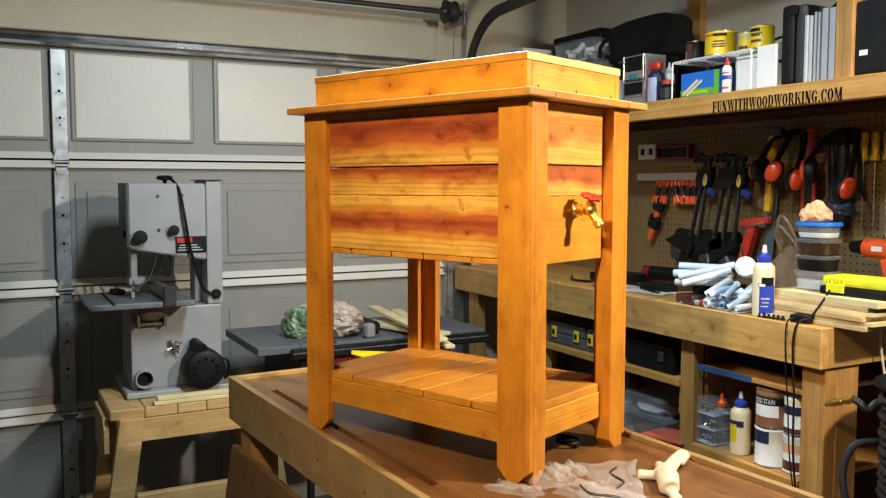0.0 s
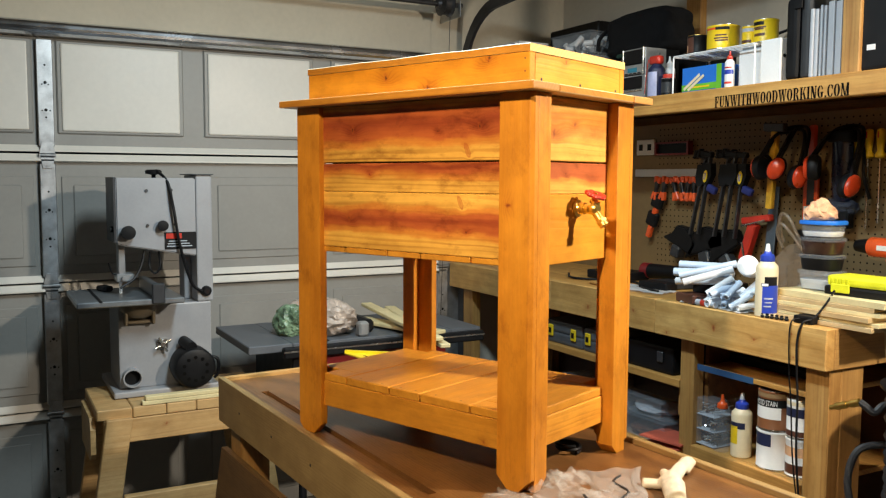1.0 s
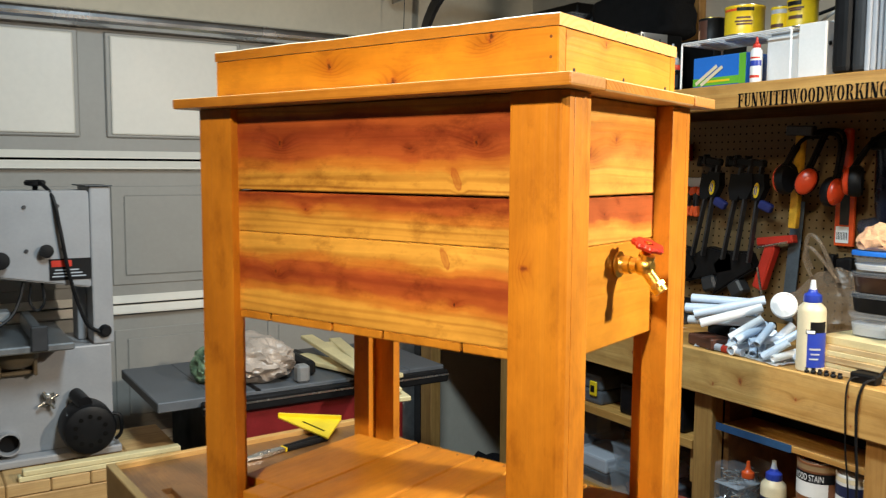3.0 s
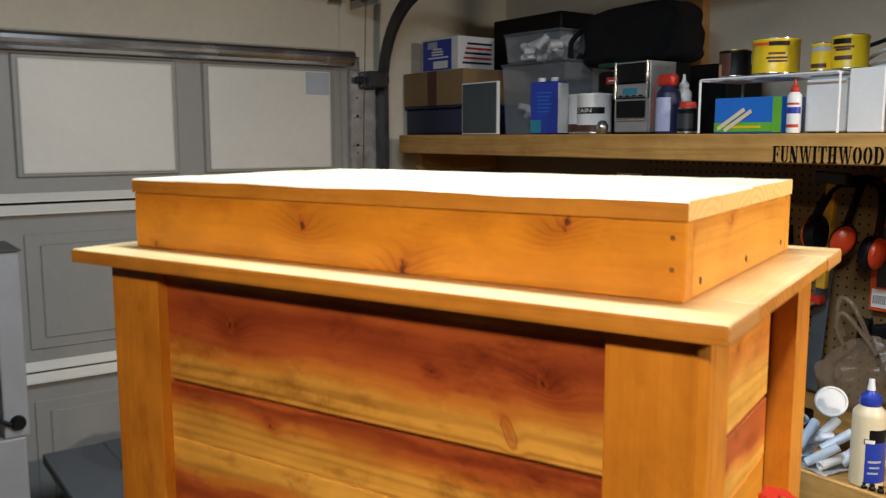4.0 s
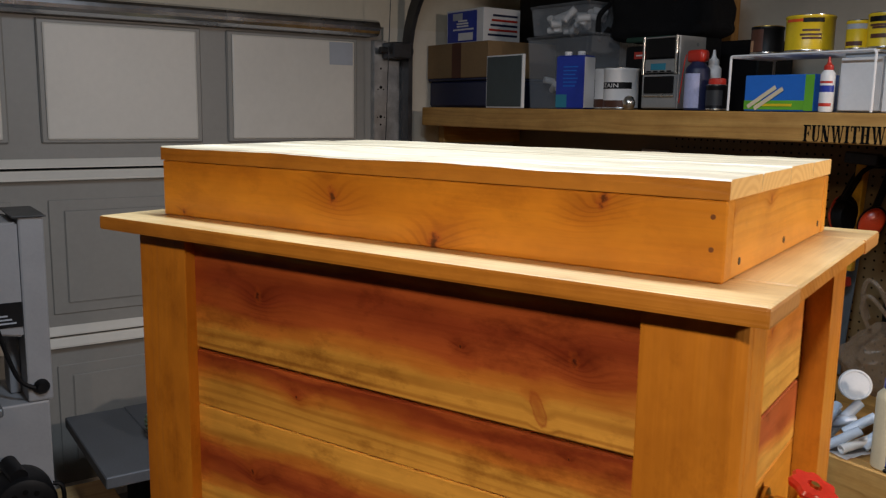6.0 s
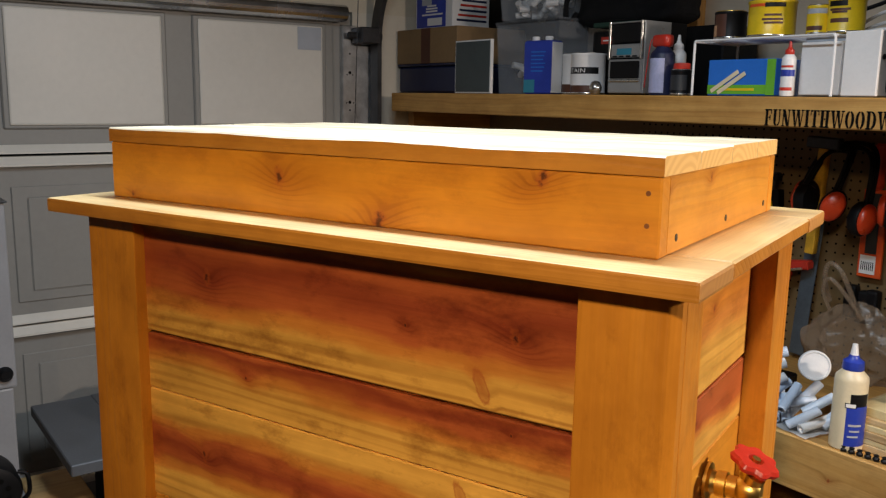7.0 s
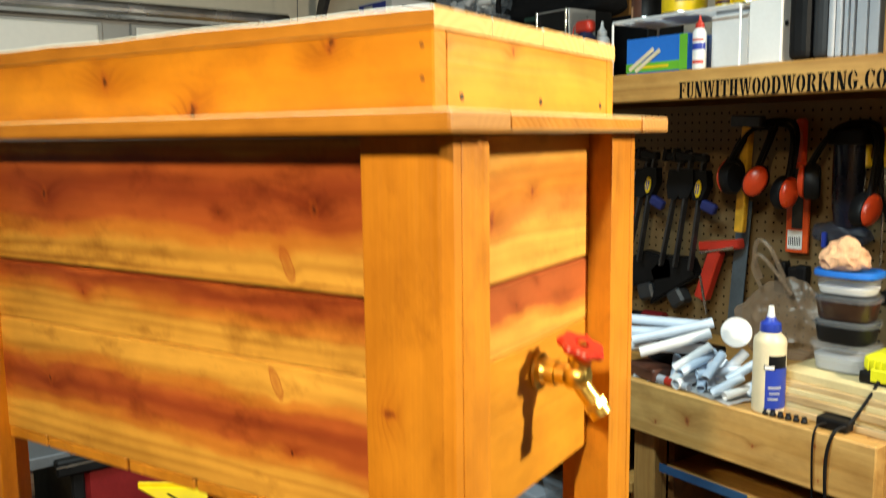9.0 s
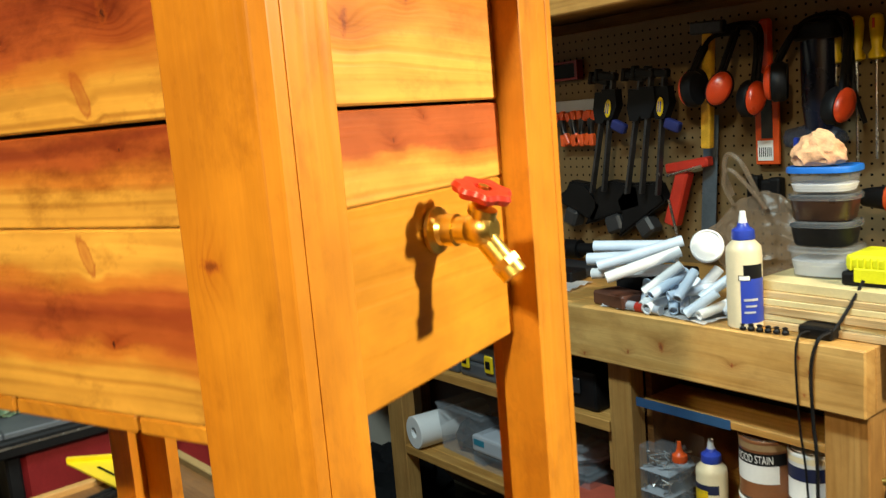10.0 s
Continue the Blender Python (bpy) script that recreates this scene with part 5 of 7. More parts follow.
def tub(name, label, x, y, z, w, d, h, body, lid, turn=0.0, fill=None, group=""):
    """An open-topped box of thin plastic with a lid and what lies in it."""
    t = thing(name, label, "storage tub", (x, y, z), turn, group)
    bm = B()
    k, th = 0.93, 0.0018
    lo = [(-w / 2 * k, -d / 2 * k), (w / 2 * k, -d / 2 * k), (w / 2 * k, d / 2 * k), (-w / 2 * k, d / 2 * k)]
    hi = [(-w / 2, -d / 2), (w / 2, -d / 2), (w / 2, d / 2), (-w / 2, d / 2)]
    a = [bm.verts.new((*p, 0)) for p in lo]
    b = [bm.verts.new((*p, h)) for p in hi]
    c = [bm.verts.new((p[0] * (1 - 2 * th / w), p[1] * (1 - 2 * th / d), h)) for p in hi]
    e = [bm.verts.new((p[0] * (1 - 2 * th / w), p[1] * (1 - 2 * th / d), th)) for p in lo]
    bm.faces.new(a[::-1]), bm.faces.new(e)
    for i in range(4):
        j = (i + 1) % 4
        bm.faces.new((a[i], a[j], b[j], b[i])), bm.faces.new((b[i], b[j], c[j], c[i])), bm.faces.new((c[i], c[j], e[j], e[i]))
    part("tub_body", bm, body, t)
    if lid:
        bm = B()
        box(bm, -w / 2 - 0.005, w / 2 + 0.005, -d / 2 - 0.005, d / 2 + 0.005, h + 0.0005, h + 0.010, 0.003)
        box(bm, -w / 2 * 0.9, w / 2 * 0.9, -d / 2 * 0.9, d / 2 * 0.9, h + 0.0095, h + 0.013, 0.002)
        part("lid", bm, lid, t)
    if fill:
        mat, level, seed = fill
        bm = B()
        if mat is M_white:
            # short pipe fittings lying criss-cross
            rng = random.Random(seed)
            for k in range(26):
                p = Vector((rng.uniform(-0.32, 0.32) * w, rng.uniform(-0.32, 0.32) * d, 0.016 + h * level * 0.9 * k / 26))
                q = Vector((rng.uniform(-1, 1), rng.uniform(-1, 1), rng.uniform(-0.4, 0.4))).normalized() * rng.uniform(0.012, 0.026)
                rod(bm, p - q, p + q, rng.uniform(0.009, 0.013), 10)
        else:
            vs = crumple(bm, w * 0.43, d * 0.43, h * level * 0.55, seed, 0.25, 4.0, 3)
            bmesh.ops.translate(bm, vec=(0, 0, 0.004), verts=vs)
        part("contents", bm, mat, t)
    return t


def round_tub(label, x, y, z, w, d, h, body, lid, turn, fill, group):
    """A thin tub with rounded corners, tapering downwards, with a snap lid."""
    t = thing("food_tub", label, "storage tub", (x, y, z), turn, group)

    def ring(profile):
        bm = B()
        vs = lathe(bm, profile, None, 32)
        for v in vs:
            r = math.hypot(v.co.x, v.co.y)
            if r > 1e-6:
                c, q = v.co.x / r, v.co.y / r
                v.co.x, v.co.y = math.copysign(abs(c) ** 0.62, c) * r * w / 2, math.copysign(abs(q) ** 0.62, q) * r * d / 2
        return bm

    part("tub_body", ring([(0.3, 0.0), (0.84, 0.0), (0.88, 0.003), (0.965, h - 0.004), (1.0, h - 0.003), (1.0, h), (0.95, h), (0.86, 0.004), (0.3, 0.0025)]), body, t, "", True)
    part("lid", ring([(0.98, h - 0.004), (1.05, h - 0.004), (1.06, h + 0.002), (1.04, h + 0.007), (0.98, h + 0.008), (0.93, h + 0.004), (0.3, h + 0.004)]), lid, t, "", True)
    if fill:
        part("contents", ring([(0.2, 0.004), (0.84, 0.004), (0.92, h * fill[1]), (0.7, h * fill[1] * 1.05), (0.2, h * fill[1])]), fill[0], t, "", True)
    return t


# ---- on the high shelf ----
SH = 1.8702


def shelf_things():
    o = thing("storage_bin", "low navy plastic bin on the shelf", "bin", (-3.628, 2.745, SH))
    boxpart("bin_body", (-0.19, 0.19, -0.17, 0.17, 0, 0.100), M_navy, o, 0.008)
    boxpart("lid", (-0.195, 0.195, -0.175, 0.175, 0.1005, 0.110), M_navy, o, 0.003)
    o = thing("cardboard_box", "closed brown cardboard box with a taped seam", "box", (-3.626, 2.735, SH + 0.1105))
    boxpart("carton", (-0.199, 0.199, -0.165, 0.16, 0, 0.130), M_card, o, 0.002)
    boxpart("tape", (-0.03, 0.03, -0.1658, -0.1652, 0.0, 0.130), M_brown, o, 0.0)
    o = thing("retail_box", "blue and white printed carton on a cardboard box", "box", (-3.632, 2.69, SH + 0.241), 2)
    boxpart("carton", (-0.118, 0.112, -0.08, 0.10, 0, 0.128), M_paper, o, 0.002)
    boxpart("front_print", (-0.110, 0.072, -0.0812, -0.0804, 0.006, 0.120), M_blue, o, 0.0, "blue printed front")
    boxpart("front_patch", (-0.04, 0.05, -0.0822, -0.0814, 0.012, 0.040), M_paper, o, 0.0)
    label_bars(o, -0.0818, -0.09, 0.07, [(0.062, 0.25, 0.7), (0.072, 0.25, 0.7), (0.082, 0.3, 0.65), (0.05, 0.1, 0.9)], M_paper, 0.006)
    boxpart("emblem", (-0.075, -0.015, -0.0824, -0.0816, 0.088, 0.114), M_grey, o, 0.0)
    for k in range(5):
        boxpart("side_print", (0.1124, 0.1130, -0.06 + 0.006 * k, 0.085, 0.025 + k * 0.018, 0.033 + k * 0.018), M_red if k % 2 else M_navy, o, 0.0)
    boxpart("black_box", (-3.67, -3.27, 2.905, 3.08, SH, SH + 0.455), M_black, None, 0.006)
    tagged(bpy.data.objects["black_box"], "tall plain black box behind the tubs", "box")
    o = thing("picture_tile", "dark grey board with a thin white frame", "framed board", (-3.299, 2.550, SH))
    boxpart("frame", (-0.101, 0.101, -0.006, 0.006, 0, 0.182), M_paper, o, 0.001)
    boxpart("board", (-0.096, 0.096, -0.0075, -0.0062, 0.005, 0.177), plain("slate_card", (0.055, 0.075, 0.08), 0.5), o, 0.0)
    tub("clear_storage_tub", "clear plastic tub of white fittings with a lid", -3.10, 2.725, SH, 0.315, 0.22, 0.232, M_clear, M_clear, 0, (M_white, 0.55, 3))
    tub("small_clear_tub", "small clear tub of white pipe fittings", -3.125, 2.71, SH + 0.247, 0.265, 0.16, 0.088, M_clear, M_clear, 4, (M_white, 0.8, 8))
    # jerrican tin, turned towards the room
    o = thing("solvent_tin", "blue and white rectangular solvent tin with two caps", "tin", (-2.985, 2.590, SH), 14)
    boxpart("tin_body", (-0.052, 0.052, -0.032, 0.032, 0, 0.168), M_blue, o, 0.004)
    boxpart("blue_label", (-0.0515, 0.0515, -0.0330, -0.0322, 0.004, 0.163), M_blue, o, 0.0, "deep blue label")
    boxpart("teal_label", (-0.0515, -0.01, -0.0338, -0.0331, 0.004, 0.045), M_teal, o, 0.0)
    boxpart("white_side", (0.0521, 0.0528, -0.030, 0.030, 0.004, 0.163), M_paper, o, 0.0, "white printed side")
    label_bars(o, -0.0336, -0.05, 0.05, [(0.13 - 0.012 * k, 0.25, 0.8 - 0.05 * (k % 3)) for k in range(6)], M_skyblue)
    for x in (-0.03, 0.02):
        bm = B()
        lathe(bm, [(0.012, 0.168), (0.013, 0.170), (0.013, 0.180), (0.011, 0.182)], Matrix.Translation((x, 0, 0)), 16)
        part("screw_cap", bm, M_white, o, "", True)
    paint_can("stain_can", "white stain can with a brown lower band", -2.893, 2.655, SH, 0.05, 0.125, M_paper, [(0.02, 0.25, 180, 360, M_brown)], group="")
    paint_can("stain_can", "white stain can with a black lettered band", -2.792, 2.600, SH, 0.054, 0.122, M_paper, [(0.50, 0.66, 190, 350, M_black), (0.03, 0.22, 180, 360, M_brown)], text=("STAIN", M_paper, 1.2, 0.10, 0.58))
    bm = B()
    lathe(bm, [(0.012, 0), (0.018, 0.012), (0.019, 0.022), (0.012, 0.036), (0.004, 0.04)], None, 16)
    o = part("chrome_knob", bm, M_tin, None, "", True)
    o.location = (-2.705, 2.545, SH)
    tagged(o, "small rounded chrome fitting on the shelf", "fitting")
    radio()
    o = thing("battery_charger", "black charger case with a red label", "charger", (-2.785, 2.745, SH))
    boxpart("case_body", (-0.07, 0.07, -0.07, 0.07, 0, 0.195), M_black, o, 0.012, "", None, 2)
    boxpart("name_plate", (-0.03, 0.06, -0.0712, -0.0703, 0.155, 0.176), M_red, o, 0.0)
    label_bars(o, -0.0714, -0.03, 0.06, [(0.163, 0.1, 0.9)], M_paper)
    bag()
    # spray cans
    o = thing("spray_can", "blue and white aerosol can with a red nozzle cap", "spray can", (-2.472, 2.560, SH))
    bm = B()
    lathe(bm, [(0.031, 0), (0.033, 0.004), (0.033, 0.108), (0.030, 0.114), (0.02, 0.125), (0.017, 0.13)], None, 24)
    part("can_body", bm, M_navy, o, "", True)
    bm = B()
    band(bm, 0.0335, 0.006, 0.098, radians(200), radians(320))
    part("paper_label", bm, plain("lilac_label", (0.45, 0.48, 0.72), 0.4), o, "pale lilac label", True)
    bm = B()
    box(bm, -0.03, 0.026, -0.017, 0.017, 0.128, 0.162, 0.012, None, 3)
    part("spray_cap", bm, M_red, o, "red trigger cap", True)
    bm = B()
    tube(bm, [(-0.029, -0.015, 0.15), (-0.034, -0.016, 0.13), (-0.043, -0.02, 0.02)], 0.0016, 6)
    part("straw", bm, M_red, o)
    bottle("squeeze_bottle", "white plastic squeeze bottle", -2.478, 2.632, SH, 0.022, 0.165, M_white, M_white, M_white)
    o = paint_can("small_tin", "small black tin with a red plastic cap", -2.405, 2.560, SH, 0.029, 0.066, M_black, [(0.2, 0.8, 200, 340, M_darkgrey)])
    bm = B()
    lathe(bm, [(0.022, 0.062), (0.023, 0.064), (0.022, 0.083), (0.016, 0.085)], None, 20)
    part("cap", bm, M_red, o, "red screw cap", True)
    wire_rack()
    # cans on the rack
    z = SH + 0.1405
    paint_can("small_varnish_can", "dark brown varnish can with a gold lid", -2.276, 2.580, z, 0.04, 0.068, M_black, [(0.1, 0.95, 215, 290, M_brown), (0.1, 0.5, 200, 250, M_tissue)], M_brass, group="cans on the wire rack")
    g = paint_can("yellow_varnish_can", "bright yellow varnish can with a tin rim", -2.162, 2.585, z, 0.057, 0.086, M_yellow, [(0.80, 0.94, 285, 335, M_black), (0.82, 0.9, 235, 285, M_orange)], group="cans on the wire rack")
    bars_on_can(g, 0.057, [(0.60, 285, 325), (0.47, 280, 330), (0.37, 285, 330)], M_brown)
    g = paint_can("small_yellow_can", "small yellow and grey can of finish", -2.036, 2.580, z, 0.027, 0.066, M_yellow, [(0.72, 0.95, 200, 340, M_grey), (0.15, 0.3, 230, 320, M_brown)], group="cans on the wire rack")
    g = paint_can("yellow_finish_can", "yellow wood finish can with a dark name panel", -1.972, 2.585, z, 0.041, 0.078, M_yellow, [(0.76, 0.93, 235, 300, M_black), (0.3, 0.42, 245, 305, M_brown)], group="cans on the wire rack")
    bars_on_can(g, 0.041, [(0.62, 240, 310), (0.55, 250, 300)], M_brown)
    # glove carton
    o = thing("craft_stick_box", "bright blue and green printed carton", "box", (-2.182, 2.556, SH))
    boxpart("carton", (-0.096, 0.094, -0.05, 0.05, 0, 0.087), M_skyblue, o, 0.002)
    boxpart("green_strip", (-0.095, 0.07, -0.0512, -0.0503, 0.004, 0.026), M_green, o, 0.0, "green strip with yellow print")
    label_bars(o, -0.0514, -0.06, 0.05, [(0.012, 0.0, 0.9)], M_yellow, 0.006)
    boxpart("green_end", (0.0703, 0.0935, -0.0512, -0.0503, 0.002, 0.086), M_green, o, 0.0)
    for k in range(2):
        bm = B()
        vs = box(bm, -0.045, 0.045, -0.0007, 0.0, -0.005, 0.005)
        bmesh.ops.transform(bm, matrix=pose(-0.045 + 0.02 * k, -0.0521 - 0.0004 * k, 0.034 - 0.004 * k, 0, -32, 0), verts=vs)
        part("stick_picture", bm, M_cream, o)
    o = bottle("craft_glue_bottle", "small white glue bottle with a red tip", -2.062, 2.516, SH, 0.0165, 0.125, M_white, M_red, M_red, [(0.36, 0.48, 180, 360, M_blue), (0.1, 0.16, 200, 340, M_red), (0.52, 0.56, 200, 340, M_red)])
    bm = B()
    lathe(bm, [(0.015, 0), (0.016, 0.004), (0.016, 0.07), (0.008, 0.085), (0.009, 0.10)], None, 16)
    o = part("glass_bottle", bm, M_clear, None, "", True)
    o.location = (-2.066, 2.575, SH)
    tagged(o, "small clear glass bottle", "bottle")
    o = thing("drawer_unit", "white plastic drawer unit with two fronts", "drawer unit", (-1.95, 2.60, SH))
    boxpart("shell", (-0.105, 0.097, -0.036, 0.12, 0, 0.139), M_grey, o, 0.003)
    boxpart("drawer_front", (-0.106, -0.006, -0.048, -0.0365, 0.003, 0.124), M_paper, o, 0.002)
    boxpart("drawer_front", (0.018, 0.098, -0.083, -0.0365, 0.001, 0.141), M_paper, o, 0.002)
    bm = B()
    rod(bm, (0.0975, -0.065, 0.085), (0.1005, -0.065, 0.085), 0.006, 10)
    part("knob", bm, M_black, o)
    # tool cases
    o = thing("drill_case", "tall black moulded tool case standing on end", "tool case", (-1.793, 2.70, SH))
    boxpart("case_shell", (-0.047, 0.005, -0.18, 0.18, 0.002, 0.258), M_black, o, 0.018, "", None, 3)
    boxpart("case_shell", (0.0055, 0.047, -0.175, 0.18, 0.002, 0.253), M_darkgrey, o, 0.016, "", None, 3)
    boxpart("latch", (-0.01, 0.02, -0.186, -0.181, 0.22, 0.25), M_black, o, 0.002)
    xs = [-1.752, -1.724, -1.703, -1.656]
    for k, (a, b) in enumerate(zip(xs, xs[1:])):
        o = thing("parts_case", "slim light grey plastic parts case standing upright", "parts case", ((a + b) / 2, 2.66, SH), 0, "row of grey cases")
        w = (b - a) / 2 - 0.001
        boxpart("case_half", (-w, -0.0004, -0.135 + 0.01 * k, 0.15, 0.003, 0.214 + 0.008 * k), M_grey, o, 0.004, "", None, 2)
        boxpart("case_half", (0.0004, w, -0.13 + 0.01 * k, 0.15, 0.003, 0.212 + 0.008 * k), M_grey, o, 0.004, "", None, 2)
    o = thing("black_case", "large black tool case with a small white label", "tool case", (-1.43, 2.70, SH))
    boxpart("case_shell", (-0.155, 0.155, -0.17, 0.17, 0.001, 0.225), M_black, o, 0.014, "", None, 3)
    boxpart("paper_label", (-0.125, -0.098, -0.1716, -0.1705, 0.062, 0.078), M_paper, o, 0.0)
    # loose cables behind the rack
    bm = B()
    tube(bm, spline([(-2.08, 2.72, 2.06), (-1.98, 2.78, 2.10), (-1.88, 2.82, 2.16), (-1.80, 2.85, 2.26), (-1.76, 2.9, 2.36)]), 0.005, 8)
    o = part("black_cable", bm, M_black, None, "", True)
    tagged(o, "black cable sagging behind the cans", "cable")
    bm = B()
    tube(bm, spline([(-2.0, 2.70, 2.04), (-1.93, 2.68, 2.065), (-1.88, 2.66, 2.05), (-1.86, 2.62, 2.022), (-1.90, 2.60, 2.018), (-1.97, 2.66, 2.022), (-1.92, 2.70, 2.045), (-1.87, 2.72, 2.03)]), 0.0042, 8)
    o = part("white_cable", bm, M_white, None, "", True)
    tagged(o, "coil of white cable on the drawer unit", "cable")


def bars_on_can(c, r, rows, mat):
    h = 0.08
    for z, a0, a1 in rows:
        bm = B()
        band(bm, r * 0.992, h * z, h * z + 0.005, radians(a0), radians(a1), 8)
        part("print_bar", bm, mat, c)


def radio():
    o = thing("stereo", "silver and black upright stereo with rails", "stereo", (-2.604, 2.618, SH))
    boxpart("cabinet", (-0.068, 0.066, -0.05, 0.12, 0, 0.205), M_black, o, 0.004, "", None, 2)
    boxpart("lower_panel", (-0.066, 0.062, -0.060, -0.0505, 0.004, 0.100), M_silver, o, 0.004, "silver lower panel", None, 2)
    boxpart("tape_door", (-0.056, 0.052, -0.0635, -0.0603, 0.046, 0.094), M_black, o, 0.003, "dark tape door", None, 2)
    boxpart("door_rim", (-0.060, 0.056, -0.066, -0.0603, 0.036, 0.043), M_tin, o, 0.002)
    boxpart("side_strip", (0.0625, 0.0665, -0.058, 0.05, 0.004, 0.2045), M_silver, o, 0.001)
    boxpart("top_trim", (-0.066, 0.062, -0.058, -0.0505, 0.2005, 0.2045), M_silver, o, 0.001)
    boxpart("display_panel", (-0.058, 0.054, -0.060, -0.0505, 0.104, 0.142), M_silver, o, 0.002, "silver display panel")
    boxpart("display", (-0.035, 0.02, -0.0612, -0.0603, 0.112, 0.130), M_teal, o, 0.0)
    boxpart("cd_tray", (-0.055, 0.05, -0.057, -0.0505, 0.146, 0.20), M_black, o, 0.002)
    for x in (-0.062, 0.058):
        bm = B()
        rod(bm, (x, -0.062, 0.10), (x, -0.062, 0.205), 0.004, 10)
        part("rail", bm, M_tin, o, "bright chrome rail", True)
    bm = B()
    for k in range(4):
        box(bm, -0.05 + 0.025 * k, -0.034 + 0.025 * k, -0.0615, -0.0602, 0.106, 0.110)
    part("button_row", bm, M_black, o)


def bag():
    o = thing("camera_bag", "limp black cloth bag lying on the shelf things", "bag", (-2.785, 2.80, SH + 0.2075), 3)
    bm = B()
    # a boxy bag, sagging between its corners
    vs = bmesh.ops.create_icosphere(bm, subdivisions=5, radius=1.0)["verts"]
    for v in vs:
        p = v.co.copy()
        q = [math.copysign(abs(c) ** 0.45, c) for c in p]
        w = noise.noise(Vector((q[0] * 2.2, q[1] * 2.2, q[2] * 2.2 + 4))) * 0.10
        top = max(q[2], 0)
        v.co = (0.185 * q[0] * (1 + w - 0.06 * top), 0.11 * q[1] * (1 + w), 0.100 + 0.100 * q[2] * (1 + 0.5 * w + 0.14 * q[0] * top - 0.10 * top * (1 - q[0] * q[0])))
    part("bag_body", bm, M_blackcloth, o, "", True)
    bm = B()
    tube(bm, spline([(-0.170, -0.09, 0.13), (-0.212, -0.10, 0.09), (-0.205, -0.10, 0.02), (-0.165, -0.10, 0.05)]), 0.009, 8)
    part("strap", bm, M_blackcloth, o, "", True)
    boxpart("green_lining", (-0.08, 0.10, -0.118, -0.105, -0.002, 0.014), M_pine_green, o, 0.004, "dark green edge")
    # what it lies on
    o = boxpart("black_carton", (-2.93, -2.48, 2.83, 3.0, SH, SH + 0.207), M_black, None, 0.004)
    tagged(o, "plain black carton under the bag", "box")


def wire_rack():
    o = thing("wire_rack", "white coated wire shelf rack", "rack", (-2.092, 2.570, SH))
    for k in range(9):
        y = -0.06 + 0.18 * k / 8
        bm = B()
        tube(bm, [(-0.234, y, 0.136), (0.140, y, 0.136)], 0.0026 if k in (0, 8) else 0.0018, 8)
        part("wire", bm, M_white, o)
    for y in (-0.06, 0.12):
        for x in (-0.236, 0.142):
            bm = B()
            tube(bm, [(x, y, 0.0), (x, y, 0.130), (x + (0.005 if x < 0 else -0.005), y, 0.136)], 0.0032, 8)
            part("leg", bm, M_white, o)
    for x in (-0.236, 0.142):
        bm = B()
        tube(bm, [(x, -0.06, 0.134), (x, 0.12, 0.134)], 0.0032, 8)
        part("cross_wire", bm, M_white, o)


settle(0.0, 0.0, 0.0105, shelf_things)


# ---- on the bench ----
BT = 1.1172


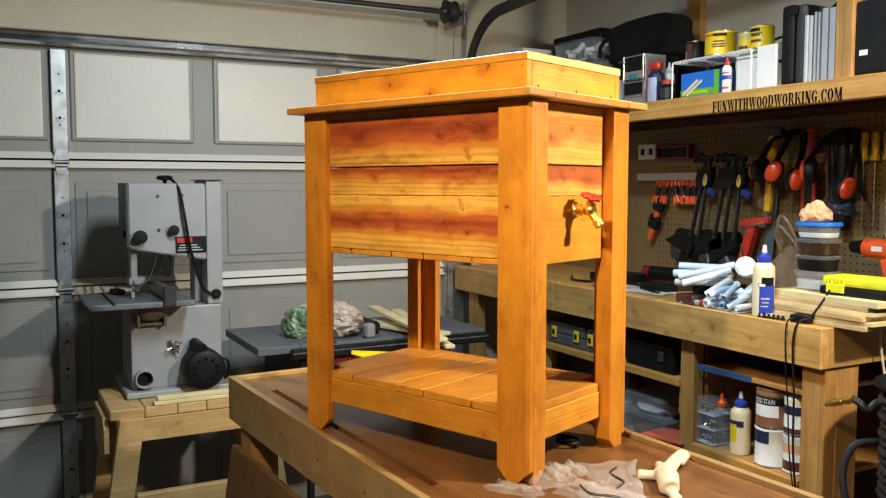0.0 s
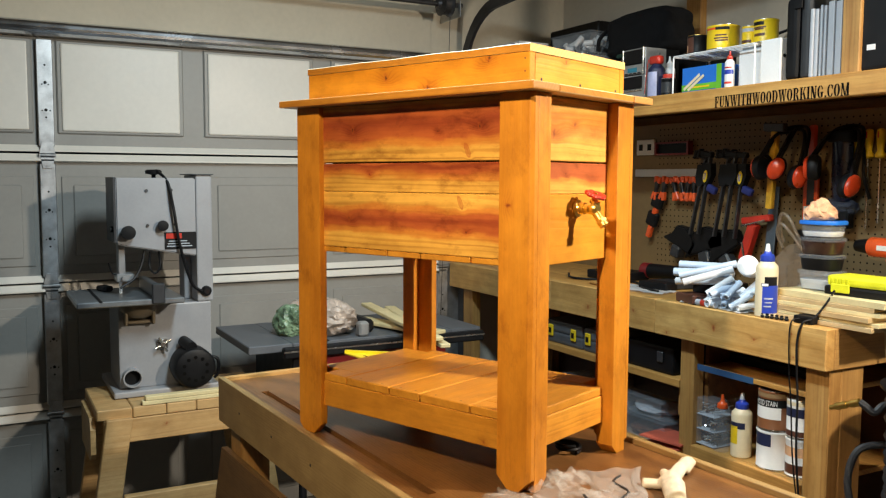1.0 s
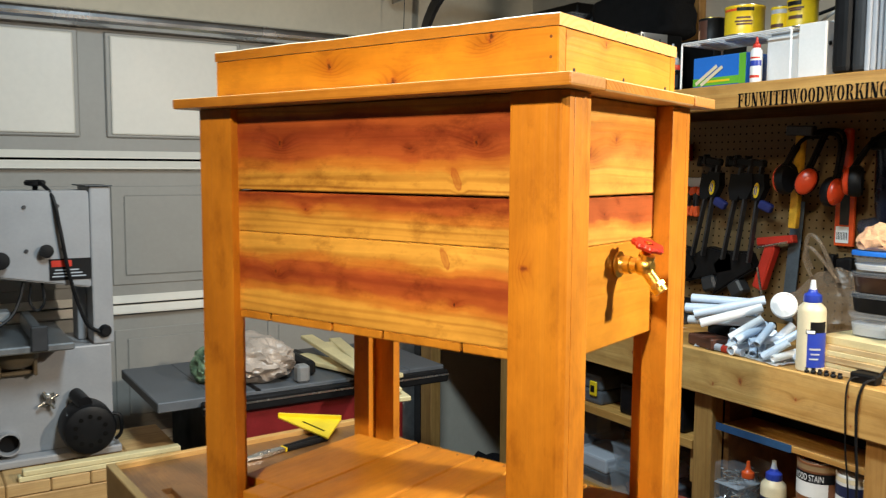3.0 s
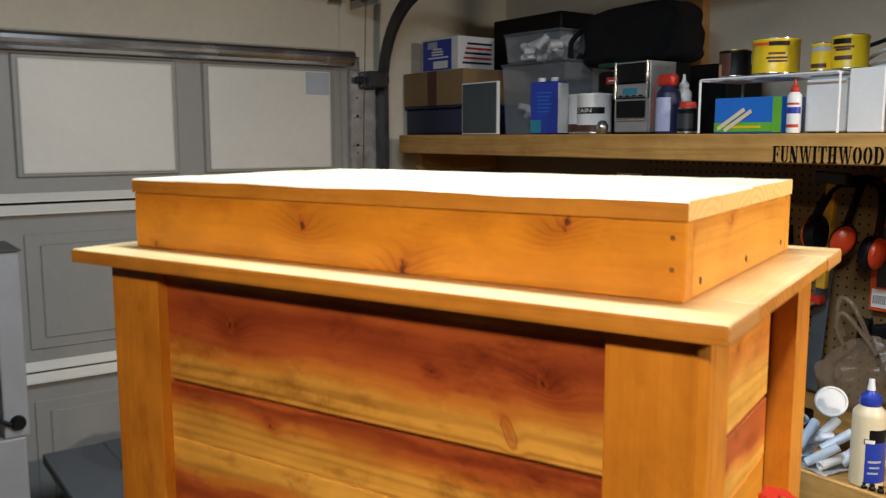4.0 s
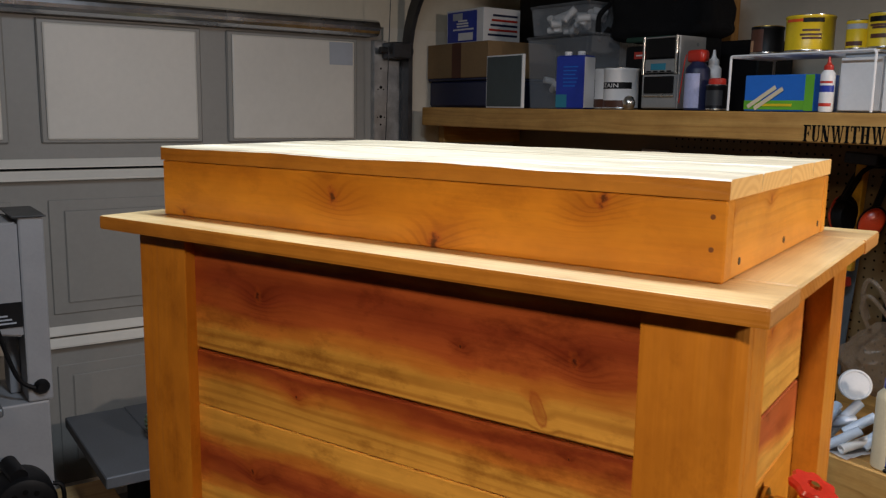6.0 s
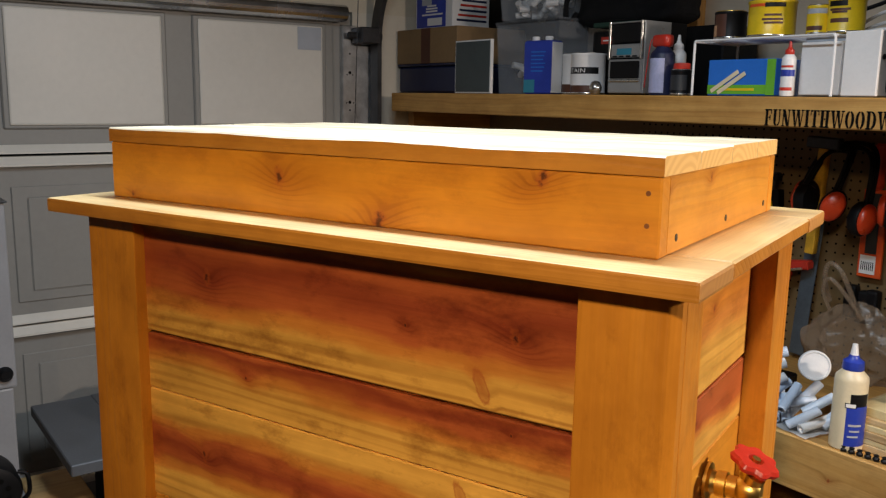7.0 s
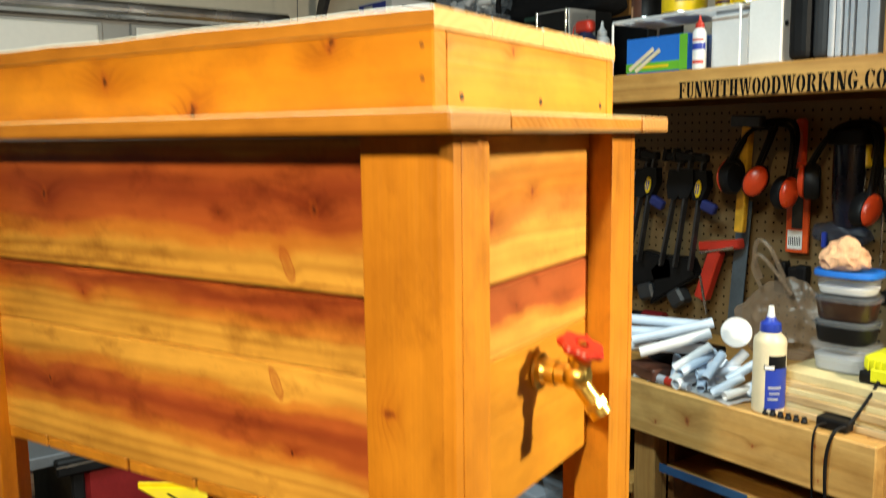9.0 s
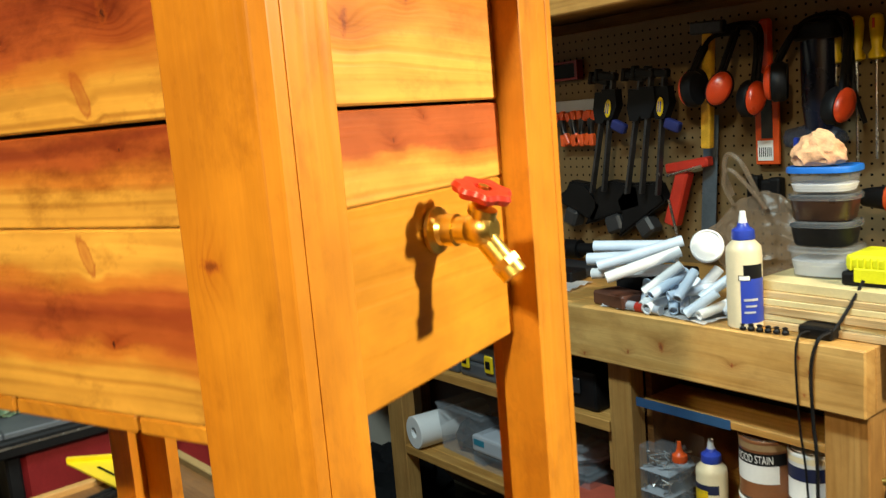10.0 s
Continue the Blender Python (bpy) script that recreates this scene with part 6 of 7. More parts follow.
def bench_things():
    o = bottle("wood_glue_bottle", "cream wood glue bottle with a blue cap and label", -1.752, 2.358, BT, 0.034, 0.230, M_cream, M_blue, M_white,
               [(0.06, 0.44, 290, 385, M_blue), (0.44, 0.56, 300, 372, M_black)])
    for k, (z, hh, a0, a1, mt) in enumerate(((0.098, 0.011, 284, 322, M_black), (0.0995, 0.008, 287, 319, M_paper), (0.058, 0.005, 300, 345, M_grey), (0.046, 0.004, 305, 340, M_grey), (0.034, 0.004, 300, 335, M_grey))):
        bm = B()
        band(bm, 0.0347 + 0.0003 * k, z, z + hh, radians(a0), radians(a1), 8)
        part("print_bar", bm, mt, o)
    # white plastic pipes in a heap
    rng = random.Random(11)
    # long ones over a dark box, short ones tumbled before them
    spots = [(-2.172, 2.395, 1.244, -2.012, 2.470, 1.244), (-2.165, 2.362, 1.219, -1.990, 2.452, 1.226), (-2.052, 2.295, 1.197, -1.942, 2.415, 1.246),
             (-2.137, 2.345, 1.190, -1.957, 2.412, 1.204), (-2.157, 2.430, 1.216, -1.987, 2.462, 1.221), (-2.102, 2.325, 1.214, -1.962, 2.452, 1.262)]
    for k in range(17):
        x, y = -2.005 + 0.0105 * k + rng.uniform(-0.012, 0.012), rng.uniform(2.325, 2.405)
        a, lift, L = rng.uniform(0.5, 2.3), rng.uniform(0.05, 0.75), rng.uniform(0.07, 0.115)
        z = BT + 0.014 + (0.03 if k % 3 == 2 else 0.0)
        spots.append((x, y, z, x + L * math.cos(a) * math.cos(lift), y + L * math.sin(a) * math.cos(lift), z + L * math.sin(lift)))
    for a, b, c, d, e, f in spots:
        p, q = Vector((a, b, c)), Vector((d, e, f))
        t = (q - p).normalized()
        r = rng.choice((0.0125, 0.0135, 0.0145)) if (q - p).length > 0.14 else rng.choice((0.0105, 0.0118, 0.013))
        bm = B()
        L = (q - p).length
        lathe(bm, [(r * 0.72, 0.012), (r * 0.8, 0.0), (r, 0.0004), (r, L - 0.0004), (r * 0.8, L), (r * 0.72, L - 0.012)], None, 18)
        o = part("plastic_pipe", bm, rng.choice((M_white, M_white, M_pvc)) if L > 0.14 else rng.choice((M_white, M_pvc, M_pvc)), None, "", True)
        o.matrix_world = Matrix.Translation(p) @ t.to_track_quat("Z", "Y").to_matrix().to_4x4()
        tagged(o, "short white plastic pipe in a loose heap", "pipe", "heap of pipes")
    bm = B()
    lathe(bm, [(0.026, -0.075), (0.027, -0.012), (0.030, 0.0), (0.034, 0.002), (0.034, 0.028), (0.0325, 0.0305), (0.030, 0.0310), (0.029, 0.0285), (0.004, 0.0285)], None, 32)
    o = part("pipe_cap", bm, M_white, None, "", True)
    o.matrix_world = Matrix.Translation((-1.865, 2.402, 1.262)) @ Vector((0.55, -0.8, 0.25)).to_track_quat("Z", "Y").to_matrix().to_4x4()
    tagged(o, "round white plastic pipe cap", "pipe cap", "heap of pipes")
    for k, (x, y, tx, ty, a) in enumerate(((-1.99, 2.375, 0.15, 0.07, 8), (-1.89, 2.375, 0.16, 0.09, -10), (-2.03, 2.415, 0.2, 0.1, 20), (-1.76, 2.47, 0.16, 0.10, 6), (-2.40, 2.45, 0.22, 0.12, 12), (-2.62, 2.47, 0.2, 0.13, -8))):
        bm = B()
        n = 8
        g = [[bm.verts.new((tx * (i / n - 0.5), ty * (j / n - 0.5), 0.002 + 0.006 * abs(noise.noise(Vector((i * 0.4, j * 0.4, k * 5.0)))) * (1 if 0 < i < n else 1.6))) for j in range(n + 1)] for i in range(n + 1)]
        for i in range(n):
            for j in range(n):
                bm.faces.new((g[i][j], g[i + 1][j], g[i + 1][j + 1], g[i][j + 1]))
        bmesh.ops.solidify(bm, geom=bm.faces[:], thickness=0.0006)
        o = part("paper_sheet", bm, M_paper, None)
        o.matrix_world = pose(x, y, BT, 0, 0, a)
        tagged(o, "loose white paper sheet on the bench", "paper", "papers on the bench")
    o = boxpart("brown_block", (-0.055, 0.055, -0.035, 0.035, 0, 0.032), M_brown, None, 0.004)
    o.matrix_world = pose(-2.085, 2.375, BT, 0, 0, -12)
    tagged(o, "dark brown wooden block", "block")
    # marker with a red band
    o = thing("marker_pen", "grey marker pen with a red band", "pen", (-2.00, 2.343, BT + 0.011), -6)
    bm = B()
    rod(bm, (-0.07, 0, 0), (0.06, 0, 0), 0.010, 14)
    rod(bm, (-0.09, 0, 0), (-0.07, 0, 0), 0.006, 14, 0.010)
    part("barrel", bm, M_grey, o, "", True)
    bm = B()
    rod(bm, (-0.01, 0, 0), (0.012, 0, 0), 0.0108, 14)
    part("red_band", bm, M_red, o, "", True)
    # plywood offcuts
    z = BT
    for k, (dx, dy, th, a, mt) in enumerate(((0, 0, 0.014, 0, M_plysheet), (0.012, 0.006, 0.012, 1, M_cream_paint), (-0.006, 0.002, 0.015, -1, M_plysheet), (0.010, 0.010, 0.012, 1, M_cream_paint), (-0.004, 0.014, 0.013, 0, M_plysheet), (0.035, 0.022, 0.019, -2, M_cream_paint))):
        o = boxpart("plywood_offcut", (-0.125, 0.260, -0.215, 0.14, 0, th), mt, None, 0.001)
        o.matrix_world = pose(-1.655 + dx, 2.585 + dy, z + 0.0004, 0, 0, a)
        tagged(o, "thin plywood offcut in a stack on the bench", "plywood", "stack of offcuts")
        z += th + 0.0006
    top = z + 0.0004
    # tubs on the offcuts
    zz = top
    specs = [(0.130, 0.054, M_clear, M_clear, (M_grey, 0.6)), (0.124, 0.041, M_black, M_clear, None), (0.124, 0.044, M_soot, M_clear, None), (0.126, 0.044, M_clear, M_skyblue, (M_paper, 0.4))]
    for w, h, body, lid, fill in specs:
        round_tub("stacked clear food tub of small parts", -1.657, 2.492, zz, w, 0.100, h, body, lid, 6, fill, "stack of tubs")
        zz += h + 0.0085
    bm = B()
    for v in crumple(bm, 0.047, 0.04, 0.036, 14, 0.16, 1.9, 4):
        k = 1.15 - 9.0 * max(v.co.z - 0.005, 0)
        v.co.x, v.co.y = v.co.x * k, v.co.y * k
        v.co += v.normal * 0.006 * (1 - 2 * abs(noise.noise(v.co * 38)))
        v.co.z = max(0.0, v.co.z)
    o = part("paper_towel_wad", bm, M_wad, None, "", True)
    o.location = (-1.668, 2.490, zz + 0.0005)
    tagged(o, "crumpled peach paper wad on the tubs", "paper wad")
    # roll of tape on a peg
    o = thing("tape_roll", "roll of beige masking tape on a peg", "tape", (-1.632, 2.905, 1.378), -18)
    bm = B()
    lathe(bm, [(0.013, 0.0), (0.033, 0.0), (0.034, 0.002), (0.034, 0.060), (0.033, 0.062), (0.013, 0.062), (0.013, 0.0)], pose(0, 0, 0, 90, 0, 0), 24)
    part("roll", bm, M_tape, o, "", True)
    bm = B()
    rod(bm, (0, 0.02, 0.008), (0, -0.075, 0.008), 0.003, 8)
    part("peg", bm, M_darksteel, o)
    # yellow and black case
    o = thing("yellow_case", "bright yellow-green tool case with a black base", "tool case", (-1.478, 2.478, top), 3)
    boxpart("case_base", (-0.115, 0.12, -0.055, 0.06, 0, 0.026), M_black, o, 0.006, "", None, 2)
    boxpart("case_lid", (-0.11, 0.115, -0.05, 0.055, 0.0265, 0.058), M_lime, o, 0.010, "yellow-green ribbed lid", None, 2)
    for k in range(6):
        boxpart("rib", (-0.10 + 0.012 * k, -0.096 + 0.012 * k, -0.0535, -0.0505, 0.028, 0.054), M_lime, o, 0.001)
    boxpart("latch", (-0.09, -0.03, -0.060, -0.0545, 0.008, 0.034), M_lime, o, 0.002)
    # charger and its leads
    o = thing("power_adapter", "black power adapter with hanging leads", "adapter", (-1.600, 2.362, BT), 4)
    boxpart("adapter_body", (-0.034, 0.030, -0.022, 0.022, 0, 0.025), M_black, o, 0.006, "", None, 2)
    for k, (r, pts) in enumerate(((0.0034, [(0.062, 0.036, 0.105), (0.050, 0.020, 0.07), (0.030, -0.01, 0.022), (0.014, -0.043, 0.006), (0.004, -0.052, -0.05), (0.006, -0.050, -0.15), (0.012, -0.051, -0.22), (0.02, -0.055, -0.42), (0.06, -0.058, -0.70), (0.11, -0.06, -1.0)]),
                                  (0.0022, [(-0.012, -0.02, 0.015), (-0.022, -0.043, 0.008), (-0.025, -0.050, -0.04), (-0.020, -0.049, -0.16), (-0.010, -0.050, -0.24), (0.01, -0.053, -0.45), (0.08, -0.058, -0.8), (0.12, -0.06, -1.05)]))):
        bm = B()
        tube(bm, spline(pts), r, 8)
        part("lead", bm, M_black, o, "", True)
    # a strip of collated screws
    for k in range(6):
        bm = B()
        lathe(bm, [(0.002, 0), (0.0065, 0.002), (0.007, 0.006), (0.004, 0.010), (0.006, 0.013), (0.003, 0.015)], None, 10)
        o = part("black_washer", bm, M_black, None, "", True)
        o.location = (-1.740 + 0.0165 * k, 2.330 + 0.002 * k, BT)
        tagged(o, "small round black nut on the bench edge", "nut", "row of nuts")
    # power drill
    o = thing("cordless_drill", "orange and black cordless drill lying on the bench", "drill", (-1.515, 2.665, top + 0.031), 176)
    bm = B()
    rod(bm, (-0.02, 0, 0.10), (0.10, 0, 0.10), 0.031, 18)
    rod(bm, (-0.02, 0, 0.10), (-0.05, 0, 0.10), 0.031, 18, 0.022)
    part("housing", bm, M_orange, o, "orange motor housing", True)
    bm = B()
    rod(bm, (0.10, 0, 0.10), (0.155, 0, 0.10), 0.026, 16, 0.019)
    part("chuck", bm, M_black, o, "black keyless chuck", True)
    boxpart("grip", (-0.018, 0.022, -0.018, 0.018, 0.0, 0.075), M_orange, o, 0.008, "", pose(0, 0, 0, 0, 14, 0), 2)
    boxpart("name_plate", (0.02, 0.06, 0.029, 0.0318, 0.092, 0.108), M_paper, o, 0.001)
    boxpart("battery", (-0.04, 0.05, -0.03, 0.03, -0.03, 0.0), M_black, o, 0.006, "", None, 2)
    # carrier bag
    o = thing("carrier_bag", "thin translucent brown carrier bag standing slumped", "bag", (-2.00, 2.835, BT), 4)
    bm = B()
    vs = crumple(bm, 0.135, 0.066, 0.125, 21, 0.13, 1.9, 5)
    for v in vs:
        # gathered folds that run up to the handles
        a = math.atan2(v.co.y * 2, v.co.x)
        k = 1 + 0.09 * math.sin(9 * a + 4 * v.co.z) * min(1, v.co.z * 8)
        k *= 1 - 0.45 * max(0.0, v.co.z - 0.10) / 0.1
        v.co.x, v.co.y = v.co.x * k, v.co.y * k
        q = v.co * 17 + Vector((3, 1, 7))
        crease = (1 - 2 * abs(noise.noise(q))) * 0.011 + (1 - 2 * abs(noise.noise(q * 2.3))) * 0.005
        v.co += v.normal * crease
        v.co.z = max(0.0, v.co.z * 0.93)
    part("bag_body", bm, M_bag, o, "", True)
    bm = B()
    tube(bm, spline([(-0.07, -0.02, 0.20), (-0.085, -0.03, 0.26), (-0.075, -0.03, 0.305), (-0.04, -0.03, 0.285), (0.0, -0.02, 0.20)]), 0.007, 6)
    part("bag_handle", bm, M_bag, o, "", True)
    bm = B()
    tube(bm, spline([(-0.055, -0.045, 0.18), (-0.075, -0.055, 0.235), (-0.055, -0.06, 0.27), (-0.01, -0.05, 0.225), (0.03, -0.04, 0.17)]), 0.006, 6)
    part("bag_handle", bm, M_bag, o, "", True)
    # tools at the back of the bench
    o = thing("heat_gun", "black and red power tool lying on the bench", "power tool", (-2.52, 2.72, BT), 4)
    bm = B()
    rod(bm, (-0.16, 0, 0.04), (0.0, 0, 0.045), 0.032, 16, 0.028)
    rod(bm, (0.0, 0, 0.045), (0.13, 0, 0.05), 0.018, 14)
    part("housing", bm, M_black, o, "", True)
    for p, q, r in (((-0.19, 0, 0.04), (-0.15, 0, 0.04), 0.033), ((0.12, 0, 0.05), (0.19, 0, 0.052), 0.022)):
        bm = B()
        rod(bm, p, q, r, 16)
        part("red_collar", bm, M_darkred, o, "", True)
    for k, (x, y, w, d, h, mt, lab) in enumerate(((-2.78, 2.62, 0.22, 0.16, 0.035, M_black, "flat black tool box on the bench"), (-2.45, 2.62, 0.18, 0.1, 0.022, M_darkgrey, "dark grey offcut on the bench"),
                                                   (-2.42, 2.52, 0.14, 0.07, 0.03, M_black, "black plastic case on the bench"), (-2.60, 2.40, 0.16, 0.05, 0.012, M_pine, "pine offcut on the bench edge"),
                                                   (-2.055, 2.475, 0.17, 0.09, 0.072, M_black, "small black box among the pipes"))):
        o = boxpart("bench_box", (-w / 2, w / 2, -d / 2, d / 2, 0, h), mt, None, 0.004)
        o.matrix_world = pose(x, y, BT + 0.0005, 0, 0, (-1) ** k * 7)
        tagged(o, lab, "box")
    bm = B()
    tube(bm, spline([(-3.0, 2.52, BT + 0.006), (-2.85, 2.43, BT + 0.006), (-2.72, 2.5, BT + 0.006), (-2.6, 2.56, BT + 0.006), (-2.45, 2.47, BT + 0.006), (-2.33, 2.44, BT + 0.006)]), 0.005, 8)
    o = part("bench_cable", bm, M_black, None, "", True)
    tagged(o, "black cable lying along the bench", "cable")


settle(-0.033, 0.055, 0.018, bench_things)


# ---- on the pegboard ----
PB = 2.934


def pegboard_things():
    o = thing("power_socket", "white double wall socket", "socket", (-2.925, PB, 1.70))
    boxpart("plate", (-0.06, 0.06, -0.012, -0.0005, -0.035, 0.035), M_white, o, 0.003)
    for x in (-0.028, 0.028):
        boxpart("plug_hole", (x - 0.012, x + 0.012, -0.0135, -0.0122, -0.014, 0.014), M_black, o, 0.0)
    o = thing("spirit_level", "dark red box level hung on the pegboard", "level", (-2.74, PB, 1.69))
    for z in (-0.028, 0.022):
        boxpart("bar", (-0.105, 0.105, -0.03, -0.004, z, z + 0.007), M_darkred, o, 0.001)
    for x in (-0.105, 0.093):
        boxpart("end_block", (x, x + 0.012, -0.031, -0.003, -0.029, 0.03), M_darkred, o, 0.001)
    boxpart("web", (-0.09, 0.09, -0.018, -0.010, -0.021, 0.021), M_black, o, 0.0)
    o = thing("tool_rail", "grey steel tool rail on the pegboard", "rail", (-2.755, PB, 1.583))
    boxpart("bar", (-0.21, 0.21, -0.034, -0.012, -0.017, 0.017), M_grey, o, 0.002)
    for x in (-0.2, 0.2):
        boxpart("bracket", (x - 0.012, x + 0.012, -0.0118, -0.0005, -0.02, 0.02), M_darksteel, o, 0.001)
    bm = B()
    # spring clamps hang from the rail
    rng = random.Random(2)
    for k, x in enumerate((-2.80, -2.752, -2.70, -2.655, -2.61, -2.575)):
        o = thing("spring_clamp", "small spring clamp with orange-red tips", "clamp", (x, PB - 0.045, 1.545), 0, "row of spring clamps", tilt=(0, rng.uniform(-16, 16)))
        for s in (-1, 1):
            b2 = B()
            box(b2, -0.006, 0.006, -0.008, 0.008, -0.055, 0.0, 0.002, pose(s * 0.006, 0, 0, 0, s * 9, 0))
            part("jaw", b2, M_darksteel, o)
            b2 = B()
            box(b2, -0.0085, 0.0085, -0.010, 0.010, -0.085, -0.048, 0.003, pose(s * 0.006, 0, 0, 0, s * 12, 0))
            part("handle_tip", b2, M_orange, o, "orange-red dipped tip")
            b2 = B()
            box(b2, -0.008, 0.008, -0.009, 0.009, -0.006, 0.022, 0.003, pose(s * 0.010, 0, 0, 0, s * 9, 0))
            part("jaw_pad", b2, M_orange, o)
    bm.free()
    # quick-grip bar clamps with yellow badges
    for k, (x, z, tilt, blue) in enumerate(((-2.485, 1.56, 14, 0), (-2.450, 1.568, 10, 1), (-2.362, 1.56, 12, 0), (-2.318, 1.565, 9, 1), (-2.276, 1.562, 7, 0))):
        o = thing("bar_clamp", "black quick bar clamp with a long steel bar", "clamp", (x, PB - 0.095 - 0.006 * (k % 2), z), 0, "row of bar clamps", tilt=(0, tilt))
        boxpart("bar", (-0.004, 0.004, -0.010, 0.010, -0.24, 0.10), M_darksteel, o, 0.001)
        b2 = B()
        slab(b2, [(-0.028, 0.05), (0.02, 0.055), (0.03, 0.01), (0.016, -0.03), (-0.012, -0.035), (-0.026, 0.0)], -0.014, 0.014, pose(0, 0, 0, 90))
        part("grip_body", b2, M_black, o)
        if k in (1, 4):
            b2 = B()
            vs = lathe(b2, [(0.014, 0.0), (0.0145, 0.002), (0.013, 0.0035), (0.004, 0.004)], None, 18)
            bmesh.ops.scale(b2, vec=(0.75, 1.75, 1), verts=vs)
            bmesh.ops.transform(b2, matrix=pose(0.002, -0.0145, 0, 90, 0, 0), verts=vs)
            badge = part("badge", b2, M_yellow, o, "yellow oval badge", True)
            for q in (-0.0035, 0.0035):
                boxpart("badge_mark", (q, q + 0.003, -0.0192, -0.0186, -0.014, 0.014), M_blue, badge, 0.0)
            boxpart("trigger_grip", (0.022, 0.072, -0.014, 0.010, -0.052, -0.022), M_bluegrip, o, 0.010, "dark blue rubber grip", pose(0, 0, 0, 0, 14, 0), 3)
        boxpart("fixed_jaw", (-0.05, 0.012, -0.012, 0.012, 0.075, 0.098), M_black, o, 0.004)
        boxpart("jaw_pad", (-0.062, -0.0505, -0.014, 0.014, 0.068, 0.104), M_black, o, 0.003)
    # ear defenders, three pairs hung over one another: (x, y, z, turn, tilt) of each cup and the top of the band
    pairs = (((-2.157, 0.145, 1.598, -104, 6), (-1.985, 0.130, 1.565, 72, 14), (-2.07, 1.745)),
             ((-2.175, 0.110, 1.607, -100, 0), (-2.050, 0.175, 1.594, 30, 24), (-2.10, 1.735)),
             ((-1.922, 0.160, 1.597, -66, -4), (-1.766, 0.145, 1.535, 78, 32), (-1.84, 1.735)))
    for left, right, (px, pz) in pairs:
        o = thing("ear_defenders", "black and orange ear defenders hung by the band", "ear defenders", (px, PB - 0.06, 1.61), 0, "ear defenders on the pegboard")
        ends = [Vector((c[0] - px, 0.06 - c[1], c[2] - 1.61 + 0.02)) for c in (left, right)]
        top = Vector((0, 0.03, pz - 1.61))
        shoulders = [e.lerp(top, 0.62) + Vector((e.x * 0.34, 0, 0.028)) for e in ends]
        for gap in (-0.011, 0.011):
            bm = B()
            tube(bm, [p + Vector((0, gap, gap * 0.5)) for p in spline([ends[0], shoulders[0], top, shoulders[1], ends[1]])], 0.0065, 8)
            part("headband", bm, M_black, o, "", True)
        for (x, out, z, turn, tilt) in (left, right):
            rot = Matrix.Translation((x - px, 0.06 - out, z - 1.61)) @ pose(0, 0, 0, 0, tilt, turn) @ pose(0, 0, 0, 90, 0, 0)
            b2 = B()
            vs = lathe(b2, [(0.012, -0.034), (0.033, -0.034), (0.038, -0.026), (0.038, -0.004), (0.035, 0.0)], None, 22)
            bmesh.ops.scale(b2, vec=(0.82, 1.18, 1), verts=vs)
            bmesh.ops.transform(b2, matrix=rot, verts=vs)
            part("cushion", b2, M_black, o, "", True)
            b2 = B()
            vs = lathe(b2, [(0.032, 0.0005), (0.0345, 0.003), (0.033, 0.009), (0.027, 0.015), (0.010, 0.018)], None, 22)
            bmesh.ops.scale(b2, vec=(0.82, 1.18, 1), verts=vs)
            bmesh.ops.transform(b2, matrix=rot, verts=vs)
            part("cup", b2, M_cup, o, "bright orange-red cup", True)
    # hammer with a yellow handle
    o = thing("hammer", "hammer with a worn yellow handle", "hammer", (-2.142, PB - 0.075, 1.745), 0, tilt=(0, 3))
    boxpart("handle", (-0.014, 0.014, -0.011, 0.011, -0.30, -0.01), M_mustard, o, 0.005, "worn yellow handle", None, 2)
    bm = B()
    box(bm, -0.05, 0.045, -0.013, 0.013, -0.012, 0.02, 0.004)
    part("head", bm, M_darksteel, o)
    # handsaw in its orange sleeve
    o = thing("pull_saw", "orange sleeved saw with a white barcode tag", "saw", (-2.016, PB - 0.02, 1.663))
    boxpart("sleeve", (-0.032, 0.032, -0.010, 0.0, -0.265, -0.03), M_orange, o, 0.002, "orange card sleeve")
    boxpart("blade_window", (-0.014, 0.016, -0.0118, -0.0104, -0.20, -0.04), M_darkgrey, o, 0.0)
    boxpart("handle", (-0.016, 0.016, -0.014, 0.004, -0.0295, 0.09), M_cup, o, 0.006)
    tag = boxpart("barcode_tag", (-0.024, 0.018, -0.0132, -0.0119, -0.255, -0.205), M_paper, o, 0.0, "white tag with dark bars")
    for k in range(7):
        boxpart("tag_bar", (-0.020 + 0.0052 * k, -0.0178 + 0.0052 * k, -0.0138, -0.0133, -0.245, -0.222), M_ink, tag, 0.0)
    # screwdrivers
    for k, (x, l) in enumerate(((-1.840, 0.10), (-1.791, 0.24), (-1.747, 0.22), (-1.701, 0.24), (-1.653, 0.22), (-1.605, 0.20))):
        o = thing("screwdriver", "yellow-handled screwdriver hung point down", "screwdriver", (x, PB - 0.028, 1.628), 0, "row of screwdrivers")
        bm = B()
        lathe(bm, [(0.008, 0.0), (0.017, 0.004), (0.018, 0.012), (0.010, 0.026), (0.013, 0.05), (0.0155, 0.078), (0.013, 0.095), (0.005, 0.10)], None, 14)
        part("handle", bm, M_yellow, o, "", True)
        boxpart("red_inlay", (-0.003, 0.003, -0.0165, -0.0145, 0.068, 0.090), M_red, o, 0.001)
        bm = B()
        rod(bm, (0, 0, 0.002), (0, 0, -l), 0.0035, 8)
        part("shaft", bm, M_tin, o, "", True)
    # dark goggles and gloves
    o = thing("face_shield", "dark smoked face shield with a black brow band", "face shield", (-1.868, PB - 0.05, 1.60))
    bm = B()
    prev = None
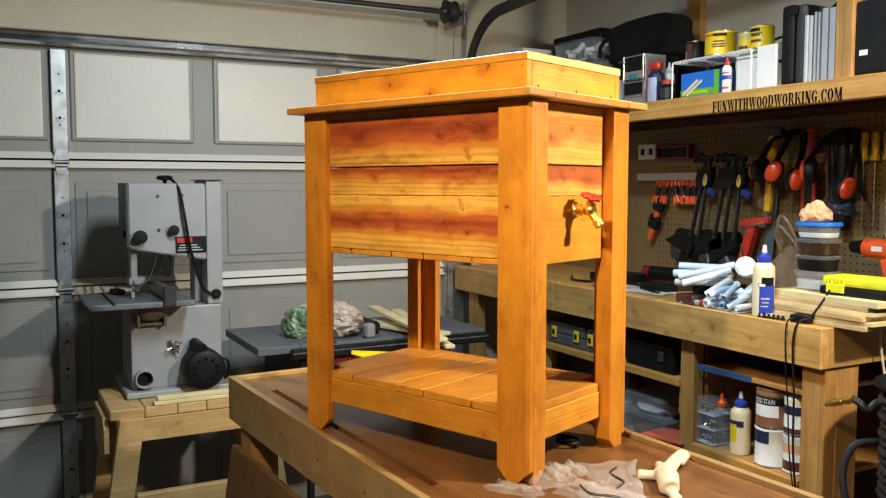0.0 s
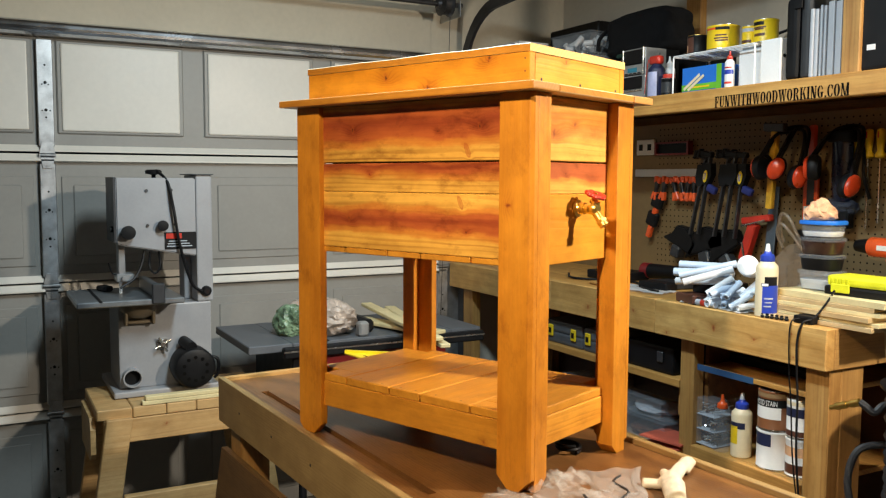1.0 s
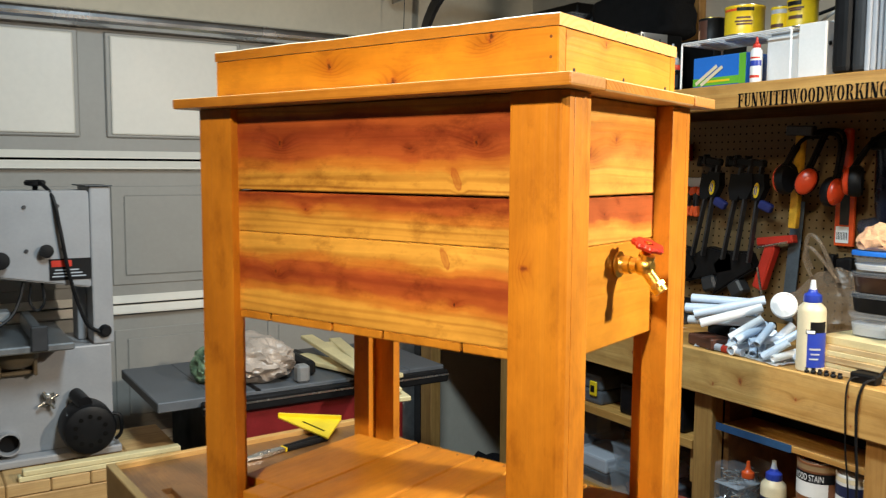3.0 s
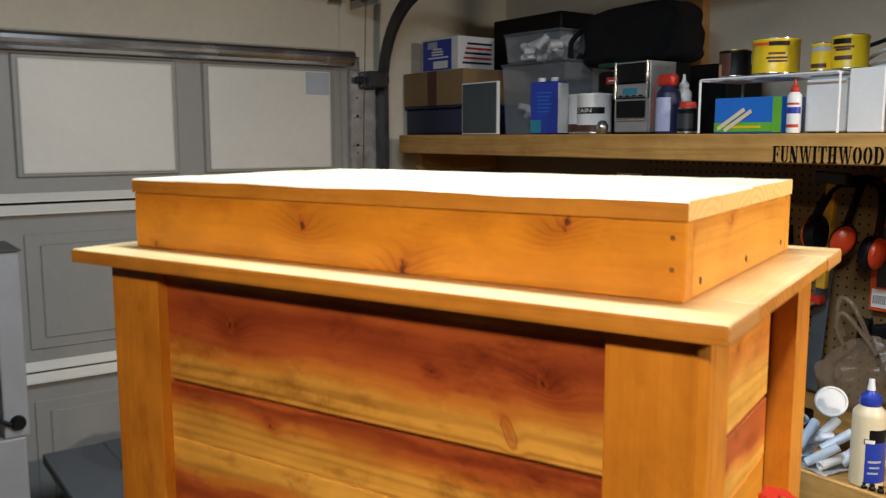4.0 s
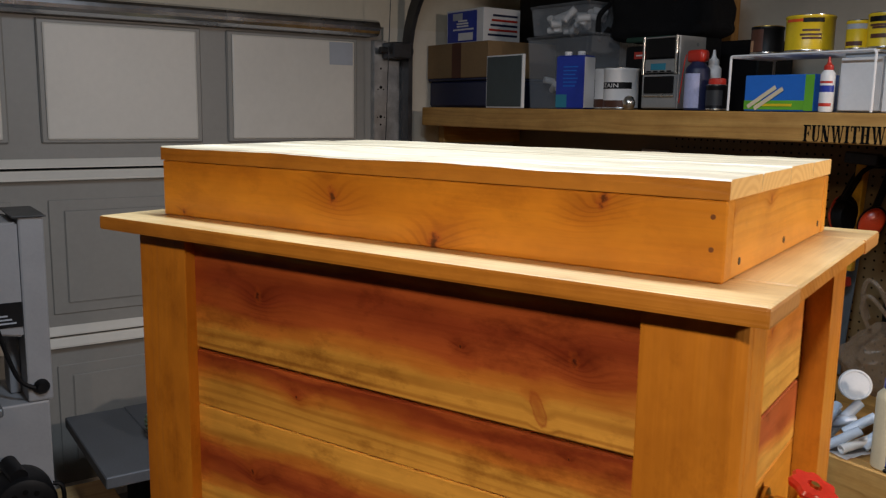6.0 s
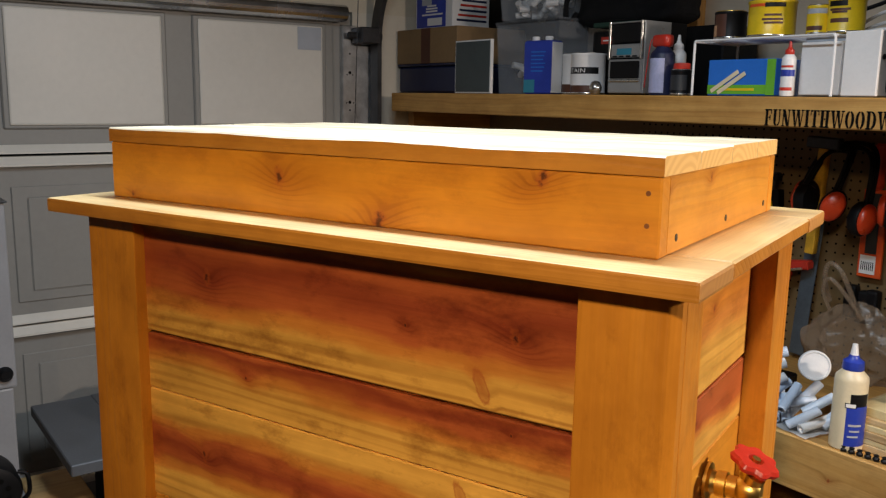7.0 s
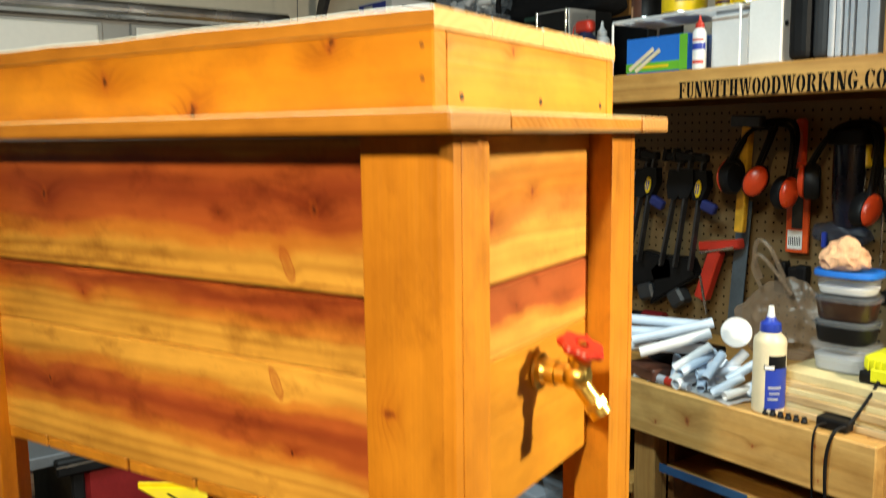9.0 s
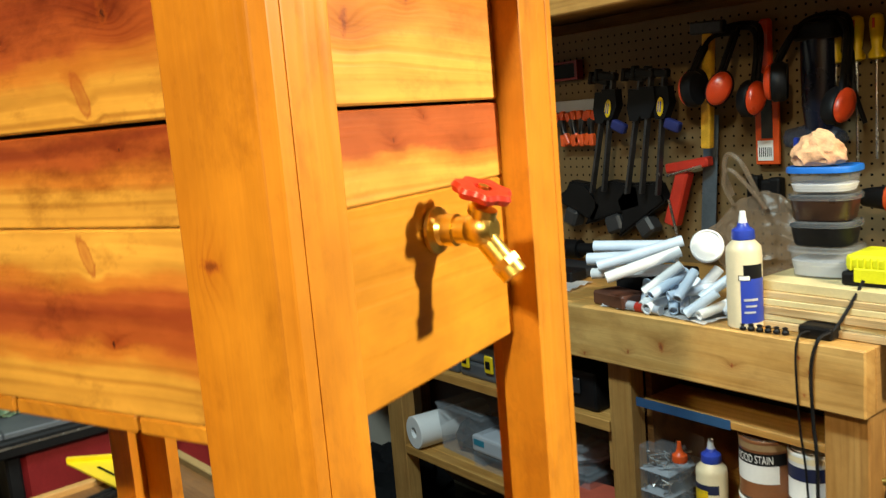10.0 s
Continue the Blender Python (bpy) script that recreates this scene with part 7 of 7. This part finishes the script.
    for i in range(13):
        q = math.radians(-75 + 150 * i / 12)
        x, y = 0.042 * math.sin(q), -0.03 * math.cos(q)
        row = [bm.verts.new((x * k, y * k, z)) for k, z in ((1.0, 0.10), (1.03, 0.03), (0.98, -0.06), (0.80, -0.12), (0.77, -0.119), (0.95, -0.06), (1.0, 0.03), (0.97, 0.10))]
        if prev:
            for i2 in range(8):
                bm.faces.new((prev[i2], prev[(i2 + 1) % 8], row[(i2 + 1) % 8], row[i2]))
        prev = row
    part("visor", bm, M_visor, o, "dark navy visor", True)
    boxpart("brow_band", (-0.05, 0.05, -0.034, 0.02, 0.085, 0.125), M_black, o, 0.012, "", None, 3)
    bm = B()
    tube(bm, spline([(0.045, 0, 0.11), (0.075, 0, 0.05), (0.085, -0.01, -0.03), (0.105, 0, -0.11)]), 0.006, 6)
    part("strap", bm, M_black, o, "", True)
    o = thing("safety_goggles", "clear safety goggles with black ends on a hook", "goggles", (-1.885, PB - 0.045, 1.435))
    bm = B()
    crumple(bm, 0.075, 0.03, 0.034, 31, 0.2, 2.0, 4)
    part("goggle_lens", bm, M_smoke, o, "smoky clear lens", True)
    boxpart("goggle_end", (0.0, 0.05, -0.02, 0.02, -0.05, 0.02), M_black, o, 0.01, "", None, 3)
    boxpart("goggle_clip", (-0.035, -0.022, -0.035, -0.02, -0.01, 0.03), M_blue, o, 0.003, "small blue clip")
    # dark tools hung low
    for k, (x, z, w, h, a) in enumerate(((-2.64, 1.29, 0.10, 0.12, 20), (-2.50, 1.28, 0.12, 0.13, -18), (-2.40, 1.27, 0.11, 0.14, -35))):
        o = thing("power_clamp", "heavy black plastic hand clamp", "clamp", (x, PB - 0.05, z), 0, "black hand clamps", tilt=(0, a))
        bm = B()
        slab(bm, [(-w, -0.02), (w * 0.9, -0.03), (w, 0.03), (w * 0.2, h * 0.6), (-w * 0.4, h * 0.5), (-w * 0.5, 0.02)], -0.02, 0.02, pose(0, 0, 0, 90))
        bmesh.ops.bevel(bm, geom=list(bm.edges), offset=0.006, segments=2, affect="EDGES")
        part("clamp_body", bm, M_black, o)
        boxpart("clamp_grip", (-w * 0.3, w * 0.2, -0.026, 0.026, -0.075, -0.022), M_darkgrey, o, 0.008)
    o = thing("corner_clamp", "red corner clamp with a steel screw", "clamp", (-2.235, PB - 0.06, 1.40))
    boxpart("arm", (-0.06, 0.075, -0.016, 0.016, -0.012, 0.014), M_red, o, 0.004, "", pose(0, 0, 0, 0, -8, 0))
    boxpart("body", (-0.02, 0.02, -0.018, 0.018, -0.17, -0.014), M_red, o, 0.005, "", pose(0, 0, 0, 0, 18, 0))
    for p, q in (((-0.05, -0.02, -0.025), (0.06, -0.02, 0.0)), ((-0.045, -0.022, -0.09), (-0.02, -0.022, -0.20))):
        bm = B()
        rod(bm, p, q, 0.004, 8)
        part("screw_rod", bm, M_tin, o, "", True)
    o = boxpart("saw_blade", (-0.022, 0.022, -0.003, 0.0, -0.20, 0.19), M_bluesteel, None, 0.0005)
    o.matrix_world = pose(-2.185, PB - 0.03, 1.34, 0, 4, 0)
    tagged(o, "plain blue-grey steel blade on the pegboard", "blade")
    for x, z in ((-2.06, 1.34), (-2.0, 1.335), (-2.02, 1.33)):
        o = boxpart("hanging_pliers", (-0.017, 0.017, -0.03, 0.0, -0.06, 0.03), M_black, None, 0.008, "", None, 2)
        o.location = (x, PB - 0.003, z)
        tagged(o, "black rounded pliers on a pegboard hook", "pliers", "black pliers")
    for x, z in ((-2.80, 1.46), (-2.83, 1.38)):
        o = thing("pistol_clamp", "black and orange hand clamp on the pegboard", "clamp", (x, PB - 0.04, z), 0, "row of spring clamps", tilt=(0, 20))
        boxpart("jaw", (-0.035, 0.03, -0.014, 0.014, -0.035, 0.03), M_black, o, 0.008)
        boxpart("handle", (-0.012, 0.014, -0.012, 0.012, -0.09, -0.0355), M_orange, o, 0.005)


settle(-0.010, 0.0, 0.012, pegboard_things)


# ---- under the bench ----
def under_bench():
    z = 0.8355
    for k, (x, w) in enumerate(((-2.83, 0.27), (-2.60, 0.17))):
        o = thing("tool_case", "blue-grey tool case with yellow latches", "tool case", (x, 2.50, z), 0, "tool cases under the bench")
        boxpart("case_half", (-w / 2, w / 2, -0.10, 0.15, 0, 0.048), M_tsgrey, o, 0.010, "", None, 2)
        boxpart("case_half", (-w / 2, w / 2, -0.10, 0.15, 0.0485, 0.098), M_tsgrey, o, 0.010, "", None, 2)
        for s in (-1, 1):
            la = boxpart("latch", (s * w * 0.3 - 0.017, s * w * 0.3 + 0.017, -0.109, -0.1005, 0.028, 0.078), M_yellow, o, 0.003, "yellow latch")
            boxpart("latch_hole", (s * w * 0.3 - 0.009, s * w * 0.3 + 0.009, -0.1105, -0.1094, 0.042, 0.064), M_black, la, 0.0)
    o = thing("black_tool_box", "black tool box on the upper shelf", "tool box", (-2.31, 2.52, z))
    boxpart("box_body", (-0.12, 0.15, -0.12, 0.15, 0, 0.10), M_black, o, 0.010, "", None, 2)
    boxpart("latch", (0.07, 0.10, -0.128, -0.1205, 0.04, 0.08), M_darkgrey, o, 0.003)
    z = 0.5535
    o = thing("paper_roll", "roll of white paper lying on the shelf", "roll", (-2.91, 2.44, z + 0.052), -8)
    bm = B()
    lathe(bm, [(0.018, 0.0), (0.05, 0.0), (0.052, 0.002), (0.052, 0.26), (0.05, 0.262), (0.018, 0.262), (0.018, 0.0)], pose(0, 0.2, 0, 90, 0, 0), 28)
    part("paper", bm, M_paper, o, "", True)
    bm = B()
    lathe(bm, [(0.016, 0.001), (0.0175, 0.001), (0.0175, 0.2), (0.016, 0.2)], pose(0, 0.2, 0, 90, 0, 0), 16)
    part("core", bm, M_card, o, "brown card core")
    tub("parts_tub", "clear plastic tub of dark parts", -2.745, 2.53, z, 0.23, 0.2, 0.14, M_clear, M_clear, -4, (M_darkgrey, 0.7, 12), "tubs under the bench")
    o = thing("white_case", "white plastic case with a small label", "case", (-2.585, 2.46, z))
    boxpart("case_half", (-0.085, 0.09, -0.05, 0.12, 0.0, 0.05), M_clear, o, 0.006)
    boxpart("case_half", (-0.085, 0.09, -0.05, 0.12, 0.0505, 0.10), M_grey, o, 0.008, "pale grey lid half", None, 2)
    boxpart("label_patch", (-0.075, -0.03, -0.0512, -0.0503, 0.072, 0.09), M_teal, o, 0.0)
    tub("parts_tub", "clear plastic tub of mixed small parts", -2.36, 2.52, z, 0.26, 0.2, 0.075, M_clear, M_clear, 3, (M_brown, 0.5, 4), "tubs under the bench")
    tub("parts_tub", "clear plastic tub of grey parts", -2.36, 2.52, z + 0.0885, 0.25, 0.19, 0.065, M_clear, M_clear, -2, (M_grey, 0.5, 9), "tubs under the bench")
    z = 0.2005
    for k in range(3):
        bm = B()
        g = [(-0.09, -0.08), (0.08, -0.08), (0.09, 0.07), (-0.08, 0.08)]
        slab(bm, g, 0, 0.006)
        o = part("folder", bm, plain("red_card_%d" % k, (0.48, 0.09, 0.05), 0.7) if k == 0 else bpy.data.materials["red_card_0"], None)
        o.matrix_world = pose(-2.175, 2.42, 0.556 + 0.022 * k, 4 - 3 * k, -10 + 6 * k, 8 * k)
        tagged(o, "thin red card folder lying on the shelf", "folder", "red folders")
    o = thing("green_tool_bag", "dark tool bag with a bright green edge", "bag", (-2.80, 2.52, z))
    bm = B()
    crumple(bm, 0.16, 0.12, 0.10, 40, 0.25, 2.0, 4)
    part("bag_body", bm, M_blackcloth, o, "", True)
    boxpart("green_trim", (-0.12, 0.06, -0.115, -0.10, 0.05, 0.075), M_green, o, 0.005, "bright green trim", pose(0, 0, 0, 0, 8, 0))
    o = boxpart("blue_crate", (-0.2, 0.22, -0.1, 0.12, 0, 0.12), M_navy, None, 0.01, "", None, 2)
    o.location = (-2.36, 2.48, z)
    tagged(o, "dark blue plastic crate on the bottom shelf", "crate")
    # left open bay: dark cloth heap on the floor
    bm = B()
    crumple(bm, 0.24, 0.2, 0.22, 50, 0.3, 2.0, 4)
    o = part("dust_bag", bm, M_blackcloth, None, "", True)
    o.location = (-3.33, 2.55, 0.001)
    tagged(o, "slumped black cloth dust bag on the floor", "bag")
    # right bay
    z = 0.6202
    o = thing("bit_organiser", "clear blue-grey organiser full of small bits", "organiser", (-2.0, 2.46, z))
    boxpart("case_body", (-0.043, 0.045, -0.06, 0.08, 0, 0.168), M_clear, o, 0.005)
    for k in range(3):
        bm = B()
        rr = random.Random(k)
        for i in range(40):
            p = Vector((rr.uniform(-0.036, 0.036), rr.uniform(-0.052, 0.05), 0.012 + 0.052 * k + rr.uniform(0, 0.032)))
            d = Vector((rr.uniform(-1, 1), rr.uniform(-1, 1), rr.uniform(-0.4, 0.4))).normalized() * 0.012
            rod(bm, p - d, p + d, 0.0022, 5)
        q = part("small_bits", bm, M_tin, o)
        tagged(q, kind="stuff")
        boxpart("tray", (-0.041, 0.043, -0.058, 0.078, 0.004 + 0.052 * k, 0.006 + 0.052 * k), M_grey, o, 0.0)
    bottle("clear_bottle", "clear squeeze bottle with an orange cap", -1.94, 2.42, z, 0.027, 0.195, M_clear, M_orange, M_orange)
    bottle("wood_glue_bottle", "cream wood glue bottle with a blue cap and yellow label", -1.868, 2.435, z, 0.034, 0.215, M_cream, M_blue, M_grey, [(0.22, 0.50, 215, 290, M_yellow), (0.46, 0.56, 215, 330, M_navy)])
    g = "cans under the bench"
    paint_can("stain_can", "brown and white wood stain can", -1.742, 2.445, z, 0.055, 0.125, M_paper, [(0.62, 0.95, 190, 300, M_navy)], group=g)
    paint_can("stain_can", "brown and white wood stain can with a lettered band", -1.742, 2.445, z + 0.1282, 0.054, 0.128, M_stain, [(0.30, 0.60, 215, 330, M_paper), (0.84, 0.98, 180, 360, M_card), (0.60, 0.80, 190, 350, M_black)], text=("WOOD STAIN", M_paper, 1.6, 0.13, 0.70), group=g)
    paint_can("finish_can", "white and red can of wood finish", -1.645, 2.45, z, 0.045, 0.122, M_paper, [(0.1, 0.35, 190, 350, M_brown), (0.55, 0.8, 200, 340, M_tissue)], group=g)
    paint_can("finish_can", "blue and white can of wood finish", -1.645, 2.45, z + 0.1252, 0.045, 0.122, M_paper, [(0.55, 0.78, 190, 350, M_navy), (0.0, 0.2, 180, 360, M_brown), (0.85, 0.97, 180, 360, M_cream)], group=g)
    o = boxpart("long_level", (-0.2, 0.22, -0.02, 0.02, 0, 0.03), M_black, None, 0.003)
    o.location = (-1.82, 2.55, 0.9055)
    tagged(o, "black metal bar on the small shelf", "bar")
    for k, (x, w, h, m) in enumerate(((-1.93, 0.2, 0.30, M_black), (-1.76, 0.12, 0.22, M_lime))):
        o = boxpart("floor_box", (-w / 2, w / 2, -0.1, 0.15, 0, h), m, None, 0.008, "", None, 2)
        o.location = (x, 2.52, 0.0005)
        tagged(o, "black box on the floor under the bench" if k == 0 else "yellow case on the floor under the bench", "box")
    # air hose wound round an upright drum
    o = thing("hose_reel", "black air hose wound on a reel with a brass fitting", "hose reel", (-1.180, 2.50, 0.812), 8)
    bm = B()
    rod(bm, (0, 0, -0.20), (0, 0, 0.17), 0.10, 24)
    part("drum", bm, M_black, o, "", True)
    bm = B()
    lathe(bm, [(0.03, 0.0), (0.195, 0.0), (0.20, 0.004), (0.20, 0.012), (0.18, 0.018), (0.03, 0.02)], pose(0, 0, 0.165), 40)
    part("top_plate", bm, M_black, o, "round black plate", True)
    for j, r in enumerate((0.172, 0.150)):
        bm = B()
        n = 26 * 13
        tube(bm, [((r + 0.004 * math.sin(k * 0.37)) * math.cos(2 * math.pi * k / 26), (r + 0.004 * math.sin(k * 0.37)) * math.sin(2 * math.pi * k / 26), -0.18 + 0.32 * k / n) for k in range(n)], 0.0115, 8)
        part("hose_layer", bm, M_hose, o, "", True)
    bm = B()
    tube(bm, spline([(-0.13, -0.09, 0.12), (-0.155, -0.11, 0.12), (-0.17, -0.13, 0.10), (-0.19, -0.14, 0.115), (-0.205, -0.145, 0.125)]), 0.0105, 8)
    part("hose_end", bm, M_hose, o, "", True)
    bm = B()
    tube(bm, spline([(-0.16, -0.06, 0.0), (-0.215, -0.12, -0.02), (-0.225, -0.15, -0.12), (-0.17, -0.16, -0.24), (-0.06, -0.16, -0.32), (0.05, -0.15, -0.36)]), 0.0105, 8)
    part("slack_loop", bm, M_hose, o, "", True)
    bm = B()
    a, b = Vector((-0.204, -0.145, 0.124)), Vector((-0.285, -0.15, 0.092))
    d = (b - a)
    for s0, s1, r in ((0, 0.3, 0.011), (0.3, 0.42, 0.0075), (0.42, 0.8, 0.0105), (0.8, 1.0, 0.007)):
        rod(bm, a + d * s0, a + d * s1, r, 12)
    part("brass_fitting", bm, M_brass, o, "brass quick coupler", True)
    boxpart("stand", (-0.05, 0.05, -0.05, 0.05, -0.2995, -0.2005), M_darksteel, o, 0.002)
    o = boxpart("red_tank", (-1.36, -1.02, 2.40, 2.62, 0.0, 0.50), M_red, None, 0.05, "", None, 3)
    tagged(o, "red enamelled compressor tank under the reel", "tank")
    bm = B()
    tube(bm, spline([(-1.458, 2.57, 1.15), (-1.456, 2.572, 1.06), (-1.45, 2.58, 0.99), (-1.44, 2.58, 0.95)]), 0.004, 6)
    o = part("twine", bm, M_cream, None, "", True)
    tagged(o, "thin cream twine hanging off the bench end", "twine")


settle(-0.045, 0.030, 0.018, under_bench)


# ---- on the assembly table and the table saw ----
def loose_things():
    # crinkled clear wrappers
    for k, (x, y, sx, sy, sz, a) in enumerate(((-1.206, 1.332, 0.125, 0.060, 0.012, 150), (-1.286, 1.231, 0.055, 0.045, 0.026, -10), (-1.134, 1.256, 0.09, 0.05, 0.018, 15), (-1.254, 1.126, 0.05, 0.03, 0.014, 30), (-1.300, 1.282, 0.04, 0.03, 0.022, 60))):
        o = thing("plastic_wrapper", "crinkled clear plastic wrapper on the table", "wrapper", (x, y, 0.9455), a, "wrappers on the table")
        bm = B()
        film_sheet(bm, sx * 2.1, sy * 2.2, sz * (1.2 if k else 0.9), 60 + k * 1.7)
        part("film", bm, M_film if k else M_milky, o, "", True)
        if k in (0, 2):
            bm = B()
            tube(bm, spline([(-0.06, 0.0, sz * 0.8), (-0.02, -0.02, sz * 0.75), (0.03, 0.0, sz * 0.8), (0.07, -0.02, sz * 0.7)]), 0.0025, 6)
            part("printed_line", bm, M_darkgrey, o)
    o = thing("work_glove", "cream cotton work glove lying on the table", "glove", (-1.165, 1.440, 0.9455), -38)
    bm = B()
    for ax, ay, bx_, by_, r in ((0.0, 0.0, 0.09, 0.0, 0.026), (0.07, 0.0, 0.13, 0.012, 0.013), (-0.02, 0.0, -0.10, 0.03, 0.017), (-0.02, 0.0, -0.08, -0.01, 0.013), (0.0, 0.0, 0.0, -0.06, 0.014), (-0.09, 0.026, -0.13, 0.045, 0.019)):
        rod(bm, (ax, ay, r * 0.8), (bx_, by_, r * 0.8 + (0.012 if bx_ < -0.09 else 0)), r, 12, r * 0.85)
    for v in bm.verts:
        q = noise.noise_vector(v.co * 28.0)
        v.co += q * 0.009
        v.co.z = max(v.co.z * 0.72, 0.0)
    glove = part("glove_cloth", bm, M_cloth, o, "", True)
    mod = glove.modifiers.new("knit", "REMESH")
    mod.mode, mod.voxel_size, mod.use_smooth_shade = "VOXEL", 0.004, True
    knitted = bpy.data.meshes.new_from_object(glove.evaluated_get(bpy.context.evaluated_depsgraph_get()))
    glove.modifiers.clear()
    glove.data = knitted
    # yellow square resting on the rim
    o = thing("speed_square", "yellow plastic triangular square on the table rim", "set square", (-2.530, 1.388, 0.9590))
    bm = B()
    slab(bm, [(-0.114, -0.058), (0.125, -0.019), (-0.004, 0.077)], 0, 0.004)
    part("plate", bm, M_yellow, o)
    bm = B()
    slab(bm, [(-0.114, -0.058), (-0.004, 0.077), (-0.011, 0.083), (-0.121, -0.052)], -0.0005, 0.013)
    part("fence", bm, M_yellow, o, "raised yellow fence")
    bm = B()
    slab(bm, [(-0.037, -0.021), (0.069, -0.006), (0.068, 0.000), (-0.038, -0.015)], 0.0041, 0.0046)
    part("slot", bm, M_ink, o)
    # steel pliers with black grips
    o = thing("locking_pliers", "steel pliers with black grips lying on the table", "pliers", (-2.415, 1.259, 0.9455), 104)
    for dy, turn in ((-0.006, -1.5), (0.007, 2.5)):
        bm = B()
        box(bm, 0.0, 0.125, -0.0055, 0.0055, 0.0, 0.013, 0.004, pose(0, dy, 0, 0, 0, turn), 2)
        part("grip", bm, M_black, o, "black dipped grip", True)
    boxpart("collar", (-0.004, -0.0002, -0.012, 0.013, 0.001, 0.012), M_yellow, o, 0.001)
    bm = B()
    slab(bm, [(-0.005, -0.009), (-0.005, 0.011), (-0.055, 0.013), (-0.075, 0.011), (-0.117, 0.003), (-0.119, -0.003), (-0.075, -0.011), (-0.055, -0.011)], 0.002, 0.011)
    bmesh.ops.bevel(bm, geom=list(bm.edges), offset=0.0015, segments=1, affect="EDGES")
    jaw = part("jaws", bm, M_tin, o, "bright steel jaws")
    for x, y in ((-0.045, 0.003), (-0.068, -0.002)):
        bm = B()
        rod(bm, (x, y, 0.0108), (x, y, 0.0135), 0.0048, 12)
        part("rivet", bm, M_tin, jaw)
    # dark clutter behind the cooler
    bm = B()
    tube(bm, [(0.03 * math.cos(k * 0.5) - 1.455, 1.40 + 0.025 * math.sin(k * 0.5), 0.951 + 0.0006 * k) for k in range(26)], 0.004, 6)
    o = part("cable_coil", bm, M_black, None, "", True)
    tagged(o, "small coil of black cable on the table", "cable")
    # on the table saw
    o = thing("carrier_bag", "crumpled pale carrier bag with green print on the saw", "bag", (-3.30, 1.48, 0.9205), 20)
    bm = B()
    crumple(bm, 0.17, 0.13, 0.085, 71, 0.17, 1.7, 5)
    part("bag_body", bm, plain("pale_bag", (0.40, 0.33, 0.28), 0.28, 0, 0.25, 14, 0.35), o, "", True)
    bm = B()
    vs = crumple(bm, 0.085, 0.075, 0.07, 77, 0.2, 2.0, 5)
    bmesh.ops.translate(bm, vec=(-0.035, -0.115, 0.0), verts=vs)
    part("green_print", bm, plain("pale_green_bag", (0.17, 0.26, 0.16), 0.3, 0, 0.45, 16, 0.35), o, "green printed side", True)
    for k, (x0, y0, z0, x1, y1, z1, w, h) in enumerate(((-3.55, 1.80, 0.975, -2.72, 1.735, 0.955, 0.05, 0.016), (-3.50, 1.87, 0.95, -2.70, 1.76, 0.930, 0.04, 0.016), (-3.45, 1.72, 0.925, -2.95, 1.86, 0.932, 0.09, 0.016), (-3.55, 1.92, 0.955, -3.05, 1.80, 0.965, 0.05, 0.012))):
        p, q = Vector((x0, y0, z0)), Vector((x1, y1, z1))
        bm = B()
        box(bm, -w / 2, w / 2, -h / 2, h / 2, 0, (q - p).length, 0.003)
        o = part("pine_offcut", bm, M_cream_paint, None)
        o.matrix_world = Matrix.Translation(p + Vector((0, 0, h / 2))) @ (q - p).to_track_quat("Z", "Y").to_matrix().to_4x4()
        tagged(o, "pale pine offcut lying across the table saw", "offcut", "offcuts on the table saw")


loose_things()
